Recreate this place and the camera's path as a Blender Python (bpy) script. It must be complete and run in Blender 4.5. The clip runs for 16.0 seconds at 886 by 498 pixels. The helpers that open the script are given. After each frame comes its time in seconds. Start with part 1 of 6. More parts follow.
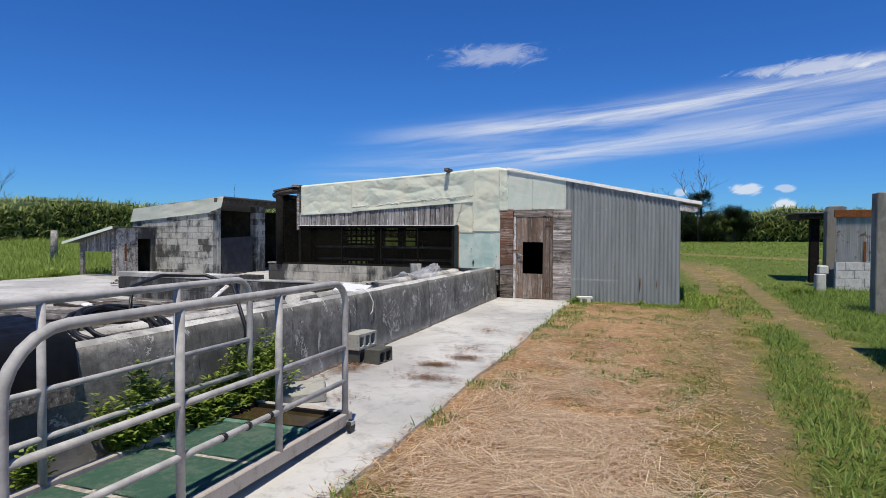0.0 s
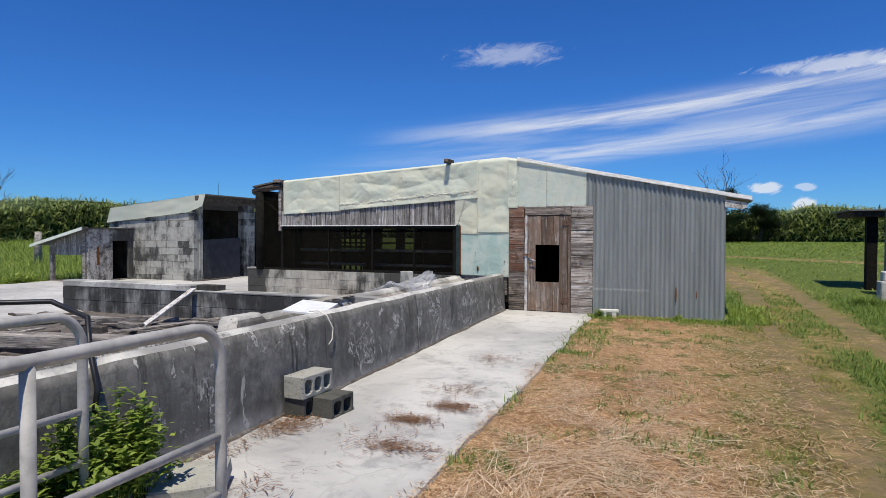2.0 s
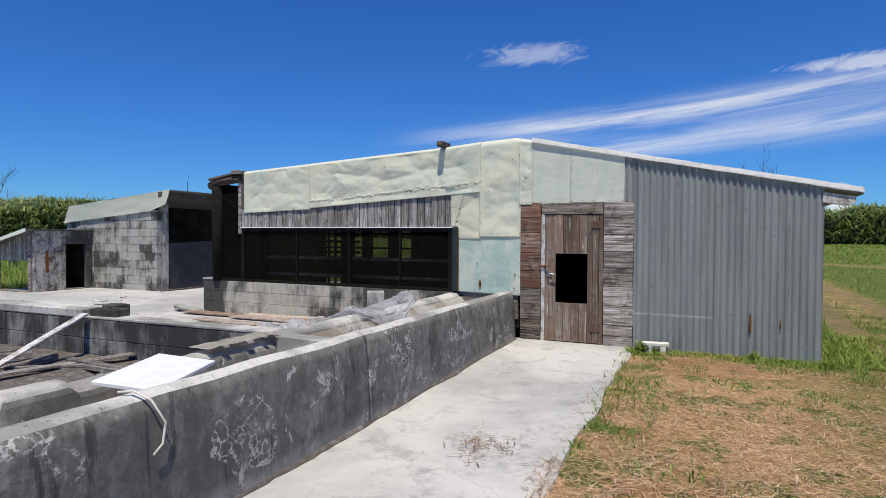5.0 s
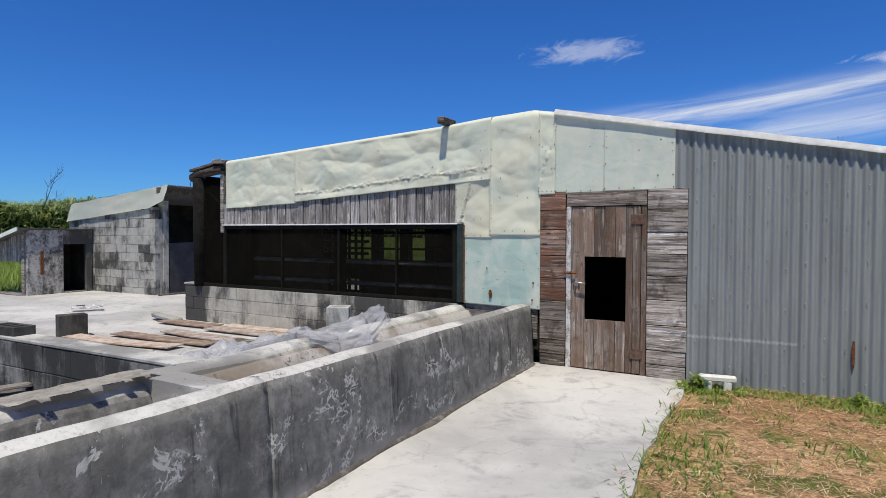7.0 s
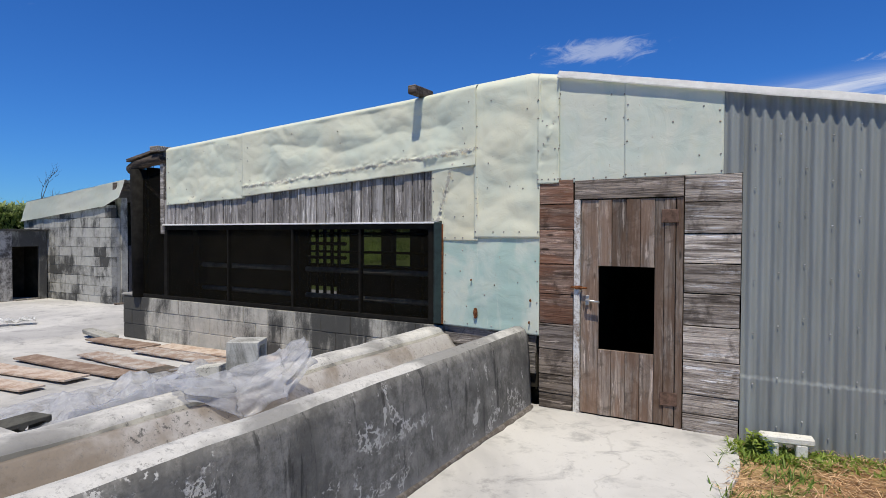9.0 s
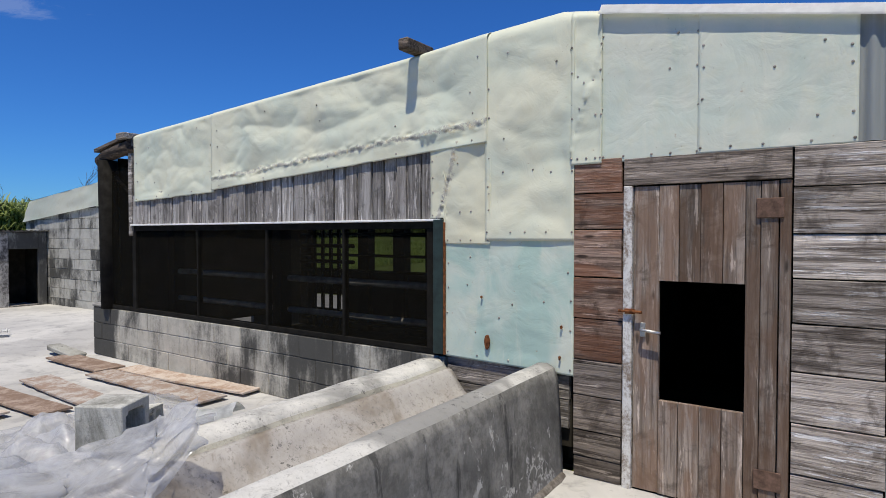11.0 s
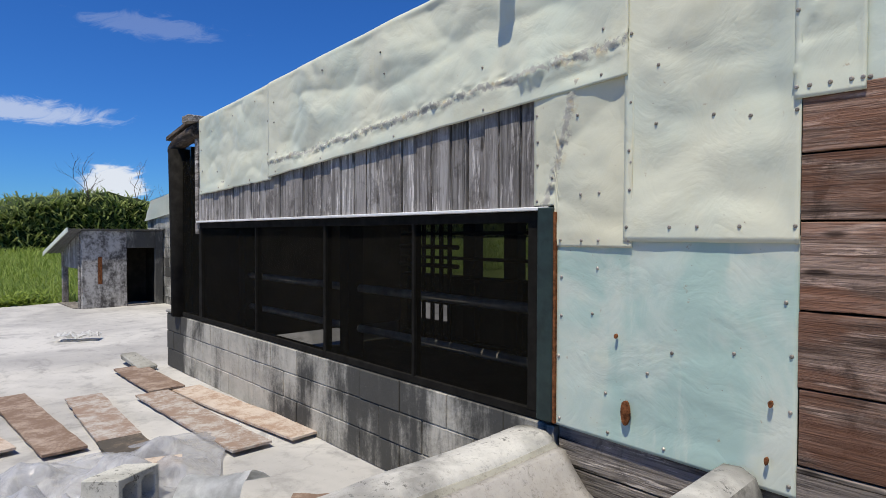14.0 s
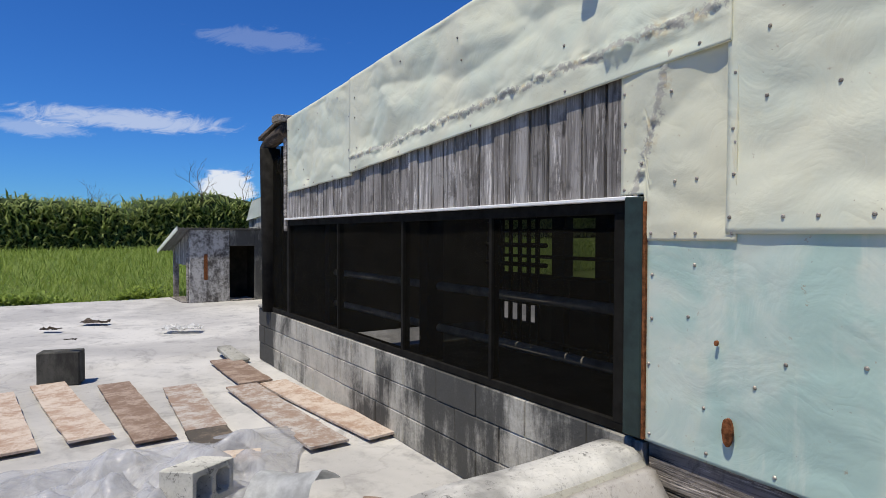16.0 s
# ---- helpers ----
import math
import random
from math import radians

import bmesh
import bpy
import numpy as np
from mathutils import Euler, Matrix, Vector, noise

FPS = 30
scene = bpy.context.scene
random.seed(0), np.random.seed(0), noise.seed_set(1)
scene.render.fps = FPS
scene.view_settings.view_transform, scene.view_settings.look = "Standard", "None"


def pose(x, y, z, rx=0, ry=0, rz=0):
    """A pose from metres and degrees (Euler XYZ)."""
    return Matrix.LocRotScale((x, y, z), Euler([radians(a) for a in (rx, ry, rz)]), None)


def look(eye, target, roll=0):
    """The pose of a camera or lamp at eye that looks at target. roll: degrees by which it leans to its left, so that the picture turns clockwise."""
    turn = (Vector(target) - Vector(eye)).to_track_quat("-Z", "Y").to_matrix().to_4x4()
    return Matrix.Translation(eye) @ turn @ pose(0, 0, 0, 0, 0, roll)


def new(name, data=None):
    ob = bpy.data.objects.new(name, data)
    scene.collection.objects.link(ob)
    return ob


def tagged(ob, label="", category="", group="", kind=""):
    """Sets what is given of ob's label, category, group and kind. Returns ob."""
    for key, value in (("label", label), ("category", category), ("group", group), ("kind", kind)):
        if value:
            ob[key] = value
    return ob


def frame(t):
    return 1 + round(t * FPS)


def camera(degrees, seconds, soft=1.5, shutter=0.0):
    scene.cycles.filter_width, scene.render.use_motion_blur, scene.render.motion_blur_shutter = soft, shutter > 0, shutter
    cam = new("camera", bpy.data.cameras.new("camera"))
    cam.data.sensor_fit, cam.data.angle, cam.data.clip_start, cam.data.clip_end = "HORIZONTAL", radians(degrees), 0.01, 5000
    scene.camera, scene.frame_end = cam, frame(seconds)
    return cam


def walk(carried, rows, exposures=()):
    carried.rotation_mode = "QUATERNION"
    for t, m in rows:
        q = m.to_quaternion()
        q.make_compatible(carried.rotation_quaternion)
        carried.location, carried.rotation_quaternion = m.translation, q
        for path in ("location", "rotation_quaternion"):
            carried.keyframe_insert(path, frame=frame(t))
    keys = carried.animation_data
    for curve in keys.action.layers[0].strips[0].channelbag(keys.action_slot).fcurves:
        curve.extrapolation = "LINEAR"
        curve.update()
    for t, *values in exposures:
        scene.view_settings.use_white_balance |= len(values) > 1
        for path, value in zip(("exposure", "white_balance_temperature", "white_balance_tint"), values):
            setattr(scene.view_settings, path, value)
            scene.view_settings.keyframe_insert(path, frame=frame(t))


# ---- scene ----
cam = camera(73.0, 16.0, soft=0.8)
METRES, EYE, TILT, LEAN, TURN = 11.1, 1.5, 0.0, 0.0, 19.8
ROWS = [
    (0.0, 0.0, 0.0, 0.0, 0.01, -1.34, -0.32),
    (0.5, 0.0056, 0.039, -0.0004, 0.39, -1.35, -0.25),
    (1.0, 0.0106, 0.0805, 0.0036, 0.88, -1.35, -0.28),
    (1.5, 0.0205, 0.1232, 0.0044, 1.15, -1.36, -0.31),
    (2.0, 0.0266, 0.1664, 0.003, 1.46, -1.35, -0.21),
    (2.5, 0.0337, 0.2069, 0.0068, 1.68, -1.36, -0.27),
    (3.0, 0.0419, 0.2508, 0.0092, 1.59, -1.37, -0.26),
    (3.5, 0.043, 0.2931, 0.0092, 1.71, -1.35, -0.24),
    (4.0, 0.0466, 0.3297, 0.0082, 2.04, -1.32, -0.35),
    (6.5, 0.0952, 0.5171, 0.0109, 7.77, -1.36, -0.19),
    (7.0, 0.1045, 0.558, 0.0074, 8.66, -1.35, -0.26),
    (7.5, 0.1081, 0.5995, 0.0092, 8.67, -1.38, -0.21),
    (8.0, 0.1066, 0.6364, 0.01, 8.91, -1.33, -0.21),
    (8.5, 0.1101, 0.6693, 0.0081, 9.36, -1.32, -0.29),
    (9.0, 0.115, 0.7032, 0.0091, 9.74, -1.34, -0.21),
    (11.5, 0.1167, 0.8558, 0.0104, 14.88, -1.37, -0.14),
    (12.0, 0.115, 0.88, 0.0094, 16.15, -1.35, -0.24),
    (12.5, 0.114, 0.9054, 0.0098, 18.8, -1.36, -0.11),
    (13.0, 0.1068, 0.9295, 0.0079, 22.16, -1.34, -0.16),
    (13.5, 0.0985, 0.9494, 0.009, 24.44, -1.3, -0.15),
    (14.0, 0.0946, 0.964, 0.0089, 26.26, -1.35, -0.17),
    (14.5, 0.095, 0.976, 0.008, 28.39, -1.32, -0.14),
    (15.0, 0.0948, 0.9801, 0.007, 31.29, -1.32, -0.25),
    (15.5, 0.0935, 0.9816, 0.0067, 33.54, -1.35, -0.18),
    (16.0, 0.093, 0.9827, 0.0062, 35.2, -1.35, -0.18),
]
walk(cam, [(t, pose(0, 0, EYE, TILT, LEAN, TURN) @ pose(METRES * x, METRES * y, METRES * z, 90 + pitch, roll, yaw)) for t, x, y, z, yaw, pitch, roll in ROWS])

# ---- world, sun and sky ----
SUN_TO = Vector((0.13, -0.36, 0.92)).normalized()
sun_data = bpy.data.lights.new("sun", "SUN")
sun_data.energy, sun_data.angle, sun_data.color = 4.5, radians(0.5), (1.0, 0.93, 0.795)
sun = new("sun", sun_data)
sun.matrix_world = look(SUN_TO * 40, (0, 0, 0))


class Nodes:
    """A short way to write node trees."""

    def __init__(self, tree):
        self.tree = tree
        tree.nodes.clear()

    def add(self, kind, ins=(), **props):
        n = self.tree.nodes.new(kind)
        for k, v in props.items():
            setattr(n, k, v)
        for k, v in dict(ins).items():
            s = n.inputs[k]
            if isinstance(v, bpy.types.NodeSocket):
                self.tree.links.new(v, s)
            else:
                if isinstance(v, (tuple, list)) and len(v) == 3 and s.type == "RGBA":
                    v = (*v, 1)
                s.default_value = v
        return n

    def math(self, op, a, b=0.0, c=0.0, clamp=False):
        return self.add("ShaderNodeMath", {0: a, 1: b, 2: c}, operation=op, use_clamp=clamp).outputs[0]

    def vec(self, op, a, b=(0, 0, 0)):
        return self.add("ShaderNodeVectorMath", {0: a, 1: b}, operation=op).outputs[0]

    def noise(self, vec, scale=5.0, detail=4.0, rough=0.55, distort=0.0):
        return self.add("ShaderNodeTexNoise", {"Vector": vec, "Scale": scale, "Detail": detail, "Roughness": rough, "Distortion": distort}).outputs["Fac"]

    def step(self, v, lo, hi, a=0.0, b=1.0):
        return self.add("ShaderNodeMapRange", {0: v, 1: lo, 2: hi, 3: a, 4: b}, interpolation_type="SMOOTHSTEP").outputs[0]

    def mix(self, fac, a, b, blend="MIX"):
        return self.add("ShaderNodeMix", {0: fac, 6: a, 7: b}, data_type="RGBA", blend_type=blend).outputs[2]

    def ramp(self, fac, stops):
        n = self.add("ShaderNodeValToRGB", {0: fac})
        while len(n.color_ramp.elements) < len(stops):
            n.color_ramp.elements.new(0.5)
        for e, (p, c) in zip(n.color_ramp.elements, stops):
            e.position, e.color = p, (*c, 1)
        return n.outputs[0]

    def bump(self, height, strength=0.3, dist=0.01, normal=None):
        ins = {"Height": height, "Strength": strength, "Distance": dist}
        if normal is not None:
            ins["Normal"] = normal
        return self.add("ShaderNodeBump", ins).outputs[0]


def make_world():
    w = bpy.data.worlds.new("world")
    scene.world = w
    w.use_nodes = True
    n = Nodes(w.node_tree)
    sky = n.add("ShaderNodeTexSky", sky_type="NISHITA", sun_disc=False, sun_elevation=math.asin(SUN_TO.z),
                sun_rotation=math.atan2(SUN_TO.x, SUN_TO.y), air_density=1.0, dust_density=0.0, ozone_density=4.0)
    blue = n.add("ShaderNodeHueSaturation", {"Saturation": 1.1, "Value": 1.0, "Color": sky.outputs[0]}).outputs[0]
    blue = n.mix(1.0, blue, (0.30, 0.675, 1.23), "MULTIPLY")
    way = n.add("ShaderNodeTexCoord").outputs["Generated"]
    s = n.add("ShaderNodeSeparateXYZ", {0: way})
    az = n.math("ARCTAN2", s.outputs[0], s.outputs[1])
    el = n.math("ARCSINE", s.outputs[2])
    flat = n.add("ShaderNodeCombineXYZ", {0: az, 1: el}).outputs[0]
    # streaks drawn out along slowly rising lines
    lean = n.math("MULTIPLY_ADD", az, -0.085, el)
    drawn = n.add("ShaderNodeCombineXYZ", {0: n.math("MULTIPLY", az, 1.1), 1: n.math("MULTIPLY", lean, 15.0)}).outputs[0]
    wisps = n.noise(drawn, 3.2, 9.0, 0.62, 0.7)
    torn = n.noise(n.add("ShaderNodeCombineXYZ", {0: n.math("MULTIPLY", az, 6.0), 1: n.math("MULTIPLY_ADD", az, -2.0, n.math("MULTIPLY", lean, 15.0))}).outputs[0], 3.4, 10.0, 0.7, 1.2)

    def bell(v, mid, half):
        q = n.math("DIVIDE", n.math("SUBTRACT", v, mid), half)
        return n.math("EXPONENT", n.math("MULTIPLY", n.math("MULTIPLY", q, q), -1.0))

    def band(mid, half, a0, a1, soft=0.2):
        ends = n.math("MULTIPLY", n.step(az, a0 - soft, a0 + soft), n.step(az, a1 + soft, a1 - soft))
        return n.math("MULTIPLY", bell(lean, mid, half), ends)

    streaks = n.math("ADD", band(0.196, 0.016, -0.36, 1.2), n.math("MULTIPLY", band(0.148, 0.019, -0.44, 1.3), 0.8))
    total = n.math("MULTIPLY", streaks, n.step(wisps, 0.30, 0.70, 0.12, 0.95))
    for a, e, ra, re, k, crisp in PUFFS:
        g = n.math("MULTIPLY", bell(az, a, ra), bell(el, e, re))
        src = n.math("MULTIPLY_ADD", torn, 1.1, n.math("MULTIPLY", g, 0.75))
        total = n.math("ADD", total, n.math("MULTIPLY", n.math("MULTIPLY", n.step(src, 0.85 - 0.1 * crisp, 1.22 - 0.25 * crisp), n.step(g, 0.05, 0.4)), k))
    total = n.math("MINIMUM", total, 1.0)
    both = n.mix(n.math("MULTIPLY", total, 0.9), blue, (9.0, 9.3, 9.8))
    bg = n.add("ShaderNodeBackground", {"Color": both, "Strength": 0.09})
    out = n.add("ShaderNodeOutputWorld", {"Surface": bg.outputs[0]})


# clouds: azimuth and height in radians, their half sizes, density, crispness
PUFFS = [(-0.265, 0.288, 0.11, 0.024, 0.4, -0.3), (0.21, 0.236, 0.13, 0.014, 0.6, 0.0), (0.122, 0.070, 0.022, 0.009, 0.8, 0.8), (0.172, 0.070, 0.014, 0.006, 0.55, 0.8),
         (0.172, 0.040, 0.016, 0.015, 0.9, 0.9), (0.03, 0.068, 0.010, 0.007, 0.6, 0.9), (-1.305, 0.072, 0.045, 0.028, 1.0, 0.9), (-1.445, 0.166, 0.18, 0.020, 0.55, -0.1),
         (-1.56, 0.145, 0.09, 0.014, 0.35, 0.0), (-1.66, 0.045, 0.02, 0.012, 0.8, 0.9), (-1.25, 0.30, 0.12, 0.02, 0.15, 0.0)]
make_world()


# ---- materials ----
def material(name):
    m = bpy.data.materials.new(name)
    m.use_nodes = True
    return m, Nodes(m.node_tree)


def finish(n, color, rough=0.8, normal=None, metal=0.0, spec=0.3, **more):
    ins = {"Base Color": color, "Roughness": rough, "Metallic": metal, "Specular IOR Level": spec}
    if normal is not None:
        ins["Normal"] = normal
    ins.update(more)
    b = n.add("ShaderNodeBsdfPrincipled", ins)
    n.add("ShaderNodeOutputMaterial", {"Surface": b.outputs[0]})
    return b


def place(n):
    return n.add("ShaderNodeTexCoord").outputs["Object"]


def spot(n):
    return n.add("ShaderNodeNewGeometry").outputs["Position"]


def chance(n):
    return n.add("ShaderNodeObjectInfo").outputs["Random"]


def stretched(n, p, sx, sy, sz):
    return n.vec("MULTIPLY", p, (sx, sy, sz))


def concrete_mat(name, pale, dark, grime=0.5, stain=0.5, streaks=True, pieces=(0.86, 1.1)):
    """Cast concrete: pale paste, black mould in soft patches and vertical runs."""
    pale, dark = [(v[0], v[1] * 0.98, v[2] * 0.885) for v in (pale, dark)]
    m, n = material(name)
    p = spot(n)
    fine = n.noise(p, 60, 6, 0.7)
    mid = n.noise(p, 11, 9, 0.76)
    big = n.noise(p, 1.3, 5, 0.6, 0.4)
    runs = n.noise(stretched(n, p, 3.0, 3.0, 1.1), 1.5, 8, 0.74, 0.5)
    c = n.mix(n.step(mid, 0.3, 0.75), pale, tuple(v * 0.82 for v in pale))
    m1 = n.math("MULTIPLY", n.step(n.math("MULTIPLY_ADD", runs, 0.6, n.math("MULTIPLY", big, 0.4)) if streaks else big, 0.62 - 0.3 * grime, 0.78 - 0.3 * grime), stain)
    c = n.mix(m1, c, dark)
    c = n.mix(n.step(fine, 0.54, 0.68, 0.0, 0.45), c, tuple(v * 0.4 for v in pale))
    c = n.mix(n.step(n.noise(p, 34, 8, 0.8), 0.56, 0.62, 0.0, 0.5), c, tuple(v * 0.35 for v in pale))
    blot = n.noise(p, 3.1 if streaks else 8.0, 9, 0.76, 0.8)
    c = n.mix(n.math("MULTIPLY", n.step(blot, 0.56, 0.70), 0.75 * stain), c, tuple(v * 0.8 for v in dark))
    if not streaks:
        pits = n.math("MULTIPLY", n.step(n.noise(p, 24, 8, 0.78), 0.56, 0.61), n.step(n.noise(p, 2.8, 4, 0.6), 0.48, 0.6))
        c = n.mix(n.math("MULTIPLY", pits, 0.75), c, (0.05, 0.05, 0.048))
    c = n.mix(1.0, c, n.ramp(chance(n), [(0, (pieces[0],) * 3), (0.4, (0.5 * sum(pieces),) * 3), (1, (pieces[1],) * 3)]), "MULTIPLY")
    h = n.math("MULTIPLY_ADD", fine, 0.4, mid)
    finish(n, c, 0.92, n.bump(h, 0.5, 0.012), spec=0.2)
    return m


def washed_mat(name, pale, dark, edge=0.54, squat=0.8, own=0.07, broad=0.35, zones=()):
    """Pale blocks down which black mould has run."""
    m, n = material(name)
    p = spot(n)
    fine = n.noise(p, 55, 6, 0.7)
    mid = n.noise(p, 7, 7, 0.7)
    run = n.noise(stretched(n, p, 4.6, 4.6, squat), 1.0, 8, 0.68)
    patch = n.noise(stretched(n, p, 1.3, 1.3, 1.6), 1.0, 5, 0.6, 0.5)
    v = n.math("ADD", n.math("MULTIPLY_ADD", run, 0.9 - broad, n.math("MULTIPLY", patch, broad)), n.math("MULTIPLY_ADD", chance(n), own, n.math("MULTIPLY_ADD", fine, 0.1, -0.5 * own)))
    sx = n.add("ShaderNodeSeparateXYZ", {0: p}).outputs[0]
    for mid_x, half, much in zones:
        q = n.math("DIVIDE", n.math("SUBTRACT", sx, mid_x), half)
        v = n.math("MULTIPLY_ADD", n.math("EXPONENT", n.math("MULTIPLY", n.math("MULTIPLY", q, q), -1.0)), much, v)
    c = n.mix(n.step(mid, 0.35, 0.7), pale, tuple(q * 0.74 for q in pale))
    c = n.mix(n.step(v, edge - 0.06, edge + 0.09, 0, 0.92), c, dark)
    c = n.mix(n.step(fine, 0.58, 0.72, 0, 0.4), c, tuple(q * 0.4 for q in pale))
    finish(n, c, 0.92, n.bump(n.math("MULTIPLY_ADD", fine, 0.4, mid), 0.5, 0.012), spec=0.2)
    return m


def slab_mat():
    m, n = material("weathered slab concrete")
    p = place(n)
    fine = n.noise(p, 90, 5, 0.7)
    mid = n.noise(p, 4, 7, 0.68, 0.3)
    big = n.noise(p, 0.6, 5, 0.6, 0.6)
    c = n.mix(n.step(big, 0.35, 0.68), (0.57, 0.555, 0.515), (0.39, 0.38, 0.36))
    c = n.mix(n.step(mid, 0.5, 0.70, 0, 0.75), c, (0.30, 0.295, 0.28))
    c = n.mix(n.step(n.noise(n.vec("ADD", p, (5, 2, 0)), 1.7, 8, 0.72, 0.8), 0.56, 0.68, 0, 0.6), c, (0.25, 0.245, 0.235))
    c = n.mix(n.step(n.noise(p, 14, 8, 0.78), 0.57, 0.66, 0, 0.45), c, (0.24, 0.235, 0.22))
    c = n.mix(n.step(fine, 0.6, 0.75, 0, 0.4), c, (0.3, 0.29, 0.27))
    crack = n.add("ShaderNodeTexVoronoi", {"Vector": n.vec("ADD", p, n.vec("MULTIPLY", n.add("ShaderNodeTexNoise", {"Vector": p, "Scale": 2.0, "Detail": 5.0}).outputs["Color"], (0.7, 0.7, 0.7))), "Scale": 0.45}, feature="DISTANCE_TO_EDGE").outputs["Distance"]
    line = n.step(crack, 0.0, 0.008, 1, 0)
    c = n.mix(n.math("MULTIPLY", line, 0.16), c, (0.2, 0.19, 0.18))
    h = n.math("SUBTRACT", n.math("MULTIPLY_ADD", fine, 0.3, mid), n.math("MULTIPLY", line, 0.5))
    finish(n, c, 0.9, n.bump(h, 0.35, 0.012), spec=0.2)
    return m


def ground_mat():
    """Mown dry grass, green patches, two bare wheel ruts, and green meadow further off."""
    m, n = material("mown grass ground")
    p = place(n)
    s = n.add("ShaderNodeSeparateXYZ", {0: p})
    x, y = s.outputs[0], s.outputs[1]
    fine = n.noise(p, 45, 6, 0.75)
    straw = n.noise(stretched(n, p, 8, 30, 1), 1.5, 6, 0.7, 1.2)
    mid = n.noise(p, 2.4, 6, 0.65, 0.4)
    big = n.noise(p, 0.45, 4, 0.6)
    dry = n.ramp(n.math("MULTIPLY_ADD", straw, 0.55, n.math("MULTIPLY", n.noise(p, 13, 8, 0.78, 0.6), 0.45)), [(0.36, (0.13, 0.07, 0.034)), (0.5, (0.48, 0.295, 0.155)), (0.64, (0.90, 0.65, 0.39))])
    green = n.ramp(fine, [(0.3, (0.055, 0.085, 0.017)), (0.7, (0.165, 0.205, 0.05))])
    soil = n.ramp(fine, [(0.3, (0.12, 0.085, 0.05)), (0.7, (0.30, 0.22, 0.145))])
    # the ruts swing over from the camera's side to the far corner of the field
    bend = n.math("MULTIPLY", n.math("POWER", n.math("MAXIMUM", n.math("SUBTRACT", y, 17.0), 0.0), 2.0), -0.012)
    wob = n.math("MULTIPLY_ADD", n.noise(p, 0.8, 3), 0.5, -0.25)
    xr = n.math("ADD", n.math("SUBTRACT", x, bend), wob)
    rut1 = n.step(n.math("ABSOLUTE", n.math("SUBTRACT", xr, n.math("MULTIPLY_ADD", y, 0.045, 0.45))), 0.12, 0.34, 1, 0)
    rut2 = n.step(n.math("ABSOLUTE", n.math("SUBTRACT", xr, n.math("MULTIPLY_ADD", y, 0.02, 1.85))), 0.10, 0.30, 1, 0)
    rut = n.math("MULTIPLY", n.math("MAXIMUM", rut1, rut2), n.step(mid, 0.3, 0.55))
    rut = n.math("MULTIPLY", n.math("MULTIPLY", rut, n.step(y, 34, 24)), n.step(n.noise(p, 5.0, 6, 0.7), 0.35, 0.62, 0.15, 0.8))
    between = n.math("SUBTRACT", xr, n.math("MULTIPLY_ADD", y, 0.095, 0.75))
    between = n.math("MULTIPLY", n.step(n.math("ABSOLUTE", between), 0.16, 0.42, 0.9, 0), n.math("MULTIPLY", n.step(mid, 0.34, 0.46), n.step(y, 11.0, 8.5)))
    lush = n.math("MAXIMUM", n.math("MAXIMUM", between, n.step(n.math("MULTIPLY_ADD", mid, 1.6, x), 2.9, 3.5)), n.math("MULTIPLY", n.step(y, 12.6, 13.6), n.step(n.math("ABSOLUTE", n.math("SUBTRACT", xr, n.math("MULTIPLY_ADD", y, 0.05, 1.0))), 0.7, 1.2)))
    lush = n.math("MAXIMUM", lush, n.step(y, 22, 30))
    lush = n.math("MAXIMUM", lush, n.step(x, -15.5, -16.5))
    # an older track crosses the meadow
    cross = n.math("MULTIPLY", n.step(n.math("ABSOLUTE", n.math("ADD", n.math("MULTIPLY_ADD", x, 0.74, n.math("SUBTRACT", y, 35.3)), n.math("MULTIPLY", wob, 2.0))), 0.4, 1.3, 1, 0), n.step(x, -3, 0))
    lush = n.math("MULTIPLY", lush, n.math("SUBTRACT", 1.0, n.math("MULTIPLY", cross, 0.9)))
    patch = n.step(n.math("MULTIPLY_ADD", mid, 0.7, n.math("MULTIPLY", big, 0.3)), 0.53, 0.58)
    g = n.math("MAXIMUM", n.math("MULTIPLY", patch, 0.9), n.math("MULTIPLY", lush, n.step(fine, 0.2, 0.45, 0.75, 1.0)))
    olive = n.mix(fine, (0.19, 0.14, 0.05), (0.42, 0.31, 0.13))
    dry = n.mix(n.math("MULTIPLY", n.step(n.noise(p, 1.1, 6, 0.7, 0.6), 0.49, 0.64), n.step(n.noise(p, 18, 5, 0.7), 0.35, 0.6, 0.25, 0.9)), dry, olive)
    dry = n.mix(n.step(n.noise(n.vec("ADD", p, (9, 4, 0)), 0.8, 5, 0.65, 0.5), 0.5, 0.66, 0, 0.65), dry, n.mix(fine, (0.20, 0.095, 0.045), (0.42, 0.23, 0.12)))
    mossy = n.math("MULTIPLY", n.math("MULTIPLY", n.step(xr, -0.35, 0.1), n.step(y, 20.0, 16.0)), n.step(n.noise(p, 3.4, 6, 0.7), 0.36, 0.54, 0.1, 0.7))
    dry = n.mix(mossy, dry, olive)
    tired = n.mix(fine, (0.085, 0.085, 0.022), (0.25, 0.22, 0.075))
    dry = n.mix(n.math("MULTIPLY", n.step(n.math("MULTIPLY_ADD", mid, 0.8, xr), 0.35, 1.0), n.step(n.noise(p, 6.0, 7, 0.72), 0.36, 0.58, 0.25, 0.9)), dry, tired)
    c = n.mix(g, dry, green)
    c = n.mix(rut, c, soil)
    finish(n, c, 0.95, n.bump(n.math("ADD", straw, fine), 0.6, 0.03), spec=0.1)
    return m


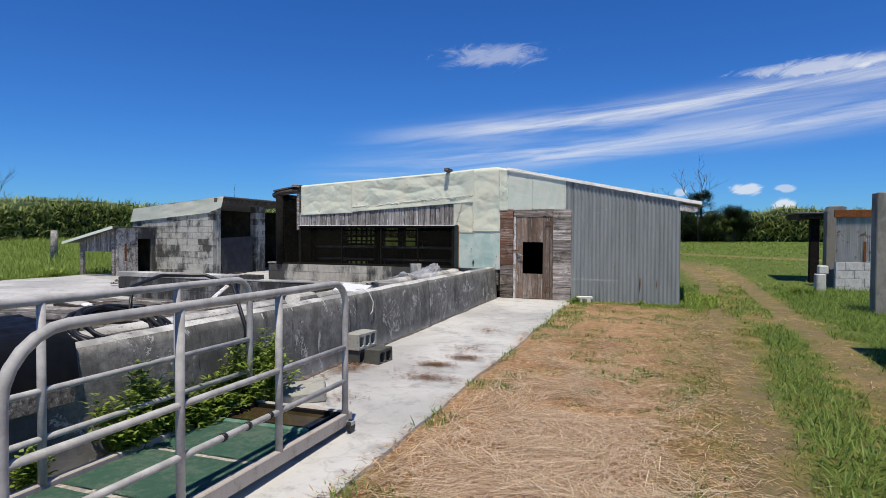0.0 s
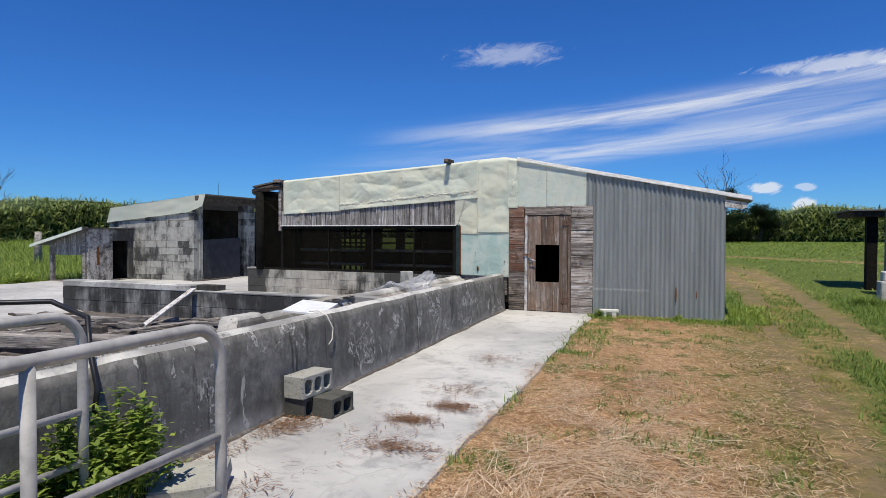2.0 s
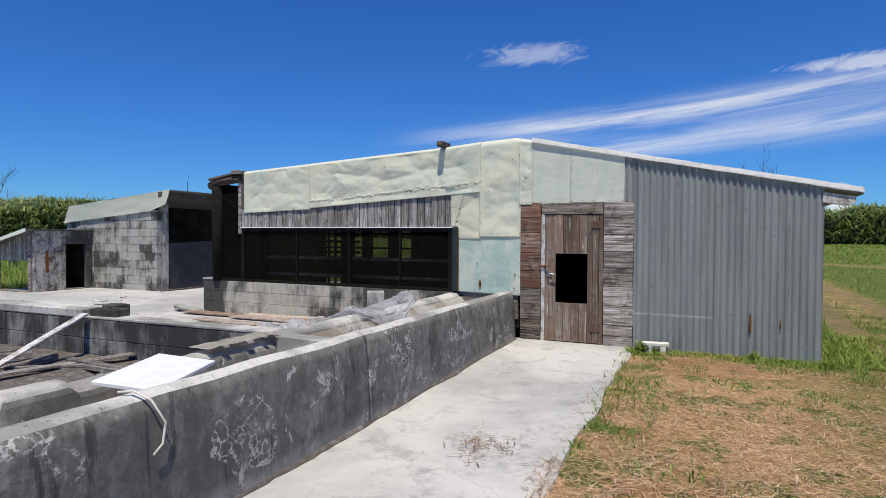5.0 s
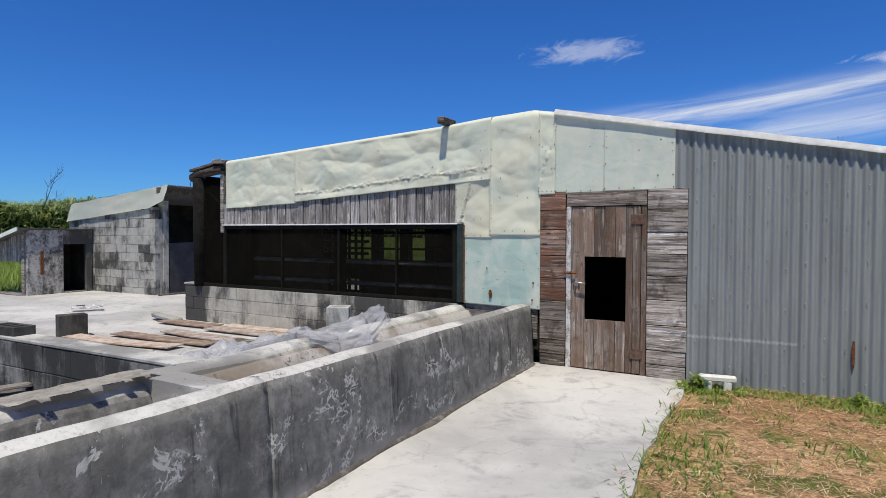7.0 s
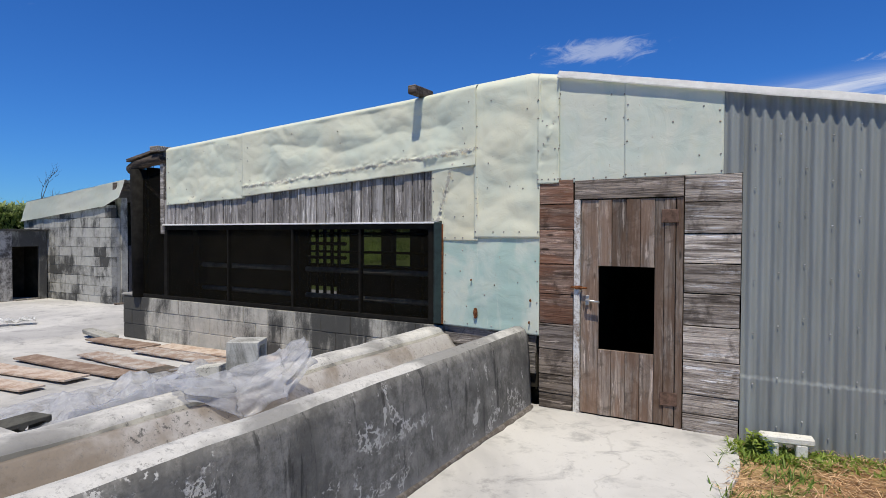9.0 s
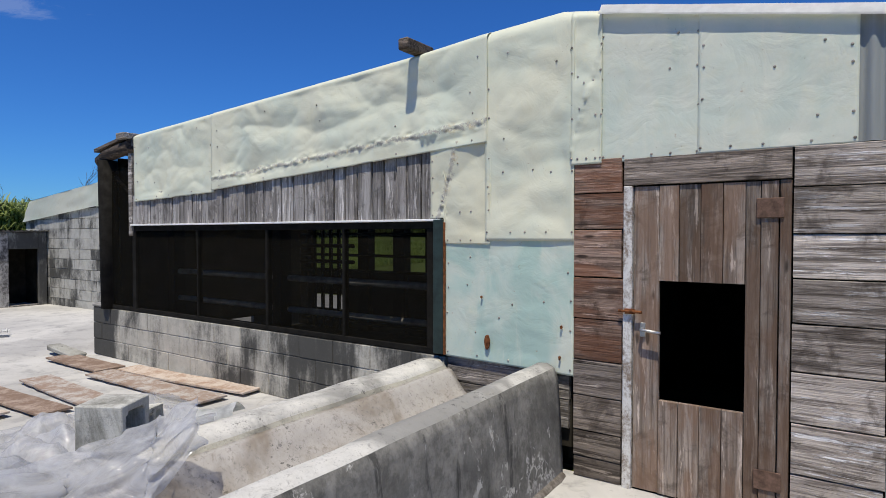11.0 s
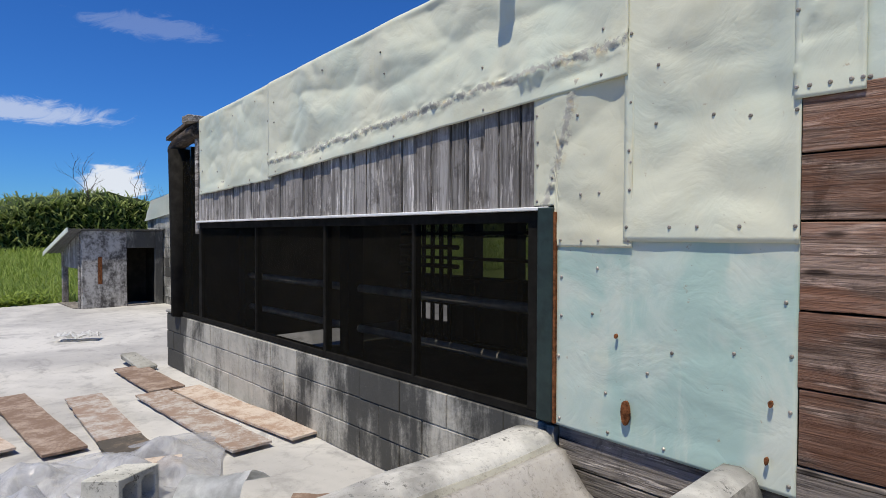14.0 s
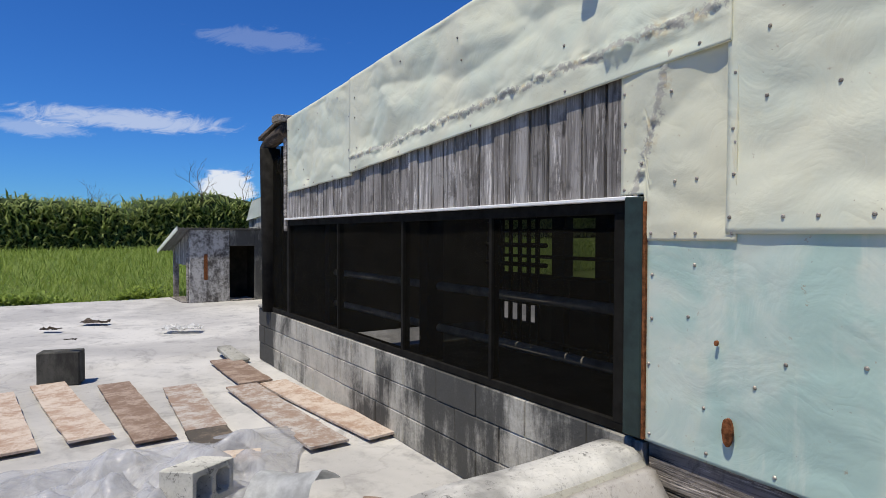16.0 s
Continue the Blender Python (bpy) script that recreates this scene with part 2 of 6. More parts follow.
def sheet_mat(name="pale green painted sheet", warm=(0.70, 0.69, 0.525), cool=(0.61, 0.655, 0.53), worn=None, low=0.0):
    """Pale green painted steel, chalky and yellowed; worn gives the line (x, height, slope, half width) along which
    paint has cracked off, with small shadows and bright facets coloured in.
    """
    m, n = material(name)
    p = place(n)
    s = n.add("ShaderNodeSeparateXYZ", {0: p})
    big = n.noise(p, 1.6, 4, 0.55, 0.5)
    mid = n.noise(p, 9, 6, 0.65)
    c = n.mix(n.step(big, 0.35, 0.7), warm, cool)
    c = n.mix(n.math("MULTIPLY", n.step(mid, 0.5, 0.75), 0.3), c, (0.65, 0.62, 0.42))
    if low:
        c = n.mix(n.step(n.noise(stretched(n, p, 1.2, 1.2, 0.8), 2.0, 5, 0.6, 0.5), 0.42, 0.62, 0, low), c, (0.37, 0.525, 0.455))
        c = n.mix(n.step(n.noise(stretched(n, p, 9, 9, 1.0), 1.6, 5, 0.6), 0.6, 0.75, 0, 0.3), c, (0.74, 0.73, 0.6))
    c = n.mix(n.step(n.noise(p, 22, 5, 0.7), 0.665, 0.72, 0, 0.5), c, (0.33, 0.2, 0.09))
    c = n.mix(n.step(n.noise(p, 46, 4, 0.7), 0.70, 0.73, 0, 0.7), c, (0.2, 0.12, 0.07))
    if worn:
        x0, z0, k, half = worn
        dz = n.math("SUBTRACT", s.outputs[2], n.math("MULTIPLY_ADD", n.math("SUBTRACT", s.outputs[0], x0), k, z0))
        dz = n.math("ADD", dz, n.math("MULTIPLY_ADD", n.noise(p, 7, 4, 0.6), 0.06, -0.03))
        near = n.step(n.math("ABSOLUTE", dz), 0.0, half, 1, 0)
        bare = n.step(n.math("MULTIPLY_ADD", near, 0.30, n.noise(p, 34, 8, 0.8)), 0.74, 0.78)
        # Bare-metal speckle; its darks and lights also paint the crease's small shadows and facets.
        c = n.mix(n.math("MULTIPLY", bare, 0.8), c, n.mix(n.noise(p, 120, 3), (0.20, 0.185, 0.155), (0.54, 0.51, 0.45)))
        c = n.mix(n.math("MULTIPLY", near, n.step(n.noise(p, 15, 5, 0.7), 0.55, 0.66, 0, 0.6)), c, (0.55, 0.42, 0.2))
    crumple = n.math("ABSOLUTE", n.math("SUBTRACT", n.noise(p, 4.5, 4, 0.55, 0.9), 0.5))
    first = n.bump(crumple, 0.16, 0.04)
    finish(n, c, n.step(mid, 0.3, 0.7, 0.42, 0.6), n.bump(mid, 0.12, 0.01, first), spec=0.4)
    return m


def corrugated_mat(name, tint, rust=0.1):
    m, n = material(name)
    p = place(n)
    mid = n.noise(p, 5, 6, 0.65)
    runs = n.noise(stretched(n, p, 9, 9, 0.5), 1.2, 5, 0.6)
    c = n.mix(n.step(runs, 0.35, 0.7), tint, tuple(v * 0.72 for v in tint))
    c = n.mix(n.step(mid, 0.72 - rust, 0.82 - rust, 0, 0.8 if rust > 0.15 else 0.25), c, (0.24, 0.10, 0.04))
    finish(n, c, n.step(mid, 0.3, 0.7, 0.64, 0.76), n.bump(mid, 0.1, 0.01), metal=0.15, spec=0.4)
    return m


def wood_mat(name, pale, dark, along="z", red=None, rough=1.0):
    """Weathered timber: soft broad figure, fine grain, sparse cracks and knots; each board differs."""
    m, n = material(name)
    p = place(n)
    r = chance(n)
    off = n.add("ShaderNodeCombineXYZ", {0: n.math("MULTIPLY", r, 37.0), 1: n.math("MULTIPLY", r, 11.0), 2: n.math("MULTIPLY", r, 23.0)}).outputs[0]
    q = n.vec("ADD", p, off)

    def run(across, length):
        return stretched(n, q, *(length if a == along else across for a in "xyz"))
    broad = n.noise(run(6.0, 0.9), 1.0, 6, 0.62, 0.6)
    grain = n.noise(run(42.0, 1.6), 1.0, 7, 0.68, 0.5)
    fine = n.noise(run(150.0, 6.0), 1.0, 4, 0.7)
    patch = n.noise(q, 5.0, 7, 0.7, 0.5)
    deep = tuple(v * 0.3 for v in dark)
    c = n.mix(n.step(broad, 0.32, 0.68), pale, tuple(0.55 * a + 0.45 * b for a, b in zip(pale, dark)))
    c = n.mix(n.step(grain, 0.47, 0.63, 0, 0.8 * min(1.0, rough)), c, tuple(v * 0.8 for v in dark))
    c = n.mix(n.step(n.noise(run(17.0, 1.1), 1.0, 6, 0.7, 0.7), 0.50, 0.62, 0, 0.7 * rough), c, dark)
    c = n.mix(n.step(fine, 0.52, 0.70, 0, 0.5), c, dark)
    c = n.mix(n.step(n.noise(run(26.0, 2.4), 1.3, 6, 0.7), 0.56, 0.64, 0, 0.75), c, tuple(min(0.8, v * 1.7 + 0.02) for v in pale))
    c = n.mix(n.step(patch, 0.50, 0.64, 0, 0.6), c, tuple(v * 0.75 for v in dark))
    if red:
        c = n.mix(n.math("MULTIPLY", n.step(n.noise(run(9.0, 2.0), 1.0, 6, 0.65), 0.40, 0.58), 0.7), c, red)
    knot = n.add("ShaderNodeTexVoronoi", {"Vector": run(9.0, 2.6), "Scale": 1.0}).outputs["Distance"]
    c = n.mix(n.step(knot, 0.06, 0.14, 0.8, 0), c, deep)
    crack = n.step(n.noise(run(34.0, 0.8), 1.0, 5, 0.6, 0.3), 0.665, 0.69)
    c = n.mix(n.math("MULTIPLY", crack, 0.85 * min(1.0, rough)), c, deep)
    c = n.mix(1.0, c, n.ramp(r, [(0, (0.68, 0.67, 0.66)), (0.5, (1.0, 0.98, 0.97)), (1, (1.3, 1.3, 1.3))]), "MULTIPLY")
    h = n.math("SUBTRACT", n.math("MULTIPLY_ADD", fine, 0.5, n.math("MULTIPLY", grain, -1.0)), n.math("MULTIPLY", crack, 1.2))
    finish(n, c, 0.88, n.bump(h, 0.9 * rough, 0.012), spec=0.15)
    return m


def plain_mat(name, color, rough=0.6, metal=0.0, vary=0.25, scale=12, spec=0.4):
    m, n = material(name)
    p = place(n)
    a = n.noise(p, scale, 6, 0.65)
    c = n.mix(n.step(a, 0.3, 0.7), tuple(min(1, v * (1 + vary)) for v in color), tuple(v * (1 - vary) for v in color))
    finish(n, c, n.step(a, 0.3, 0.7, max(0.05, rough - 0.1), min(1, rough + 0.1)), n.bump(a, 0.12, 0.006), metal=metal, spec=spec)
    return m


def leaf_mat(name, lo, hi):
    m, n = material(name)
    isl = n.add("ShaderNodeNewGeometry").outputs["Random Per Island"]
    c = n.ramp(isl, [(0.0, lo), (1.0, hi)])
    b = n.add("ShaderNodeBsdfPrincipled", {"Base Color": c, "Roughness": 0.55, "Specular IOR Level": 0.3})
    t = n.add("ShaderNodeBsdfTranslucent", {"Color": c})
    mx = n.add("ShaderNodeMixShader", {0: 0.4, 1: b.outputs[0], 2: t.outputs[0]})
    n.add("ShaderNodeOutputMaterial", {"Surface": mx.outputs[0]})
    return m


# Worn rim concrete; the sun on the rim tops is also in its pale tone.
TOP_CONC = concrete_mat("bleached concrete rim, sunlight in tone", (0.62, 0.615, 0.625), (0.20, 0.20, 0.205), 0.60, 0.8, False)
CHAN_CONC = concrete_mat("stained channel concrete", (0.43, 0.415, 0.425), (0.20, 0.165, 0.135), 0.62, 0.85, False)
BLOCK = washed_mat("grey concrete block", (0.44, 0.43, 0.385), (0.04, 0.04, 0.038), 0.50, 1.8, 0.12)
BASEBLOCK = washed_mat("stained base block", (0.52, 0.495, 0.42), (0.04, 0.04, 0.037), 0.535, 1.0, 0.03, 0.4, ((-9.2, 0.55, 0.26), (-8.1, 0.3, 0.03), (-6.4, 0.35, 0.07), (-5.4, 0.45, 0.10), (-4.6, 0.3, 0.06)))
BLOCK_DARK = concrete_mat("blackened concrete block", (0.36, 0.36, 0.35), (0.06, 0.06, 0.062), 0.8, 0.9)
PENBLOCK = washed_mat("mould-blackened pen block", (0.34, 0.335, 0.315), (0.028, 0.028, 0.027), 0.455, 0.7, 0.03, 0.45)
SLAB = slab_mat()
GROUND = ground_mat()
SHEET = sheet_mat()
SHEET_WORN = sheet_mat("creased pale green sheet", worn=(-3.64, 2.14, 0.072, 0.055))
SHEET_PATCH = sheet_mat("crumpled yellowish sheet", (0.69, 0.66, 0.48), (0.62, 0.62, 0.48), worn=(-0.98, 1.86, 3.2, 0.22))
SHEET_BLUE = sheet_mat("blue-green painted sheet", (0.60, 0.635, 0.535), (0.53, 0.615, 0.53), low=0.8)
SHEET_MINT = sheet_mat("flat mint sheet", (0.66, 0.675, 0.56), (0.59, 0.645, 0.55), low=0.3)
BARNSHEET = sheet_mat("chalky mint sheet", (0.76, 0.78, 0.68), (0.70, 0.75, 0.66))
CORR = corrugated_mat("grey corrugated steel", (0.29, 0.313, 0.306), 0.03)
CORR_RUST = corrugated_mat("rusty corrugated steel", (0.74, 0.74, 0.72), 0.16)
ROOF = corrugated_mat("grey roof sheet", (0.22, 0.22, 0.22), 0.12)
GREYBOARD = wood_mat("silvered upright boards", (0.42, 0.40, 0.375), (0.10, 0.09, 0.08), "z", rough=0.85)
DOORWOOD = wood_mat("brown door boards", (0.385, 0.325, 0.275), (0.085, 0.064, 0.049), "z", (0.19, 0.118, 0.078), 0.75)
SIDEWOOD = wood_mat("weathered side boards", (0.58, 0.52, 0.46), (0.085, 0.068, 0.056), "x", rough=1.0)
LOWWOOD = wood_mat("dark weathered side boards", (0.31, 0.265, 0.225), (0.055, 0.044, 0.036), "x")
REDWOOD = wood_mat("red-brown stained boards", (0.36, 0.26, 0.205), (0.055, 0.035, 0.026), "x", (0.19, 0.085, 0.048), 0.9)
TIMBER = wood_mat("grey rough timber", (0.40, 0.37, 0.33), (0.10, 0.09, 0.08), "x")
WHITE = plain_mat("white paint", (0.78, 0.78, 0.76), 0.5, 0, 0.08)
BLACK = plain_mat("flat black", (0.012, 0.011, 0.009), 0.85, 0, 0.3, 12, 0.1)
RUST = plain_mat("rust", (0.17, 0.065, 0.026), 0.9, 0, 0.6, 45, 0.1)
TARP = plain_mat("blue-grey sheet", (0.085, 0.085, 0.10), 0.6, 0, 0.2, 4)
# Near-black puts the shade inside the buildings into the wall colour.
DARKIN = plain_mat("inner wall with shade in colour", (0.032, 0.028, 0.021), 0.95, 0, 0.4, 3, 0.1)


def net_mat():
    """Fine black netting: half of it is holes."""
    m, n = material("black netting")
    t = n.add("ShaderNodeBsdfTransparent", {"Color": (1, 1, 1)})
    d = n.add("ShaderNodeBsdfPrincipled", {"Base Color": (0.006, 0.0055, 0.004), "Roughness": 0.9, "Specular IOR Level": 0.05})
    p = place(n)
    f = n.step(n.noise(p, 3, 4, 0.6), 0.3, 0.7, 0.74, 0.84)
    mx = n.add("ShaderNodeMixShader", {0: f, 1: t.outputs[0], 2: d.outputs[0]})
    n.add("ShaderNodeOutputMaterial", {"Surface": mx.outputs[0]})
    return m


def plastic_mat():
    m, n = material("clear crumpled plastic")
    p = place(n)
    a = n.noise(p, 7, 6, 0.65, 0.8)
    t = n.add("ShaderNodeBsdfTransparent", {"Color": (0.93, 0.93, 0.94)})
    b = n.add("ShaderNodeBsdfPrincipled", {"Base Color": (0.60, 0.61, 0.63), "Roughness": 0.12, "Specular IOR Level": 0.7, "Normal": n.bump(a, 0.7, 0.03)})
    tr = n.add("ShaderNodeBsdfTranslucent", {"Color": (0.7, 0.71, 0.73)})
    m1 = n.add("ShaderNodeMixShader", {0: 0.35, 1: b.outputs[0], 2: tr.outputs[0]})
    mx = n.add("ShaderNodeMixShader", {0: n.step(a, 0.3, 0.7, 0.36, 0.76), 1: t.outputs[0], 2: m1.outputs[0]})
    n.add("ShaderNodeOutputMaterial", {"Surface": mx.outputs[0]})
    return m


def mould_wall_mat():
    """Black-moulded cast concrete from which a pale skin has flaked in cracked patches and drips."""
    m, n = material("flaked mouldy concrete")
    p = place(n)
    fine = n.noise(p, 55, 6, 0.7)
    mid = n.noise(p, 6, 6, 0.65)
    big = n.noise(p, 1.1, 5, 0.6, 0.5)
    runs = n.noise(stretched(n, p, 6.0, 6.0, 0.9), 1.5, 6, 0.65)
    c = n.mix(n.step(n.math("MULTIPLY_ADD", runs, 0.3, n.math("MULTIPLY", n.noise(p, 2.0, 7, 0.7, 0.5), 0.7)), 0.36, 0.62), (0.27, 0.262, 0.24), (0.115, 0.112, 0.104))
    c = n.mix(n.step(n.noise(p, 12, 9, 0.78), 0.38, 0.68, 0, 0.9), c, (0.09, 0.087, 0.079))
    c = n.mix(n.step(mid, 0.55, 0.8, 0, 0.5), c, (0.28, 0.275, 0.26))
    c = n.mix(n.step(n.noise(stretched(n, p, 7, 7, 0.8), 1.3, 7, 0.7, 0.3), 0.56, 0.66, 0, 0.75), c, (0.035, 0.035, 0.034))
    z = n.add("ShaderNodeSeparateXYZ", {0: p}).outputs[2]
    c = n.mix(n.math("MULTIPLY", n.step(z, 0.26, 0.10), n.step(mid, 0.3, 0.6)), c, (0.33, 0.32, 0.30))
    warp = n.vec("ADD", p, n.vec("MULTIPLY", n.add("ShaderNodeTexNoise", {"Vector": p, "Scale": 7.0, "Detail": 6.0, "Roughness": 0.65}).outputs["Color"], (0.22, 0.22, 0.22)))
    edge = n.add("ShaderNodeTexVoronoi", {"Vector": warp, "Scale": 15.0}, feature="DISTANCE_TO_EDGE").outputs["Distance"]
    net = n.math("MULTIPLY", n.step(edge, 0.05, 0.12, 1, 0), n.step(n.noise(p, 16, 5, 0.7), 0.36, 0.48))
    where = n.step(n.noise(p, 2.3, 6, 0.65, 0.8), 0.565, 0.61)
    flake = n.step(n.noise(stretched(n, p, 1, 1, 0.5), 6.0, 6, 0.66, 0.6), 0.635, 0.66)
    drip = n.step(n.noise(stretched(n, p, 14, 14, 1.0), 2.0, 4, 0.6), 0.70, 0.73)
    pale = n.math("MAXIMUM", n.math("MULTIPLY", net, where), n.math("MAXIMUM", n.math("MULTIPLY", flake, 0.9), n.math("MULTIPLY", drip, 0.55)))
    pale = n.math("MULTIPLY", pale, n.step(mid, 0.3, 0.5, 0.35, 1.0))
    c = n.mix(n.math("MULTIPLY", pale, 0.85), c, (0.54, 0.53, 0.50))
    c = n.mix(n.step(fine, 0.6, 0.8, 0.0, 0.35), c, (0.05, 0.05, 0.05))
    h = n.math("ADD", n.math("MULTIPLY_ADD", fine, 0.5, mid), n.math("MULTIPLY", pale, -0.35))
    finish(n, c, 0.92, n.bump(h, 0.6, 0.012), spec=0.2)
    return m


def peeling_mat(name, paint, under, cover=0.5, scale=7):
    m, n = material(name)
    p = place(n)
    a = n.math("MULTIPLY_ADD", n.noise(stretched(n, p, 1, 1, 0.5), scale, 9, 0.72, 0.4), 0.65, n.math("MULTIPLY", n.noise(p, scale * 4.5, 6, 0.7), 0.35))
    f = n.noise(p, 50, 5, 0.7)
    c = n.mix(n.step(a, 0.42 + 0.25 * (cover - 0.5), 0.60 + 0.25 * (cover - 0.5)), paint, under)
    c = n.mix(n.step(f, 0.58, 0.8, 0, 0.4), c, tuple(v * 0.4 for v in under))
    finish(n, c, 0.8, n.bump(a, 0.4, 0.006), spec=0.2)
    return m


WALL_CONC = mould_wall_mat()
NET = net_mat()
PLASTIC = plastic_mat()
PEELED = peeling_mat("peeling white paint", (0.66, 0.65, 0.62), (0.22, 0.17, 0.13), 0.55, 14)
RENDER = peeling_mat("patchy limewashed render", (0.50, 0.48, 0.44), (0.085, 0.078, 0.07), 0.45, 3.5)
WHITEBLOCK = peeling_mat("limewashed block", (0.55, 0.54, 0.51), (0.28, 0.27, 0.25), 0.6, 5)
GREEN = peeling_mat("chalky green paint", (0.085, 0.19, 0.13), (0.20, 0.27, 0.20), 0.6, 6)
BEIGE = peeling_mat("faded beige paint", (0.44, 0.385, 0.33), (0.27, 0.22, 0.18), 0.8, 9)
POSTCONC = concrete_mat("grey post concrete", (0.27, 0.265, 0.255), (0.10, 0.10, 0.10), 0.5, 0.7)
CMU = concrete_mat("pale hollow block", (0.40, 0.40, 0.39), (0.17, 0.17, 0.165), 0.5, 0.7, False)
CMU_PALE = concrete_mat("bleached hollow block", (0.72, 0.72, 0.71), (0.30, 0.30, 0.29), 0.4, 0.5, False)
CMU_MOSS = concrete_mat("moss-stained hollow block", (0.52, 0.52, 0.52), (0.10, 0.10, 0.085), 0.6, 0.85)
# One dark tone holds both the blocks' dirt and the shade on them.
CMU_DARK = concrete_mat("dirty hollow block toned for shade", (0.11, 0.11, 0.105), (0.03, 0.03, 0.03), 0.6, 0.8)
LOG = wood_mat("dark old log", (0.16, 0.13, 0.105), (0.045, 0.036, 0.03), "x")
PLY_PALE = peeling_mat("pale weathered plywood", (0.55, 0.47, 0.39), (0.36, 0.25, 0.18), 0.55, 5)
PLY_BROWN = peeling_mat("brown plywood", (0.21, 0.145, 0.105), (0.38, 0.30, 0.24), 0.6, 5)
PLY_MID = peeling_mat("split plywood", (0.29, 0.21, 0.16), (0.47, 0.44, 0.40), 0.55, 6)
PLY_DARK = peeling_mat("blackened plywood", (0.085, 0.075, 0.062), (0.19, 0.15, 0.115), 0.65, 5)
SEDIMENT = plain_mat("dry sediment", (0.36, 0.33, 0.27), 0.95, 0, 0.4, 30)
MUDWATER = plain_mat("muddy water", (0.055, 0.04, 0.018), 0.08, 0, 0.4, 5)
GALV = plain_mat("galvanised pipe", (0.40, 0.385, 0.36), 0.6, 0.0, 0.22, 9, 0.25)
STEEL = plain_mat("worn steel", (0.5, 0.49, 0.47), 0.4, 0.8, 0.2)
STEELDARK = plain_mat("dull grey pipe", (0.74, 0.70, 0.62), 0.7, 0.0, 0.2)
HINGE = plain_mat("rusty iron", (0.14, 0.085, 0.06), 0.8, 0.3, 0.4, 20)
GREENPOST = plain_mat("dark green paint", (0.02, 0.034, 0.029), 0.5, 0, 0.3)
RUBBER = plain_mat("black rubber", (0.014, 0.014, 0.015), 0.45, 0, 0.3)
CANE = leaf_mat("tall cane leaves", (0.085, 0.14, 0.03), (0.44, 0.50, 0.19))
# Foliage green darkened to paint the shade deep in the cane.
CANE_CORE = plain_mat("cane core with shade in colour", (0.03, 0.05, 0.012), 0.9, 0, 0.5, 2)
GRASS = leaf_mat("green grass blades", (0.11, 0.185, 0.024), (0.32, 0.40, 0.09))
LAWN = leaf_mat("short green grass", (0.08, 0.16, 0.022), (0.27, 0.35, 0.08))
OLIVE = leaf_mat("yellowing grass", (0.12, 0.15, 0.022), (0.45, 0.40, 0.12))
STRAW = leaf_mat("dry straw", (0.16, 0.085, 0.036), (0.95, 0.70, 0.43))
WEED = leaf_mat("bright weed leaves", (0.11, 0.18, 0.02), (0.36, 0.45, 0.09))
PINE = leaf_mat("dark needle foliage", (0.010, 0.026, 0.008), (0.035, 0.06, 0.02))
TWIG = plain_mat("dry bark", (0.10, 0.075, 0.058), 0.9, 0, 0.3)
STRAW_PALE = leaf_mat("pale straw", (0.46, 0.32, 0.19), (0.98, 0.84, 0.64))
SCRAP = peeling_mat("pale brittle sheet", (0.60, 0.57, 0.50), (0.40, 0.36, 0.30), 0.6, 9)
OFFCUT = plain_mat("pale oxidised sheet", (0.60, 0.61, 0.60), 0.5, 0.1, 0.25, 8)
LITTERBED = peeling_mat("rotten litter", (0.10, 0.085, 0.07), (0.22, 0.20, 0.18), 0.6, 9)
LITTER = leaf_mat("brown litter", (0.16, 0.075, 0.035), (0.42, 0.26, 0.15))


# ---- building blocks ----
def link(name, bm, mat, parent=None, label="", smooth=False):
    me = bpy.data.meshes.new(name)
    bm.normal_update()
    bm.to_mesh(me)
    bm.free()
    me.materials.append(mat)
    if smooth:
        for f in me.polygons:
            f.use_smooth = True
    ob = new(name, me)
    if parent is not None:
        ob.parent = parent
    if label:
        ob["label"] = label
    return ob


def part(name, bm, mat, parent, label="", smooth=False):
    return link(name, bm, mat, parent, label, smooth)


def thing(name, label, category, m=None, group="", kind=""):
    ob = new(name)
    ob.empty_display_size = 0.2
    if m is not None:
        ob.matrix_world = m
    return tagged(ob, label, category, group, kind)


def box(bm, x0, x1, y0, y1, z0, z1, bevel=0.0, m=None):
    vs = [bm.verts.new((x, y, z)) for x in (x0, x1) for y in (y0, y1) for z in (z0, z1)]
    fs = [bm.faces.new([vs[i] for i in q]) for q in ((0, 1, 3, 2), (4, 6, 7, 5), (0, 4, 5, 1), (2, 3, 7, 6), (0, 2, 6, 4), (1, 5, 7, 3))]
    if bevel > 0:
        r = bmesh.ops.bevel(bm, geom=list({e for f in fs for e in f.edges}), offset=bevel, segments=1, affect="EDGES")
        vs = list({v for f in r["faces"] for v in f.verts} | {v for v in vs if v.is_valid})
    if m is not None:
        for v in vs:
            v.co = m @ v.co
    return vs


def boxed(*a, **k):
    bm = bmesh.new()
    box(bm, *a, **k)
    return bm


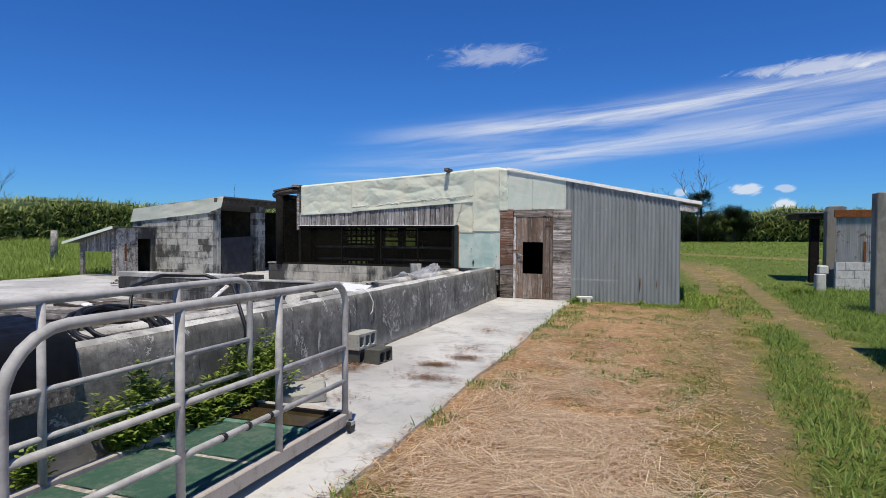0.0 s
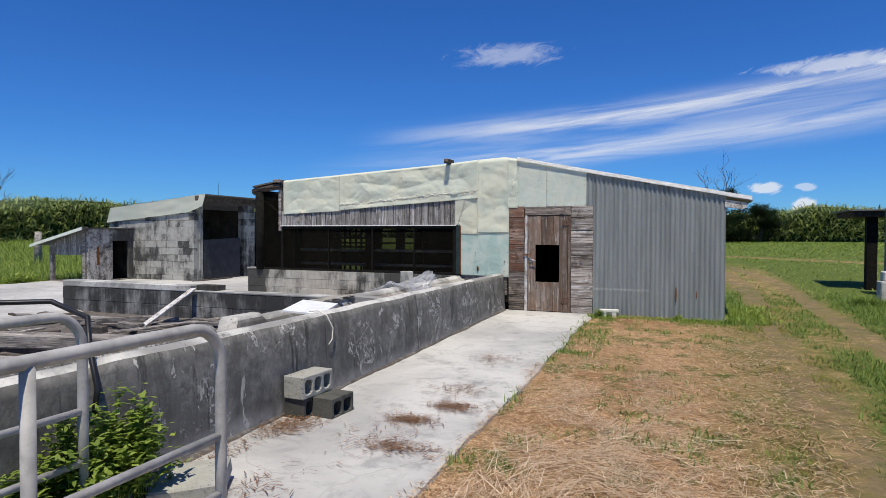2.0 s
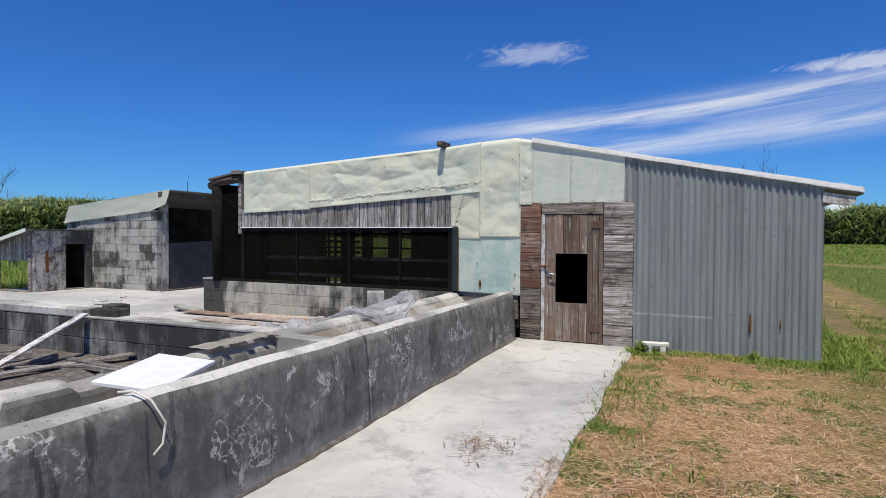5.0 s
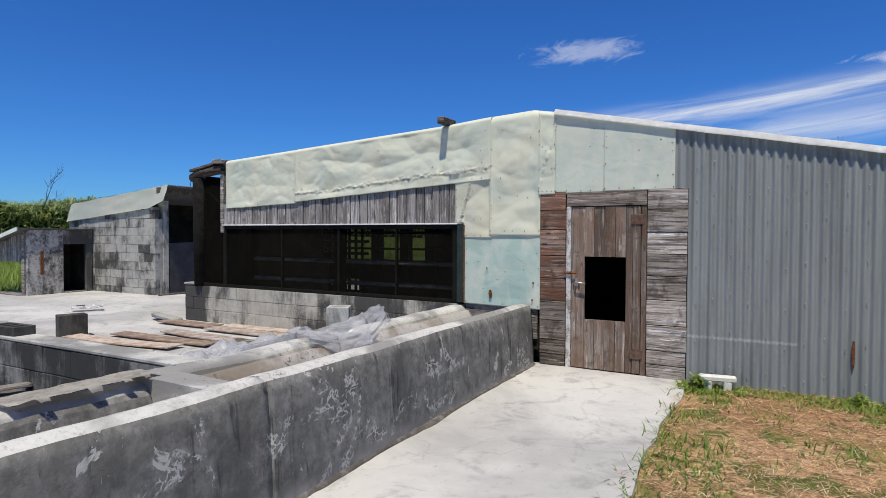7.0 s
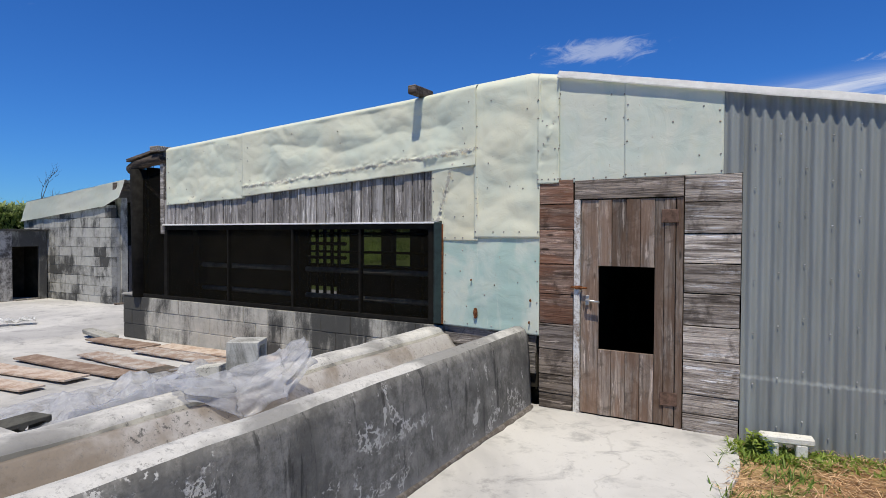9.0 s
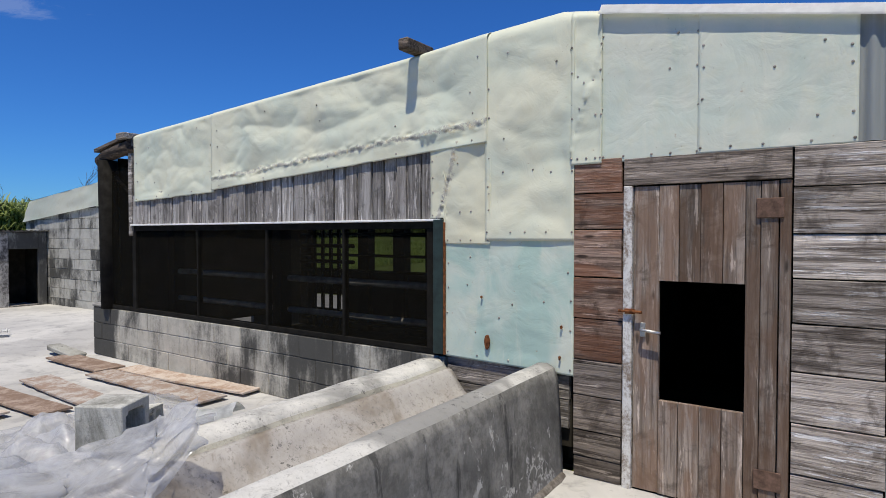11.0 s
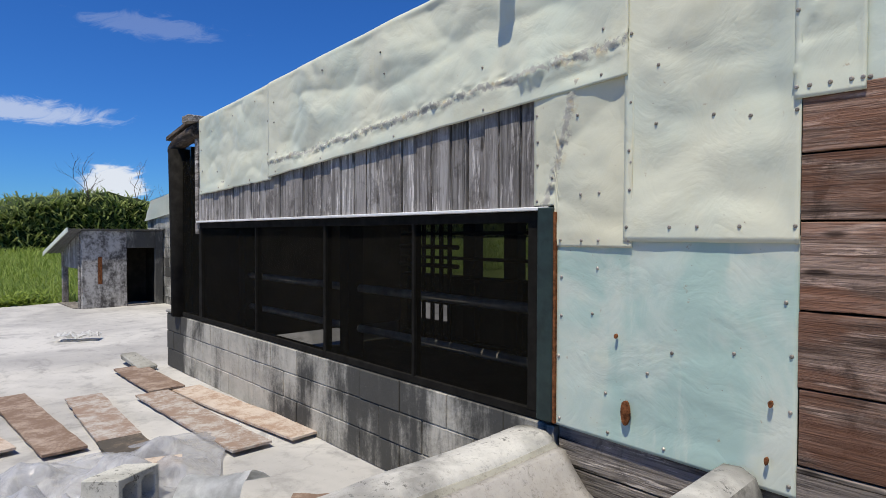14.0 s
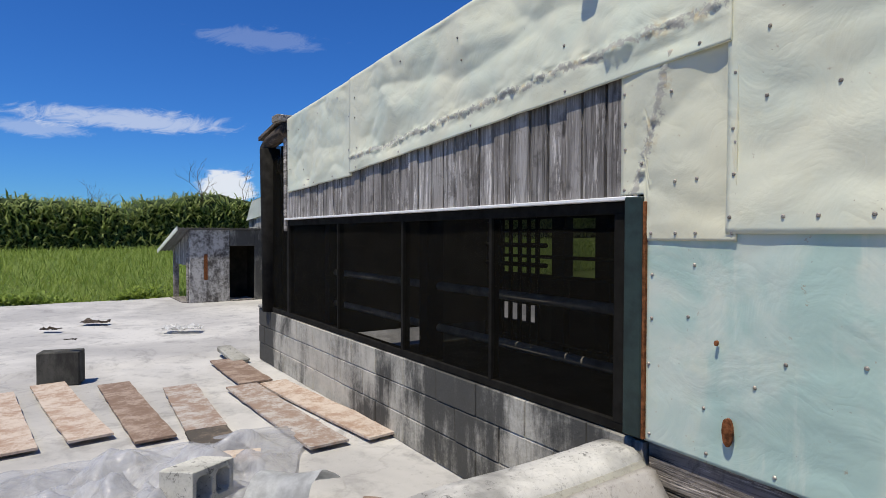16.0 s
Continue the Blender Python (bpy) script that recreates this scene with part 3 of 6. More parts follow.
def prism(outline, lo, hi, axis="y", bevel=0.0):
    """An outline in the two other axes, drawn out along axis."""
    bm = bmesh.new()
    put = {"x": lambda a, b, c: (c, a, b), "y": lambda a, b, c: (a, c, b), "z": lambda a, b, c: (a, b, c)}[axis]
    p = [bm.verts.new(put(a, b, lo)) for a, b in outline]
    q = [bm.verts.new(put(a, b, hi)) for a, b in outline]
    k = len(p)
    bm.faces.new(p)
    bm.faces.new(q[::-1])
    for i in range(k):
        bm.faces.new((p[i], q[i], q[(i + 1) % k], p[(i + 1) % k]))
    bmesh.ops.recalc_face_normals(bm, faces=bm.faces)
    if bevel:
        bmesh.ops.bevel(bm, geom=bm.edges[:], offset=bevel, segments=1, affect="EDGES")
    return bm


def tube(bm, path, r, sides=8, taper=1.0, caps=True):
    """A round tube along a list of points."""
    path = [Vector(p) for p in path]
    rings, side = [], None
    for i, p in enumerate(path):
        d = (path[min(i + 1, len(path) - 1)] - path[max(i - 1, 0)]).normalized()
        if side is None:
            side = d.orthogonal().normalized()
        side = (side - d * side.dot(d)).normalized()
        up = d.cross(side)
        k = r * (1 + (taper - 1) * i / max(1, len(path) - 1))
        rings.append([bm.verts.new(p + k * (math.cos(a) * side + math.sin(a) * up)) for a in (2 * math.pi * j / sides for j in range(sides))])
    for a, b in zip(rings, rings[1:]):
        for j in range(sides):
            f = bm.faces.new((a[j], a[(j + 1) % sides], b[(j + 1) % sides], b[j]))
            f.smooth = True
    if caps:
        bm.faces.new(rings[0][::-1])
        bm.faces.new(rings[-1])


def tubed(path, r, sides=8, taper=1.0):
    bm = bmesh.new()
    tube(bm, path, r, sides, taper)
    return bm


def arc(c, a, b, r, n=6):
    """Points of a quarter bend round c from direction a to direction b."""
    c, a, b = Vector(c), Vector(a), Vector(b)
    return [c + r * (math.cos(t) * a + math.sin(t) * b) for t in (math.pi / 2 * i / n for i in range(n + 1))]


def sheet_grid(bm, fn, nu, nv):
    """A quad grid from fn(u, v), u and v from 0 to 1."""
    vs = [[bm.verts.new(fn(i / nu, j / nv)) for j in range(nv + 1)] for i in range(nu + 1)]
    for i in range(nu):
        for j in range(nv):
            f = bm.faces.new((vs[i][j], vs[i + 1][j], vs[i + 1][j + 1], vs[i][j + 1]))
            f.smooth = True
    return vs


def thick(bm, t):
    """Gives a sheet its thickness, with clean outward normals and hard rims."""
    bmesh.ops.solidify(bm, geom=bm.faces[:], thickness=t)
    bmesh.ops.recalc_face_normals(bm, faces=bm.faces)
    for e in bm.edges:
        if e.is_manifold and e.calc_face_angle() > 1.0:
            e.smooth = False


def bumps(p, s, seed=0.0):
    return noise.noise(Vector(p) * s + Vector((seed, seed * 1.7, seed * 0.3)))


def plank(x0, x1, y0, y1, z0, z1, along="z", seed=0.0, fray=0.004):
    """A board whose long edges wander and whose front arrises are worn; y0 is its front."""
    bm = bmesh.new()
    lo, hi, a0, a1 = (z0, z1, x0, x1) if along == "z" else (x0, x1, z0, z1)
    n = max(4, int((hi - lo) / 0.06))
    rows = []
    for i in range(n + 1):
        t = lo + (hi - lo) * i / n
        e0 = fray * (0.5 + 0.5 * bumps((t, seed, 0), 5)) + fray * 1.6 * max(0.0, bumps((t, seed, 5), 14) - 0.25)
        e1 = fray * (0.5 + 0.5 * bumps((t, seed, 9), 5)) + fray * 1.6 * max(0.0, bumps((t, seed, 13), 14) - 0.25)
        f = 0.002 * bumps((t, seed, 17), 3)
        k = min(0.003, fray)
        p = ((a0 + e0, y1), (a0 + e0, y0 + 1.3 * k + f), (a0 + e0 + k, y0 + f), (a1 - e1 - k, y0 + f), (a1 - e1, y0 + 1.3 * k + f), (a1 - e1, y1))
        rows.append([bm.verts.new((a, y, t) if along == "z" else (t, y, a)) for a, y in p])
    for p, q in zip(rows, rows[1:]):
        for j in range(6):
            bm.faces.new((p[j], p[(j + 1) % 6], q[(j + 1) % 6], q[j]))
    bm.faces.new(rows[0])
    bm.faces.new(rows[-1][::-1])
    bmesh.ops.recalc_face_normals(bm, faces=bm.faces)
    return bm


def corrugated(bm, width, length, pitch=0.076, depth=0.018, per=6):
    """A corrugated sheet, waves along x, length along y."""
    n = int(width / pitch * per)
    rows = [[bm.verts.new((width * i / n, y, depth / 2 * math.sin(2 * math.pi * i / per))) for y in (0, length)] for i in range(n + 1)]
    for a, b in zip(rows, rows[1:]):
        f = bm.faces.new((a[0], b[0], b[1], a[1]))
        f.smooth = True


def ramp_z(x, y):
    """The height of the ground."""
    z = 0.011 * max(-4.0, min(y, 16.0))
    z += 0.02 * max(0.0, min(y, 70.0) - 16.0)
    if x < -16:
        z += 0.012 * min(60.0, -16 - x)
    return z


# ---- ground and slabs ----
def make_ground():
    bm = bmesh.new()
    xs = [-3000, -800, -250, -120, -80, -60, -50, -45, -40] + [-38 + 1.0 * i for i in range(53)] + [18, 22, 30, 40, 60, 100, 250, 800, 3000]
    ys = [-3000, -800, -200, -80, -40, -20, -10] + [-6 + 1.0 * i for i in range(50)] + [48, 54, 60, 70, 90, 150, 300, 800, 3000]
    rows = []
    for x in xs:
        col = []
        for y in ys:
            z = ramp_z(x, y)
            if -3.3 < x < -1.75 and -6 <= y < 12.5:
                z -= 0.02
            if x < -3.5 and x > -16.0 and -6 < y < 25:
                z -= 0.06
            if x > -1.2 and abs(x) < 40 and -5 < y < 60:
                z += 0.03 * bumps((x, y, 0), 0.7) + 0.01
            col.append(bm.verts.new((x, y, z)))
        rows.append(col)
    for a, b in zip(rows, rows[1:]):
        for j in range(len(ys) - 1):
            f = bm.faces.new((a[j], b[j], b[j + 1], a[j + 1]))
            f.smooth = True
    tagged(link("ground", bm, GROUND), "mown dry grass ground with green patches and wheel ruts", "ground", kind="structure")


make_ground()


def make_path():
    """The strip of concrete beside the trough, with a ragged edge to the grass."""
    bm = bmesh.new()
    n = 90
    rows = []
    for i in range(n + 1):
        y = -5 + 17.6 * i / n
        e = -1.69 + 0.07 * bumps((0, y, 3), 1.3) + 0.03 * bumps((0, y, 9), 5)
        row = []
        for k, x in enumerate((-3.36, -2.9, -2.4, -2.0, e, e + 0.012)):
            z = ramp_z(0, y) + 0.018 + 0.006 * bumps((x, y, 0), 0.9) - (0.09 if k == 5 else 0)
            row.append(bm.verts.new((x, y, z)))
        rows.append(row)
    for a, b in zip(rows, rows[1:]):
        for j in range(5):
            bm.faces.new((a[j], a[j + 1], b[j + 1], b[j]))
    bmesh.ops.recalc_face_normals(bm, faces=bm.faces)
    tagged(link("pavement", bm, SLAB), "pale worn concrete path with ragged grassy edge", "pavement", kind="structure")


make_path()
YARD = 0.2
bm = bmesh.new()
rows = []
for i in range(181):
    y = -4 + 16.5 * i / 180
    w = 0.012 + 0.03 * bumps((0, y, 1), 2.5) + 0.02 * bumps((0, y, 4), 9)
    z = ramp_z(0, y) + 0.016
    rows.append([bm.verts.new(p) for p in ((-3.275, y, z + 0.03), (-3.25 + 0.4 * w, y, z + 0.018), (-3.25 + w, y, z))])
for p, q in zip(rows, rows[1:]):
    for j in range(2):
        bm.faces.new((p[j], p[j + 1], q[j + 1], q[j])).smooth = True
tagged(link("dirt_line", bm, LITTERBED), "line of dirt gathered along the foot of the trough wall", "dirt", kind="stuff")


def make_yard():
    """The raised yard behind the trough: two pours with a low step between."""
    bm = bmesh.new()

    def fn(u, v):
        x, y = -16.25 + 11.9 * u, -4 + 23.0 * v
        z = YARD + 0.012 * bumps((x, y, 1), 0.5)
        z += 0.045 / (1 + math.exp((x + 9.65 + 0.05 * bumps((0, y, 5), 1.5)) * 40))
        if u < 0.001:
            x += 0.12 * bumps((0, y, 2), 1.1)
        return (x, y, z)
    vs = sheet_grid(bm, fn, 120, 60)
    rim = [vs[0][j] for j in range(61)]
    low = [bm.verts.new((v.co.x, v.co.y, 0.0)) for v in rim]
    for a, b, c, d in zip(rim, rim[1:], low[1:], low):
        bm.faces.new((a, d, c, b))
    tagged(link("floor_yard", bm, SLAB), "sunlit concrete yard slab with a low step", "floor", kind="structure")


make_yard()


# ---- the long trough ----
def trough_section(y0, y1, floor, inner, seed, name, label, face_mat):
    """Two thick walls and a rounded channel, cast in one piece."""
    t = thing(name, label, "trough")
    out = [(-3.265, 0.0), (-3.27, 0.25), (-3.285, 0.55), (-3.30, 0.74), (-3.325, 0.80), (-3.37, 0.825), (-3.43, 0.82), (-3.475, 0.78)]
    chan = [(-3.50, 0.72), (-3.54, floor + 0.12), (-3.62, floor + 0.03), (-3.70, floor), (-3.80, floor + 0.008), (-3.89, floor + 0.04), (-3.97, floor + 0.095), (-4.03, floor + 0.16), (-4.075, floor + 0.225)]
    n = max(8, int((y1 - y0) / 0.05))

    def at(a, b, i):
        y = y0 + (y1 - y0) * i / n
        k = bumps((a, y, b), 2.3, seed)
        j = bumps((a, y, b), 9.0, seed)
        return (a + 0.012 * k + 0.004 * j, y, b + 0.010 * bumps((y, a, b), 1.7, seed) * (b > 0.3) + 0.004 * j * (b > 0.3))

    def strip(prof, mat, nm, lab):
        bm = bmesh.new()
        rows = []
        for i in range(n + 1):
            y = y0 + (y1 - y0) * i / n
            rows.append([bm.verts.new(at(a, b, i)) for a, b in (prof(y) if callable(prof) else prof)])
        for r, s in zip(rows, rows[1:]):
            for j in range(len(r) - 1):
                f = bm.faces.new((r[j], s[j], s[j + 1], r[j + 1]))
                f.smooth = nm != "inner_wall"
        for r in (rows[0], rows[-1]):
            bm.faces.new(r)
        bmesh.ops.recalc_face_normals(bm, faces=bm.faces)
        return part(nm, bm, mat, t, lab)

    face = out[:5]
    rim = out[4:]
    strip(face + [(-3.40, 0.79), (-3.42, 0.0)], WALL_CONC, "outer_wall", "dark mould-stained concrete wall face")
    strip(rim + [(-3.475, 0.74)], TOP_CONC, "rim", "bleached rounded concrete rim, sunlight in its tone")
    strip([(-3.44, 0.74)] + [(-3.477, 0.775)] + chan + [(-4.11, floor + 0.23), (-4.11, 0.05), (-3.44, 0.05)], CHAN_CONC, "channel", "smooth rounded channel with brown sediment")

    def back(y):
        h = inner(y)
        return [(-4.074, floor + 0.215), (-4.105, h - 0.06), (-4.128, h - 0.035), (-4.16, h - 0.02), (-4.31, h - 0.02), (-4.345, h - 0.05), (-4.35, 0.05), (-4.08, 0.05)]

    def cap(y):
        h = inner(y)
        return [(-4.126, h - 0.045), (-4.135, h - 0.022), (-4.17, h), (-4.25, h + 0.005), (-4.32, h - 0.008), (-4.349, h - 0.045)]
    strip(back, face_mat, "inner_wall", "lower mould-stained concrete inner wall")
    strip(cap, TOP_CONC, "inner_rim", "bleached chipped top of the inner wall, sunlight in its tone")
    return t


concrete_inner = concrete_mat("grey chipped concrete", (0.44, 0.43, 0.40), (0.10, 0.10, 0.098), 0.62, 0.85, False)


def inner_far(y):
    return 0.75 + 0.012 * bumps((0, y, 4), 2.0)


def inner_near(y):
    h = 0.725 + 0.010 * bumps((0, y, 8), 3.0)
    if 6.07 < y < 6.28:
        h = 0.61 + 0.10 * bumps((0, y, 2), 14.0)
    elif 6.28 <= y < 6.70:
        h = 0.762
    return h


trough_section(8.53, 12.52, 0.47, inner_far, 11.0, "feed_trough", "long concrete feed trough with rounded channel", concrete_inner)
trough_section(-4.0, 8.527, 0.36, inner_near, 11.0, "water_trough", "long mould-blackened concrete trough with broken inner wall", WALL_CONC)
t = thing("trough_divider", "concrete cross wall between the two troughs", "wall")
part("slab", prism([(-4.34, 0.05), (-3.42, 0.05), (-3.42, 0.74), (-3.44, 0.78), (-3.5, 0.77), (-3.6, 0.74), (-4.1, 0.75), (-4.32, 0.75)], 8.43, 8.63), TOP_CONC, t)


# ---- the walled pen behind the trough ----
def block_wall(parent, x0, x1, y0, z0, z1, mat, bw=0.4, bh=0.2, thick=0.19, dark=0.0, top=None, skip=None, seed=1, joint=0.014):
    """Blocks laid in half bond as separate pieces with recessed joints, face at y0, body behind it."""
    rng = random.Random(seed)
    core = boxed(x0 + 0.012, x1 - 0.012, y0 + joint, y0 + thick, z0, (z1 if top is None else min(top(x0), top(x1))) - 0.006)
    part("mortar", core, mat, parent)
    made = {}
    row, z = 0, z0
    while z < z1 - 0.03:
        h = min(bh, z1 - z)
        x = x0 - (bw / 2 if row % 2 else 0)
        while x < x1 - 0.02:
            a, b = max(x, x0), min(x + bw, x1)
            x += bw
            if b - a < 0.06:
                continue
            hh = h
            if top is not None:
                lim = min(top(a), top(b))
                if z > lim - 0.05:
                    continue
                hh = min(h, lim - z)
            if skip and skip(a, b, z):
                continue
            key = (round(b - a, 3), round(hh, 3))
            if key not in made:
                w2 = (b - a) / 2 - 0.004
                bm = boxed(-w2, w2, 0, thick * 0.6, 0.002, hh - 0.005, bevel=0.004)
                made[key] = part("block", bm, mat, parent)
                ob = made[key]
            else:
                ob = made[key].copy()
                scene.collection.objects.link(ob)
            ob.location = ((a + b) / 2, y0 - rng.random() * 0.006, z)
        z += bh
        row += 1


PEN_Y = 9.0
pen = thing("pen_wall", "low mould-blackened concrete block wall round the pen", "wall", kind="structure")
block_wall(pen, -10.1, -4.36, PEN_Y, 0.2, 0.64, PENBLOCK, seed=4, bh=0.22, joint=0.004)
bm = boxed(-10.1, -7.3, PEN_Y - 0.01, PEN_Y + 0.24, 0.64, 0.745, bevel=0.015)
part("coping", bm, TOP_CONC, pen, "cracked concrete coping")
bm = boxed(-7.3, -4.36, PEN_Y - 0.008, PEN_Y + 0.22, 0.64, 0.672, bevel=0.008)
part("coping", bm, TOP_CONC, pen)


# ---- the milking shed ----
SHED = pose(-3.2, 12.58, 0, 0, 0, -1.6)
shed = thing("shed", "long low farm shed patched with painted sheets, boards and corrugated steel", "shed", SHED)


def U(x):
    return x + 3.2


TOPLINE = [(-8.28, 2.70), (-6.84, 2.775), (-4.43, 2.90), (-3.89, 2.945), (-3.31, 2.975), (-3.06, 2.93), (-1.85, 2.675), (0.4, 2.215), (0.76, 2.14)]


def top_at(x):
    for (a, p), (b, q) in zip(TOPLINE, TOPLINE[1:]):
        if x <= b:
            return p + (q - p) * (x - a) / (b - a)
    return TOPLINE[-1][1]


def wall_sheet(x0, x1, lo, hi, off, seed, dent=0.02, crease=None, label="", lip=True, mat=None, facet=0.0):
    """A buckled steel sheet; lo and hi give its edges' heights at x; off: how far it lies before the wall."""
    bm = bmesh.new()
    nu, nv = max(14, int((x1 - x0) / 0.018)), 64

    def fn(u, v):
        x = x0 + (x1 - x0) * u
        a, b = lo(x), hi(x)
        z = a + (b - a) * v
        edge = min(1.0, 0.15 + 7 * min(u, 1 - u, v, 1.0)) * min(1.0, 0.15 + 9 * min(v, 1 - v))
        k = 0.6 * bumps((x, 0, z), 2.2, seed) + 0.25 * bumps((x, 0, z), 6.0, seed + 5) + 0.10 * bumps((x, 0, z), 14.0, seed + 2)
        d = off + dent * edge * k
        if facet:
            q = Vector((x * 2.3 + 0.35 * bumps((x, 3, z), 2.5, seed) + seed, z * 3.1 + 0.35 * bumps((x, 6, z), 2.5, seed), seed))
            near = noise.voronoi(q)[0]
            fine = noise.voronoi(q * 2.7)[0]
            d += facet * edge * (0.35 - near[0] + 0.20 * (0.5 - fine[0]))
        if crease is not None:
            c = z - crease(x)
            c += 0.03 * bumps((x, 0, 0), 5, seed)
            d += 0.009 * math.exp(-(c / 0.010) ** 2) * (0.6 + 1.6 * bumps((x, 0, z), 19, seed)) + (0.012 * (noise.voronoi(Vector((x, z, seed)) * 26)[0][0] - 0.4) + 0.006 * bumps((x, 1, z), 17, seed) + 0.013 * (0.35 - abs(bumps((x, 1, z), 26, seed))) + 0.008 * bumps((x, 1, z), 38, seed)) * math.exp(-(c / 0.04) ** 2)
        if lip and v > 0.94:
            d -= 0.10 * ((v - 0.94) / 0.06) ** 2 * 0.5
        return (U(x), -d, z)
    vs = sheet_grid(bm, fn, nu, nv)
    border = [vs[i][0] for i in range(nu + 1)] + [vs[nu][j] for j in range(1, nv + 1)] + [vs[i][nv] for i in range(nu - 1, -1, -1)] + [vs[0][j] for j in range(nv - 1, 0, -1)]
    back = [bm.verts.new((v.co.x, v.co.y + 0.006, v.co.z)) for v in border]
    k = len(border)
    for i in range(k):
        bm.faces.new((border[i], back[i], back[(i + 1) % k], border[(i + 1) % k]))
    bmesh.ops.recalc_face_normals(bm, faces=bm.faces)
    s = part("wall_sheet", bm, mat or SHEET, shed, label)
    # nail heads round the edges and a few in the field
    rng = random.Random(int(seed * 10))
    bm = bmesh.new()
    spots = []
    for u in [0.03, 0.97] + [0.25, 0.5, 0.75]:
        for v in [0.04, 0.3, 0.55, 0.8]:
            if u in (0.25, 0.5, 0.75) and v != 0.04 and rng.random() < 0.5:
                continue
            spots.append((u + rng.uniform(-0.015, 0.015) * (4 if 0.1 < u < 0.9 else 1), min(0.9, max(0.03, v + rng.uniform(-0.08, 0.08) * (v > 0.1)))))
    for u, v in spots:
        c = Vector(fn(u, v))
        bmesh.ops.create_cone(bm, cap_ends=True, segments=7, radius1=0.0075, radius2=0.004, depth=0.005,
                              matrix=Matrix.Translation(c + Vector((0, -0.003, 0))) @ Matrix.Rotation(radians(90), 4, "X"))
    tagged(part("nails", bm, NAIL, s, "rusty nail heads"), kind="stuff")
    return s


SCREW = plain_mat("dull zinc screw heads", (0.40, 0.41, 0.42), 0.5, 0.4, 0.5, 3)
NAIL = plain_mat("dull nail heads", (0.30, 0.27, 0.235), 0.55, 0.4, 0.6, 3)


def band_low(x):
    return 1.965 + (2.21 - 1.965) * (x + 8.35) / 4.1


wall_sheet(-8.28, -6.83, lambda x: 1.965 + 0.05 * (x + 8.28) / 1.45 + 0.006 * bumps((x, 0, 0), 4) + 0.01 * max(0, bumps((x, 0, 3), 9)), top_at, 0.038, 1.1, 0.016, None, "pale green buckled steel sheet with rusty lower edge", facet=0.040)
wall_sheet(-6.86, -3.82, lambda x: 2.035 + (x + 6.84) * 0.062 + 0.004 * bumps((x, 0, 0), 5), top_at, 0.046, 2.3, 0.016, lambda x: 2.14 + (x + 6.84) * 0.072, "pale green sheet with a long crumpled crease", mat=SHEET_WORN, facet=0.052)
wall_sheet(-4.285, -3.80, lambda x: 1.728 if x < -4.168 else 1.55, lambda x: 2.24 + (x + 4.28) * 0.05, 0.036, 3.7, 0.018, lambda x: 1.86 + 3.2 * (x + 4.18), "small crumpled yellowish sheet patch", False, SHEET_PATCH, 0.034)
wall_sheet(-4.165, -3.215, lambda x: 0.775 - (x + 4.16) * 0.02, lambda x: 1.60, 0.03, 4.1, 0.010, None, "smooth blue-green painted sheet", False, SHEET_BLUE, 0.012)
wall_sheet(-3.835, -3.215, lambda x: 1.575 + 0.003 * bumps((x, 0, 2), 8), top_at, 0.040, 5.9, 0.016, None, "tall pale green dented sheet", facet=0.046)
wall_sheet(-3.235, -3.045, lambda x: 2.03, top_at, 0.044, 6.3, 0.022, lambda x: 2.4 + 3.0 * (x + 3.14), "narrow crumpled sheet edge", facet=0.036)
wall_sheet(-3.06, -2.50, lambda x: 2.03, top_at, 0.03, 7.7, 0.008, None, "flat pale green sheet above the door", mat=SHEET_MINT, facet=0.006)
wall_sheet(-2.52, -1.815, lambda x: 2.045, top_at, 0.034, 8.2, 0.009, None, "flat pale green sheet with rusty nails", mat=SHEET_MINT, facet=0.006)

# near-black backing wall, added so that no light falls through the patchwork
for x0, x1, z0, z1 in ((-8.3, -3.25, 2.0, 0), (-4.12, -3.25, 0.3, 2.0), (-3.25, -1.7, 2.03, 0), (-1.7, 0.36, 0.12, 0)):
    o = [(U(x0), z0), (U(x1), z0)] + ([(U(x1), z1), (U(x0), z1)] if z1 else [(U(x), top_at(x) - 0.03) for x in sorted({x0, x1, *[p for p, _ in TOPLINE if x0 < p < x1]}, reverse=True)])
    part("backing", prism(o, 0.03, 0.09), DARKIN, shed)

# silvered upright boards over the window
rng = random.Random(5)
x = -8.35
while x < -4.27:
    w = rng.choice((0.10, 0.12, 0.13, 0.15))
    b = min(x + w, -4.25)
    bm = plank(U(x) + 0.003, U(b) - 0.004, -0.010 - rng.random() * 0.013, 0.012, 1.725, band_low(b) + 0.06, "z", x * 3.1, 0.005)
    part("board", bm, GREYBOARD, shed)
    x = b
part("drip_trim", boxed(U(-8.36), U(-4.2), -0.045, 0.0, 1.708, 1.724, bevel=0.003), WHITE, shed, "thin pale trim strip")

# corrugated right-hand end
bm = bmesh.new()
pitch, per = 0.076, 8
n = int((0.40 + 1.69) / pitch * per)
cols = []
for i in range(n + 1):
    x = -1.69 + pitch * i / per
    d = -0.02 + 0.012 * math.sin(2 * math.pi * i / per)
    lap = 1.0 if x < -0.75 else 0.0
    cols.append([bm.verts.new((U(x), d - e, z)) for z, e in ((0.14, 0.004 * lap), (0.585, 0.004 * lap), (0.60 + 0.007 * math.sin(i * 0.9), 0.004 * lap), (0.606 + 0.007 * math.sin(i * 0.9), 0.0), (0.625, 0.0), (top_at(x) - 0.02, 0.0))])
for a, b in zip(cols, cols[1:]):
    for j in range(5):
        f = bm.faces.new((a[j], b[j], b[j + 1], a[j + 1]))
        f.smooth = True
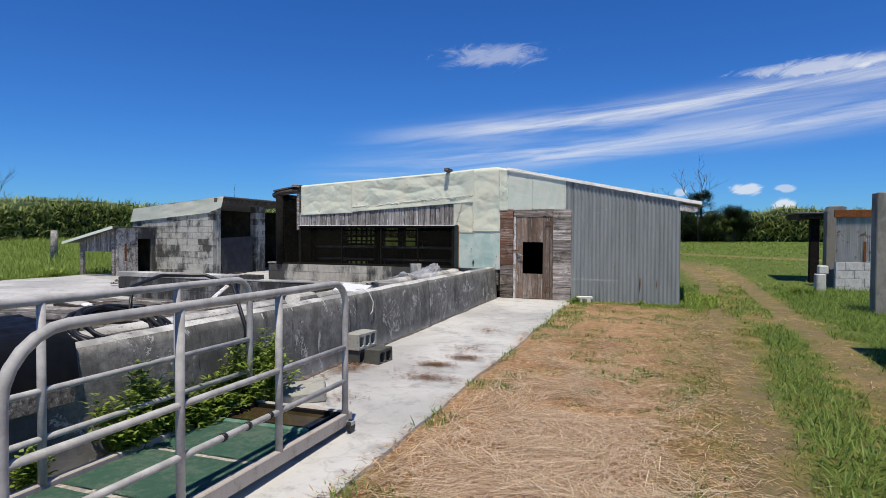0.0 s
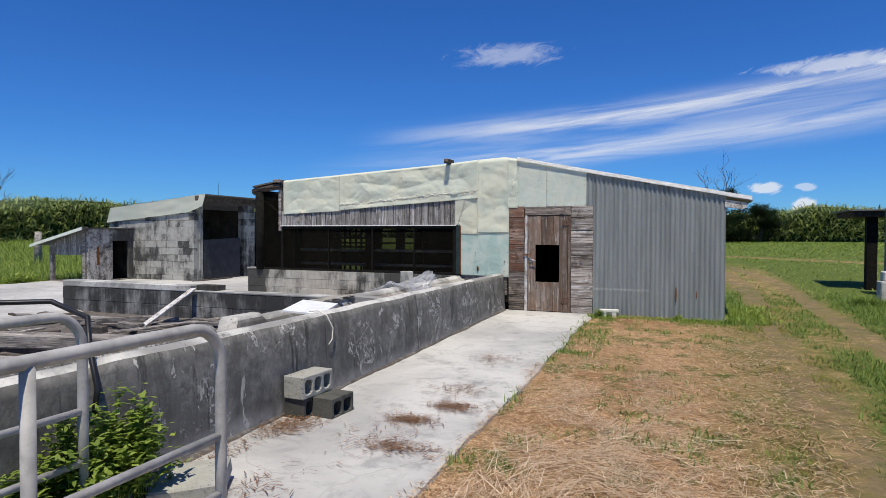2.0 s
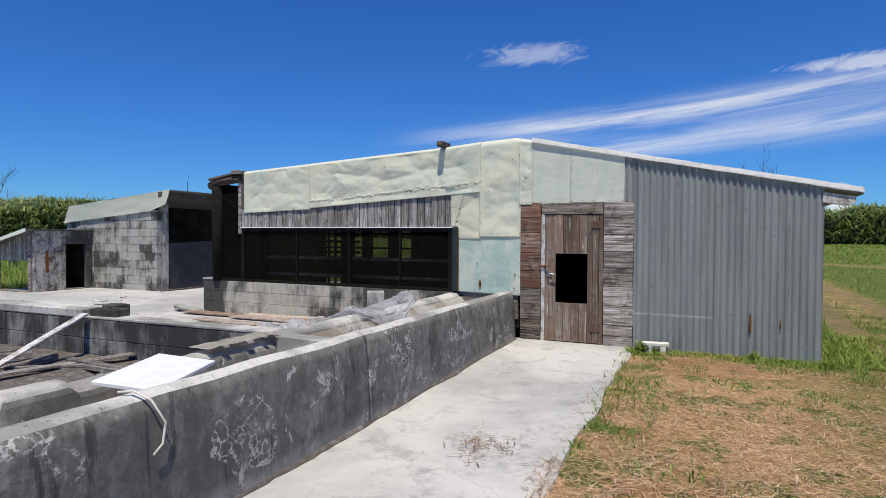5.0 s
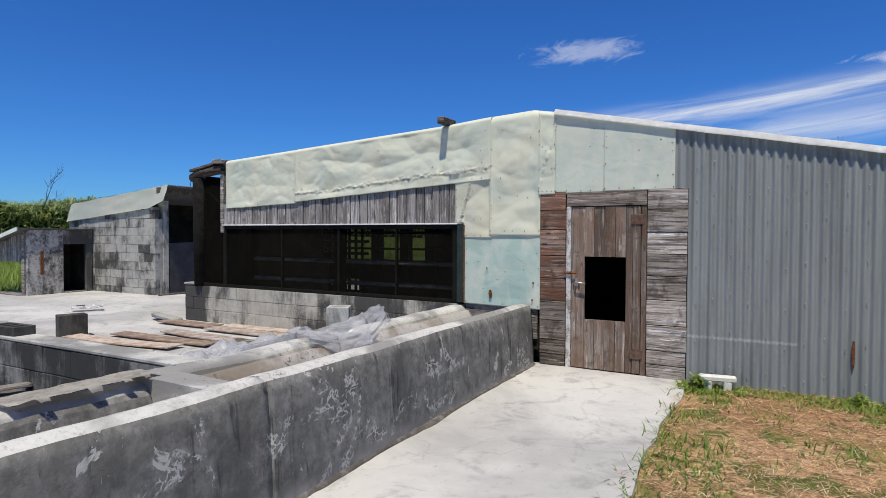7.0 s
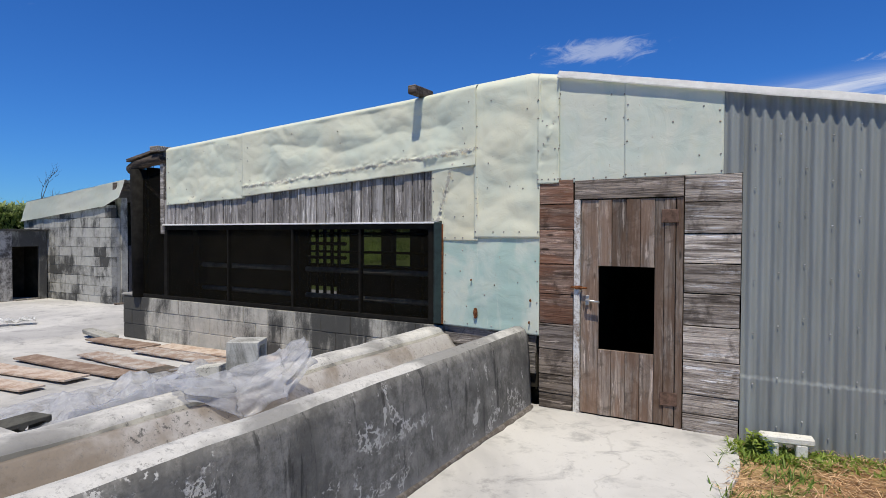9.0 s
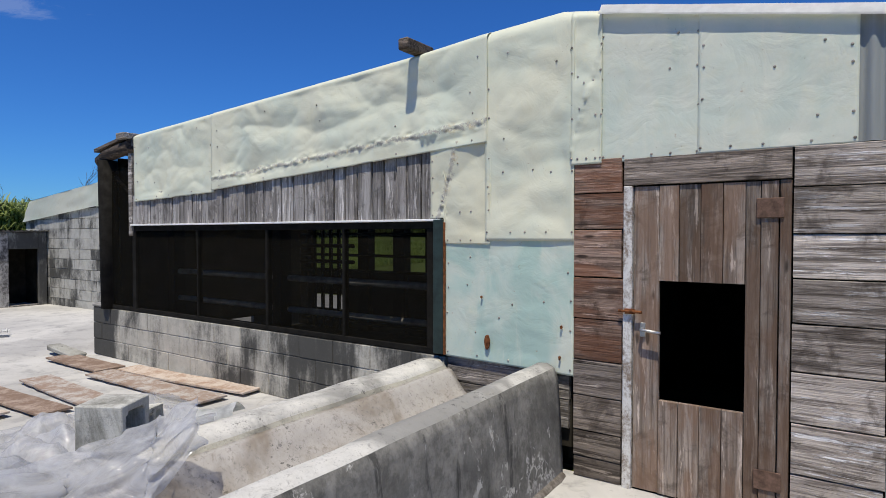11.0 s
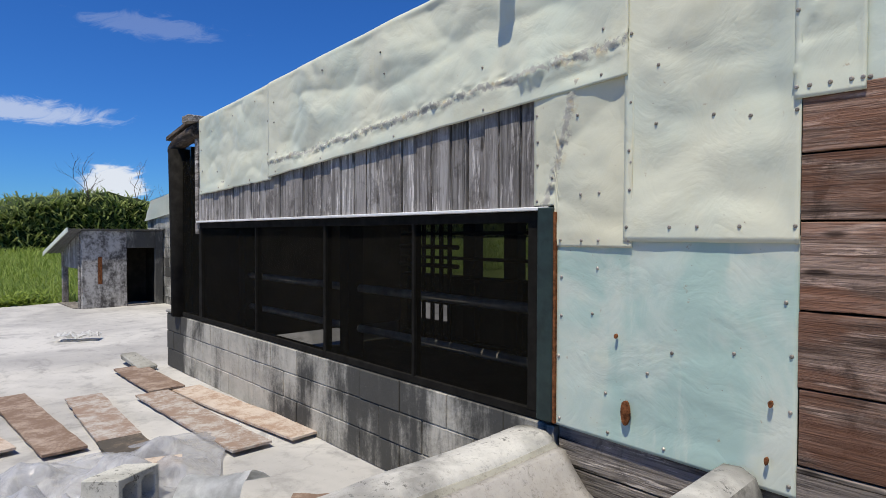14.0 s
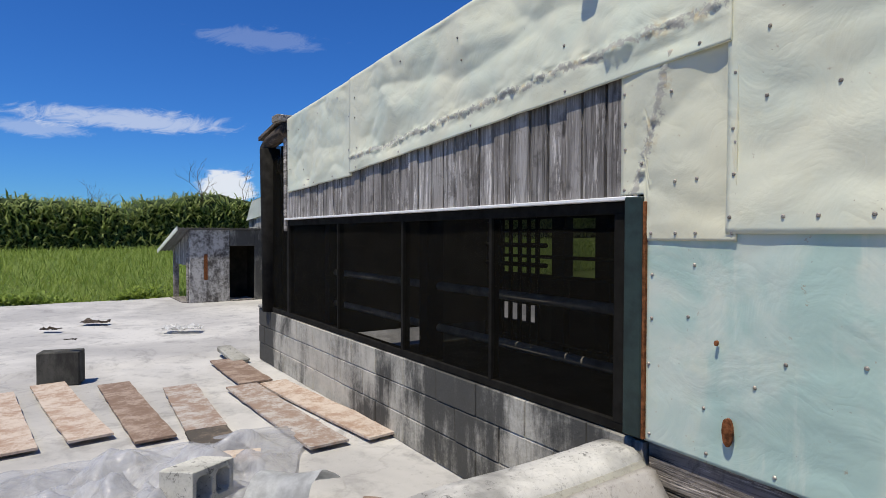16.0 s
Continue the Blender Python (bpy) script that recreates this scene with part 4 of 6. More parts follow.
corr = part("corrugated_wall", bm, CORR, shed, "weathered grey corrugated steel cladding")
bm = bmesh.new()
cols = []
for i in range(15):
    x = -1.82 + pitch * i / per
    d = -0.024 + 0.011 * math.sin(2 * math.pi * i / per)
    cols.append([bm.verts.new((U(x), d, z)) for z in (2.05, top_at(x) - 0.02)])
for a, b in zip(cols, cols[1:]):
    f = bm.faces.new((a[0], b[0], b[1], a[1]))
    f.smooth = True
part("corrugated_offcut", bm, CORR, shed)
bm = bmesh.new()
for zz in (0.28, 0.62, 0.98, 1.35, 1.7, 2.0, 2.3):
    for i in range(13):
        x = -1.61 + 0.152 * i
        if zz > top_at(x) - 0.1:
            continue
        bmesh.ops.create_cone(bm, cap_ends=True, segments=6, radius1=0.006, radius2=0.003, depth=0.007, matrix=Matrix.Translation((U(x), -0.034, zz + 0.03 * ((i * 7) % 5 - 2))) @ Matrix.Rotation(radians(90), 4, "X"))
tagged(part("screws", bm, SCREW, corr, "roofing screw heads"), kind="stuff")

# roof: two planes, white bargeboard flashing on the falling side
DEPTH = 3.0
for pts, nm in (([(-8.45, 2.69), (-3.31, 2.965)], "roof"), ([(-3.31, 2.965), (-1.85, 2.665), (0.78, 2.13)], "roof")):
    o = [(U(a), b - 0.045) for a, b in pts] + [(U(a), b - 0.015) for a, b in reversed(pts)]
    part(nm, prism(o, 0.02, DEPTH), ROOF, shed, "low corrugated roof sheet")
bm = bmesh.new()
rows = []
for i in range(61):
    x = -3.06 + 3.83 * i / 60
    z = top_at(x) + 0.004 * bumps((x, 0, 0), 3)
    fall = 0.038 + 0.006 * bumps((x, 0, 7), 5)
    rows.append([bm.verts.new((U(x), a, z + b)) for a, b in ((-0.066, -fall - 0.002), (-0.064, -fall + 0.008), (-0.015, 0.028), (0.14, 0.034))])
for a, b in zip(rows, rows[1:]):
    for j in range(3):
        f = bm.faces.new((a[j], b[j], b[j + 1], a[j + 1]))
thick(bm, 0.004)
part("flashing", bm, WHITE, shed, "white metal roof-edge flashing")
part("rafter_end", prism([(U(0.38), 2.12), (U(0.70), 2.06), (U(0.70), 1.99), (U(0.64), 1.96), (U(0.38), 2.0)], -0.03, 0.07, bevel=0.004), PEELED, shed, "pale weathered rafter end")
part("purlin_end", boxed(U(-4.455), U(-4.365), -0.19, 0.12, 2.895, 2.975, bevel=0.010), LOG, shed, "square timber stub above the roof edge")
for x0, x1, y0, y1 in ((0.33, 0.39, 0.02, DEPTH), (-8.99, -8.93, 2.0, DEPTH)):
    part("side_wall", boxed(U(x0), U(x1), y0, y1, 0.1, 2.1), CORR, shed)


def row_boards(x0, x1, zs, mat, parent, depth=0.0, rng=random.Random(2)):
    """Boards lying one above another, each a piece of its own."""
    for a, b in zip(zs, zs[1:]):
        w0, w1 = x0 + rng.uniform(0, 0.006), x1 - rng.uniform(0, 0.012)
        d = depth - 0.03 - rng.random() * 0.008
        part("board", plank(U(w0), U(w1), d, d + 0.028, a + 0.0005, b - 0.001 - 0.002 * rng.random(), "x", a * 7 + x0, 0.004), mat, parent)


# ---- door bay ----
row_boards(-3.215, -2.915, [0.16, 0.284, 0.443, 0.655, 0.868], LOWWOOD, shed)
row_boards(-3.215, -2.915, [0.868, 1.115, 1.363, 1.646, 1.858, 2.06], REDWOOD, shed)
row_boards(-2.075, -1.69, [0.15, 0.285, 0.43, 0.685, 0.94, 1.18, 1.40, 1.62, 1.85, 2.05], SIDEWOOD, shed)
# added backing, coloured shade-dark so the board gaps show no sky
part("backing", boxed(U(-3.2), U(-1.66), 0.032, 0.06, 1.84, 2.08), DARKIN, shed)
part("backing", boxed(U(-2.07), U(-1.66), 0.032, 0.06, 0.12, 1.84), DARKIN, shed)
part("backing", boxed(U(-3.22), U(-2.92), 0.032, 0.06, 0.12, 1.84), DARKIN, shed)
part("head_board", plank(U(-2.91), U(-2.08), -0.04, 0.02, 1.892, 2.048, "x", 3.0), LOWWOOD, shed, "dark lintel board over the door")
part("sill_board", boxed(U(-3.22), U(-1.68), -0.02, 0.03, 0.11, 0.16, bevel=0.004), BLACK, shed)
part("jamb", boxed(U(-2.912), U(-2.862), -0.045, 0.03, 0.15, 1.89, bevel=0.004), PEELED, shed, "white-painted peeling door jamb")
part("jamb", boxed(U(-2.13), U(-2.08), -0.03, 0.03, 0.15, 1.89, bevel=0.004), DOORWOOD, shed)
door = part("door", boxed(U(-2.855), U(-2.135), 0.006, 0.02, 0.17, 0.68, bevel=0.002), DOORWOOD, shed, "weathered brown plank door with a square hatch hole")
dx = [-2.857, -2.715, -2.61, -2.50, -2.39, -2.285, -2.215, -2.135]
for a, b in zip(dx, dx[1:]):
    inside = a > -2.72 and b < -2.28
    spans = [(0.17, 0.69), (1.36, 1.885)] if inside else [(0.17, 1.885)]
    for z0, z1 in spans:
        part("plank", plank(U(a) + 0.001, U(b) - 0.001, -0.026 - 0.004 * ((int(a * 100)) % 3), 0.004, z0, z1, "z", a * 9 + z0, 0.0016), DOORWOOD, door)
for z0 in (0.665, 1.36):
    part("hatch_trim", boxed(U(-2.715), U(-2.28), -0.02, 0.02, z0, z0 + 0.02, bevel=0.003), TIMBER, door)
for z0 in (0.32, 1.70):
    part("hinge", boxed(U(-2.235), U(-2.11), -0.04, -0.032, z0, z0 + 0.10, bevel=0.003), HINGE, door, "rusty strap hinge")
bm = boxed(U(-2.90), U(-2.84), -0.052, -0.04, 1.165, 1.195, bevel=0.003)
tube(bm, [(U(-2.93), -0.06, 1.18), (U(-2.80), -0.06, 1.18)], 0.009, 6)
part("bolt", bm, RUST, door, "rusty sliding bolt")
bm = boxed(U(-2.815), U(-2.785), -0.04, -0.03, 1.04, 1.12, bevel=0.003)
tube(bm, [(U(-2.80), -0.035, 1.085), (U(-2.80), -0.075, 1.085), (U(-2.79), -0.08, 1.085), (U(-2.69), -0.08, 1.075)], 0.009, 6)
part("handle", bm, STEEL, door, "worn lever handle")

# rust stains with a shape of their own on the lower sheet
for x, z, w, h in ((-3.815, 0.905, 0.019, 0.05), (-3.29, 1.05, 0.007, 0.012), (-3.86, 1.20, 0.006, 0.010), (-3.30, 0.86, 0.006, 0.014), (-0.335, 0.56, 0.012, 0.13), (-0.02, 0.57, 0.006, 0.06)):
    bm = bmesh.new()
    k = 14
    ring = [bm.verts.new((U(x) + w * math.cos(2 * math.pi * i / k) * (1 + 0.2 * bumps((i, x, 0), 1.3)), -0.049, z + h * math.sin(2 * math.pi * i / k) * (1 + 0.25 * bumps((i, z, 0), 1.1)))) for i in range(k)]
    bm.faces.new(ring)
    r = bmesh.ops.extrude_face_region(bm, geom=bm.faces[:])
    for v in [g for g in r["geom"] if isinstance(g, bmesh.types.BMVert)]:
        v.co.y += 0.012
    bmesh.ops.recalc_face_normals(bm, faces=bm.faces)
    part("rust_spot", bm, RUST, shed, "orange rust scab")

# dark boards and wall foot under the lower sheet, beside the trough end
row_boards(-4.16, -3.25, [0.42, 0.60, 0.78], TIMBER, shed, 0.03)

# ---- base wall of the window ----
block_wall(shed, U(-9.27), U(-4.17), -0.02, 0.2, 0.765, BASEBLOCK, bh=0.19, thick=0.2, seed=8, joint=0.005)
part("cap_block", boxed(U(-9.29), U(-8.98), -0.035, 0.17, 0.765, 0.80, bevel=0.012), TOP_CONC, shed, "pale mortar cap on the wall end")

# ---- netted window ----
part("window_sill", boxed(U(-9.0), U(-4.17), -0.012, 0.05, 0.765, 0.81, bevel=0.004), BLACK, shed)
part("window_head", boxed(U(-8.36), U(-4.17), -0.01, 0.05, 1.655, 1.707, bevel=0.004), BLACK, shed)
for x, w in ((-8.34, 0.07), (-7.15, 0.022), (-6.10, 0.03), (-5.16, 0.025), (-4.30, 0.07)):
    part("mullion", boxed(U(x) - w / 2, U(x) + w / 2, -0.014, 0.04, 0.80, 1.66, bevel=0.003), BLACK, shed)
part("window_post", boxed(U(-4.255), U(-4.17), -0.05, 0.04, 0.78, 1.72, bevel=0.005), GREENPOST, shed, "dark green window post with rusty edge")
part("window_post_edge", boxed(U(-4.17), U(-4.157), -0.045, 0.02, 0.78, 1.70, bevel=0.002), RUST, shed)
for x0, x1 in ((-8.30, -7.16), (-7.14, -6.115), (-6.085, -5.172), (-5.148, -4.335)):
    bm = bmesh.new()
    sheet_grid(bm, lambda u, v: (U(x0 + (x1 - x0) * u), 0.004 + 0.012 * bumps((x0 + u, 0, v), 2.0), 0.81 + 0.845 * v), 12, 10)
    part("insect_net", bm, NET, shed, "black insect netting")
bm = bmesh.new()
sheet_grid(bm, lambda u, v: (U(-8.92 + 0.55 * u), 0.0, 0.81 + 1.6 * v - 0.1 * (1 - u) * v), 8, 14)
part("insect_net", bm, NET, shed, "black netting round the corner")
bm = bmesh.new()
sheet_grid(bm, lambda u, v: (U(-8.96), 0.02 + 1.9 * u, 0.81 + 1.7 * v), 8, 14)
part("insect_net", bm, NET, shed)
part("corner_post", tubed([(U(-8.93), 0.02, 0.76), (U(-8.95), 0.02, 1.5), (U(-8.93), 0.0, 2.46)], 0.105, 12), BLACK, shed, "round black-wrapped corner post")
part("inner_post", boxed(U(-8.42), U(-8.35), -0.03, 0.05, 1.60, 2.72, bevel=0.006), TIMBER, shed, "grey upright at the sheet edge")
part("eave_log", tubed([(U(-9.12), 0.02, 2.47), (U(-8.9), 0.0, 2.53), (U(-8.6), -0.01, 2.56), (U(-8.35), -0.02, 2.58)], 0.075, 10), LOG, shed, "rough round eaves log")
part("eave_board", prism([(U(-9.08), 2.56), (U(-8.45), 2.66), (U(-8.45), 2.69), (U(-9.08), 2.60)], -0.08, 0.4, bevel=0.003), LOG, shed)
part("purlin_end", boxed(U(-8.50), U(-8.33), -0.12, 0.3, 2.655, 2.72, bevel=0.006), TIMBER, shed, "short timber end at the eaves")
part("brace", tubed([(U(-8.88), 0.05, 2.3), (U(-8.45), 0.08, 2.0)], 0.02, 6), LOG, shed)

# inside: pipe rails, posts, the open back with bars; floor and walls are coloured as shade
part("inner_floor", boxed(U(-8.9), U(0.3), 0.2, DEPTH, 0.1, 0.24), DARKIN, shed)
for z in (1.2, 0.9):
    for x0, x1 in ((-8.2, -6.5), (-6.28, -4.35)):
        part("pipe_rail", tubed([(U(x0), 0.4, z), (U(x1), 0.4, z)], 0.03, 8), STEELDARK, shed, "grey steel pipe rail")
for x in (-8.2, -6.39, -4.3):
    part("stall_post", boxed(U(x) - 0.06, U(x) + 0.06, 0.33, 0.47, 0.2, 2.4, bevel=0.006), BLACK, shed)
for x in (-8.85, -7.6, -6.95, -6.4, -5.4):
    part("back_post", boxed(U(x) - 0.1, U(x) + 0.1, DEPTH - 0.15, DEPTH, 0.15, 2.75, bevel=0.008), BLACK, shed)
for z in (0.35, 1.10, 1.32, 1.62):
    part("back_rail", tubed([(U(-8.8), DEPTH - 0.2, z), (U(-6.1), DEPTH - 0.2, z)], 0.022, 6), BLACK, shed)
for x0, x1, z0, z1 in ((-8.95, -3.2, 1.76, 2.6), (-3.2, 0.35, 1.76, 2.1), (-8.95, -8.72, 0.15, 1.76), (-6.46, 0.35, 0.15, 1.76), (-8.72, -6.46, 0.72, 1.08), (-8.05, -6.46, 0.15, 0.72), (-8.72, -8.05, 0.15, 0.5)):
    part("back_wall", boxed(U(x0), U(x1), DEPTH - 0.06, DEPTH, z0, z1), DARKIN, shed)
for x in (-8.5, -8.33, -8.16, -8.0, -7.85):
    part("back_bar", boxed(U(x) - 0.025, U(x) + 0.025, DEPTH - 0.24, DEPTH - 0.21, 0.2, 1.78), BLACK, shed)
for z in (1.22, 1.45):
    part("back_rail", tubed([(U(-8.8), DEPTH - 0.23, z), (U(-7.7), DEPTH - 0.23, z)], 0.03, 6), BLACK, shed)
# side sheet added to hide the bright yard, near-black as inside shade
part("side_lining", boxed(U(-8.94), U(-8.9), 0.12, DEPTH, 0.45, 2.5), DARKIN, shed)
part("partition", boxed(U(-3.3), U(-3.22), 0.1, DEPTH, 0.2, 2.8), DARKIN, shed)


# ---- the block barn ----
barn = thing("barn", "small mould-streaked concrete block barn with a sheet-clad top", "barn")
BY = 14.62


def barn_low(x):
    return 1.86 + (x + 15.8) * 0.088 + (0.25 * max(0.0, x + 12.75))


def barn_top(x):
    return 2.29 + (x + 15.8) * 0.097


block_wall(barn, -15.8, -12.62, BY, 0.2, 2.3, BLOCK, bh=0.19, thick=0.19, top=lambda x: barn_low(x) + 0.05, seed=3)
bm = bmesh.new()
vs = sheet_grid(bm, lambda u, v: (-15.83 + 3.55 * u, BY - 0.055 - 0.02 * bumps((u * 3, v, 4), 2.5) + 0.13 * v, (lambda x: barn_low(x) + (barn_top(x) - barn_low(x)) * v)(-15.83 + 3.55 * u)), 50, 10)
thick(bm, 0.006)
part("wall_sheet", bm, BARNSHEET, barn, "pale green painted sheet along the barn top")
part("corner", boxed(-12.80, -12.605, BY + 0.192, BY + 0.32, 0.15, 2.3, bevel=0.004), BLOCK, barn)
part("side_wall", boxed(-15.78, -15.6, BY + 0.19, BY + 4.4, 0.15, 2.25), BLOCK, barn)
# Added inner walls; the barn's inside shade is painted on as near-black.
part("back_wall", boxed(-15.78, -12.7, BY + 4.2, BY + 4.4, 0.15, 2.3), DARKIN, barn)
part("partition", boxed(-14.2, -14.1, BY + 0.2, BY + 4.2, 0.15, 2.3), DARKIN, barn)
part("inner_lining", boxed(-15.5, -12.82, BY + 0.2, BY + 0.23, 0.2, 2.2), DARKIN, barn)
for k in range(11):
    part("block", boxed(-12.82, -12.60 + 0.004 * (k % 2), 16.62, 17.12, 0.2 + 0.2 * k, 0.396 + 0.2 * k, bevel=0.004), BLOCK, barn)
bm = bmesh.new()
corrugated(bm, 4.6, 3.6)
thick(bm, 0.004)
for v in bm.verts:
    v.co = (-12.28 - v.co.y, BY + 0.07 + v.co.x, 2.62 + v.co.z - v.co.y * 0.093)
part("roof", bm, ROOF, barn, "rust-dark corrugated roof")
part("roof_beam", boxed(-12.62, -12.5, BY + 0.03, BY + 4.4, 2.44, 2.58, bevel=0.006), LOG, barn, "dark timber roof beam")
bm = bmesh.new()
sheet_grid(bm, lambda u, v: (-12.60 + 0.02 * bumps((u * 2, v, 1), 3.0), BY + 0.33 + 1.5 * u, 0.2 + (1.17 + 0.06 * u) * v), 30, 14)
thick(bm, 0.008)
part("barrier_sheet", bm, TARP, barn, "blue-grey sheet closing the lower opening")
part("threshold", tubed([(-12.45, BY - 0.05, 0.265), (-12.4, BY + 0.6, 0.265), (-12.45, BY + 1.3, 0.265)], 0.022, 6), LOG, barn)
part("aerial", tubed([(-12.5, BY + 0.8, 2.60), (-12.5, BY + 0.8, 2.85), (-12.46, BY + 0.8, 3.05)], 0.008, 5, 0.4), BLACK, barn, "thin bent wire on the roof")

# ---- the lean-to hut ----
hut = thing("hut", "squat rendered hut with open doorway and lean-to roof", "hut")
HX = -14.85
part("front_panel", boxed(HX - 0.07, HX, 13.2, 13.95, 0.2, 1.655, bevel=0.01), RENDER, hut, "white-patched render panel with a rust streak")
part("front_panel", boxed(HX - 0.07, HX, 14.45, 14.60, 0.2, 1.655, bevel=0.01), BLOCK_DARK, hut)
part("lintel", boxed(HX - 0.07, HX + 0.004, 13.952, 14.448, 1.335, 1.655, bevel=0.008), BLOCK_DARK, hut)
part("doorstep", boxed(HX - 0.08, HX + 0.02, 13.952, 14.448, 0.2, 0.27, bevel=0.008), TIMBER, hut)
part("rust_streak", boxed(HX, HX + 0.004, 13.46, 13.53, 0.68, 1.18, bevel=0.0015), RUST, hut, "rust-red vertical streak")
# Near-black inner walls stand for the shade seen through the doorway.
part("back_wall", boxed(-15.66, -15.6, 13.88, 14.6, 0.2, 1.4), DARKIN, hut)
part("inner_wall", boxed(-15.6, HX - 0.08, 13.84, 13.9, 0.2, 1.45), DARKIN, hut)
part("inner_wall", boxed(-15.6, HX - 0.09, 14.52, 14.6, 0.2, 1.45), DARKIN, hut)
for i in range(7):
    a = -16.25 + 0.19 * i
    part("board", boxed(a, a + 0.18, 13.2, 13.225, 0.96, 1.24 + 0.055 * (i + 1), bevel=0.003), GREYBOARD, hut)
for x in (-16.25, -15.0):
    part("post", boxed(x - 0.05, x + 0.05, 13.18, 13.28, 0.2, 1.24 + (x + 16.25) * 0.3, bevel=0.006), TIMBER, hut)
bm = bmesh.new()
corrugated(bm, 1.65, 2.05)
thick(bm, 0.004)
for v in bm.verts:
    v.co = (HX + 0.08 - v.co.y * 0.972, 12.98 + v.co.x, 1.69 + v.co.z - v.co.y * 0.235)
part("roof", bm, ROOF, hut, "corrugated lean-to roof")
part("bargeboard", prism([(HX + 0.08, 1.71), (HX - 1.92, 1.235), (HX - 1.92, 1.16), (HX + 0.08, 1.63)], 12.955, 12.975), BARNSHEET, hut, "pale painted roof-edge strip")
part("plank", boxed(-16.2, -15.0, 13.1, 13.4, 0.2, 0.26, bevel=0.005), TIMBER, hut)


# ---- old stall with concrete posts beside the track ----
stall = thing("stall", "derelict open stall with concrete posts and rusty sheet", "stall")
Z0 = 0.1
part("post", boxed(3.55, 3.98, 12.3, 12.6, Z0, 2.28, bevel=0.015), POSTCONC, stall, "square grey concrete post")
part("post", prism([(3.98, Z0), (4.45, Z0), (4.42, 2.15), (4.36, 2.28), (4.05, 2.28), (3.99, 2.15)], 17.5, 17.85, bevel=0.012), POSTCONC, stall, "tapered concrete post")
part("timber_post", boxed(3.92, 4.14, 18.9, 19.1, Z0, 2.0, bevel=0.01), BLACK, stall, "dark timber post")
part("roof_edge", boxed(3.6, 6.6, 18.7, 20.4, 2.0, 2.14, bevel=0.01), LOG, stall)
part("roof_sheet", boxed(3.5, 6.8, 18.6, 20.6, 2.143, 2.17), ROOF, stall)
block_wall(stall, 4.05, 6.4, 16.9, Z0, 0.9, WHITEBLOCK, bh=0.2, thick=0.18, seed=21)
bm = bmesh.new()
corrugated(bm, 2.6, 1.25, 0.09, 0.010)
thick(bm, 0.004)
for v in bm.verts:
    v.co = (4.05 + v.co.x, 16.93 + v.co.z, 0.9 + v.co.y)
part("corrugated_sheet", bm, CORR_RUST, stall, "white corrugated sheet streaked with rust")
for x, z, l in ((4.62, 1.15, 0.5), (4.78, 1.2, 0.62), (5.3, 1.25, 0.45), (5.9, 1.3, 0.5)):
    part("rust_streak", plank(x, x + 0.07, 16.917, 16.935, z - l / 2, z + l / 2, "z", x, 0.012), RUST, stall, "dark rust streak")
part("rail", boxed(4.0, 6.6, 16.86, 16.91, 1.98, 2.16, bevel=0.005), RUST, stall, "rust-brown top rail")
part("wall_stub", boxed(3.55, 3.75, 16.4, 16.7, Z0, 0.62, bevel=0.02), TOP_CONC, stall, "broken lump of white concrete")
part("wall_stub", boxed(3.6, 3.8, 16.42, 16.66, 0.62, 0.82, bevel=0.02), TOP_CONC, stall)
# the stall's near bay stands beside the start of the walk and throws its shade on the track
part("near_roof", boxed(2.62, 6.5, 1.5, 8.0, 2.3, 2.36), ROOF, stall)
for x, y in ((2.9, 1.8), (2.9, 7.7), (6.2, 1.8), (6.2, 7.7)):
    part("post", boxed(x - 0.12, x + 0.12, y - 0.12, y + 0.12, 0.0, 2.3, bevel=0.01), POSTCONC, stall)


# ---- livestock scale with rails ----
scale_ob = thing("livestock_scale", "galvanised livestock weighing platform with pipe rails and green deck", "livestock scale")
X0, X1, Y0, Y1 = -3.04, -2.12, 1.0, 3.92
for x0, x1, y0, y1 in ((X1 - 0.05, X1, Y0, Y1), (X0, X0 + 0.05, Y0, Y1), (X0 + 0.052, X1 - 0.052, Y1 - 0.05, Y1), (X0 + 0.052, X1 - 0.052, Y0, Y0 + 0.05)):
    part("frame_beam", boxed(x0, x1, y0, y1, 0.105, 0.195, bevel=0.006), BEIGE, scale_ob, "beige-painted steel channel")
y = Y0 + 0.06
for k in range(4):
    bm = bmesh.new()
    sheet_grid(bm, lambda u, v: (X0 + 0.08 + (X1 - X0 - 0.16) * u, y + 0.56 * v, 0.178 + 0.004 * bumps((u * 3, v * 3, k), 2)), 14, 10)
    thick(bm, -0.012)
    part("deck_plate", bm, GREEN, scale_ob, "chalky green-painted deck plate")
    part("deck_seam", boxed(X0 + 0.08, X1 - 0.08, y + 0.565, y + 0.60, 0.16, 0.176, bevel=0.004), SEDIMENT, scale_ob)
    y += 0.605
tray = part("tray", boxed(X0 + 0.1, X1 - 0.06, 3.45, 3.86, 0.13, 0.14), BLACK, scale_ob, "black tray holding muddy water")
for a in ((X0 + 0.1, X0 + 0.13, 3.45, 3.86), (X1 - 0.09, X1 - 0.06, 3.45, 3.86), (X0 + 0.132, X1 - 0.092, 3.45, 3.48), (X0 + 0.132, X1 - 0.092, 3.83, 3.86)):
    part("tray_wall", boxed(*a, 0.14, 0.195, bevel=0.004), BLACK, tray)
part("muddy_water", boxed(X0 + 0.132, X1 - 0.092, 3.482, 3.828, 0.141, 0.168), MUDWATER, tray, "brown standing water")
part("cross_bar", boxed(X0 + 0.09, X1 - 0.06, 3.40, 3.445, 0.16, 0.20, bevel=0.008), GREEN, scale_ob)


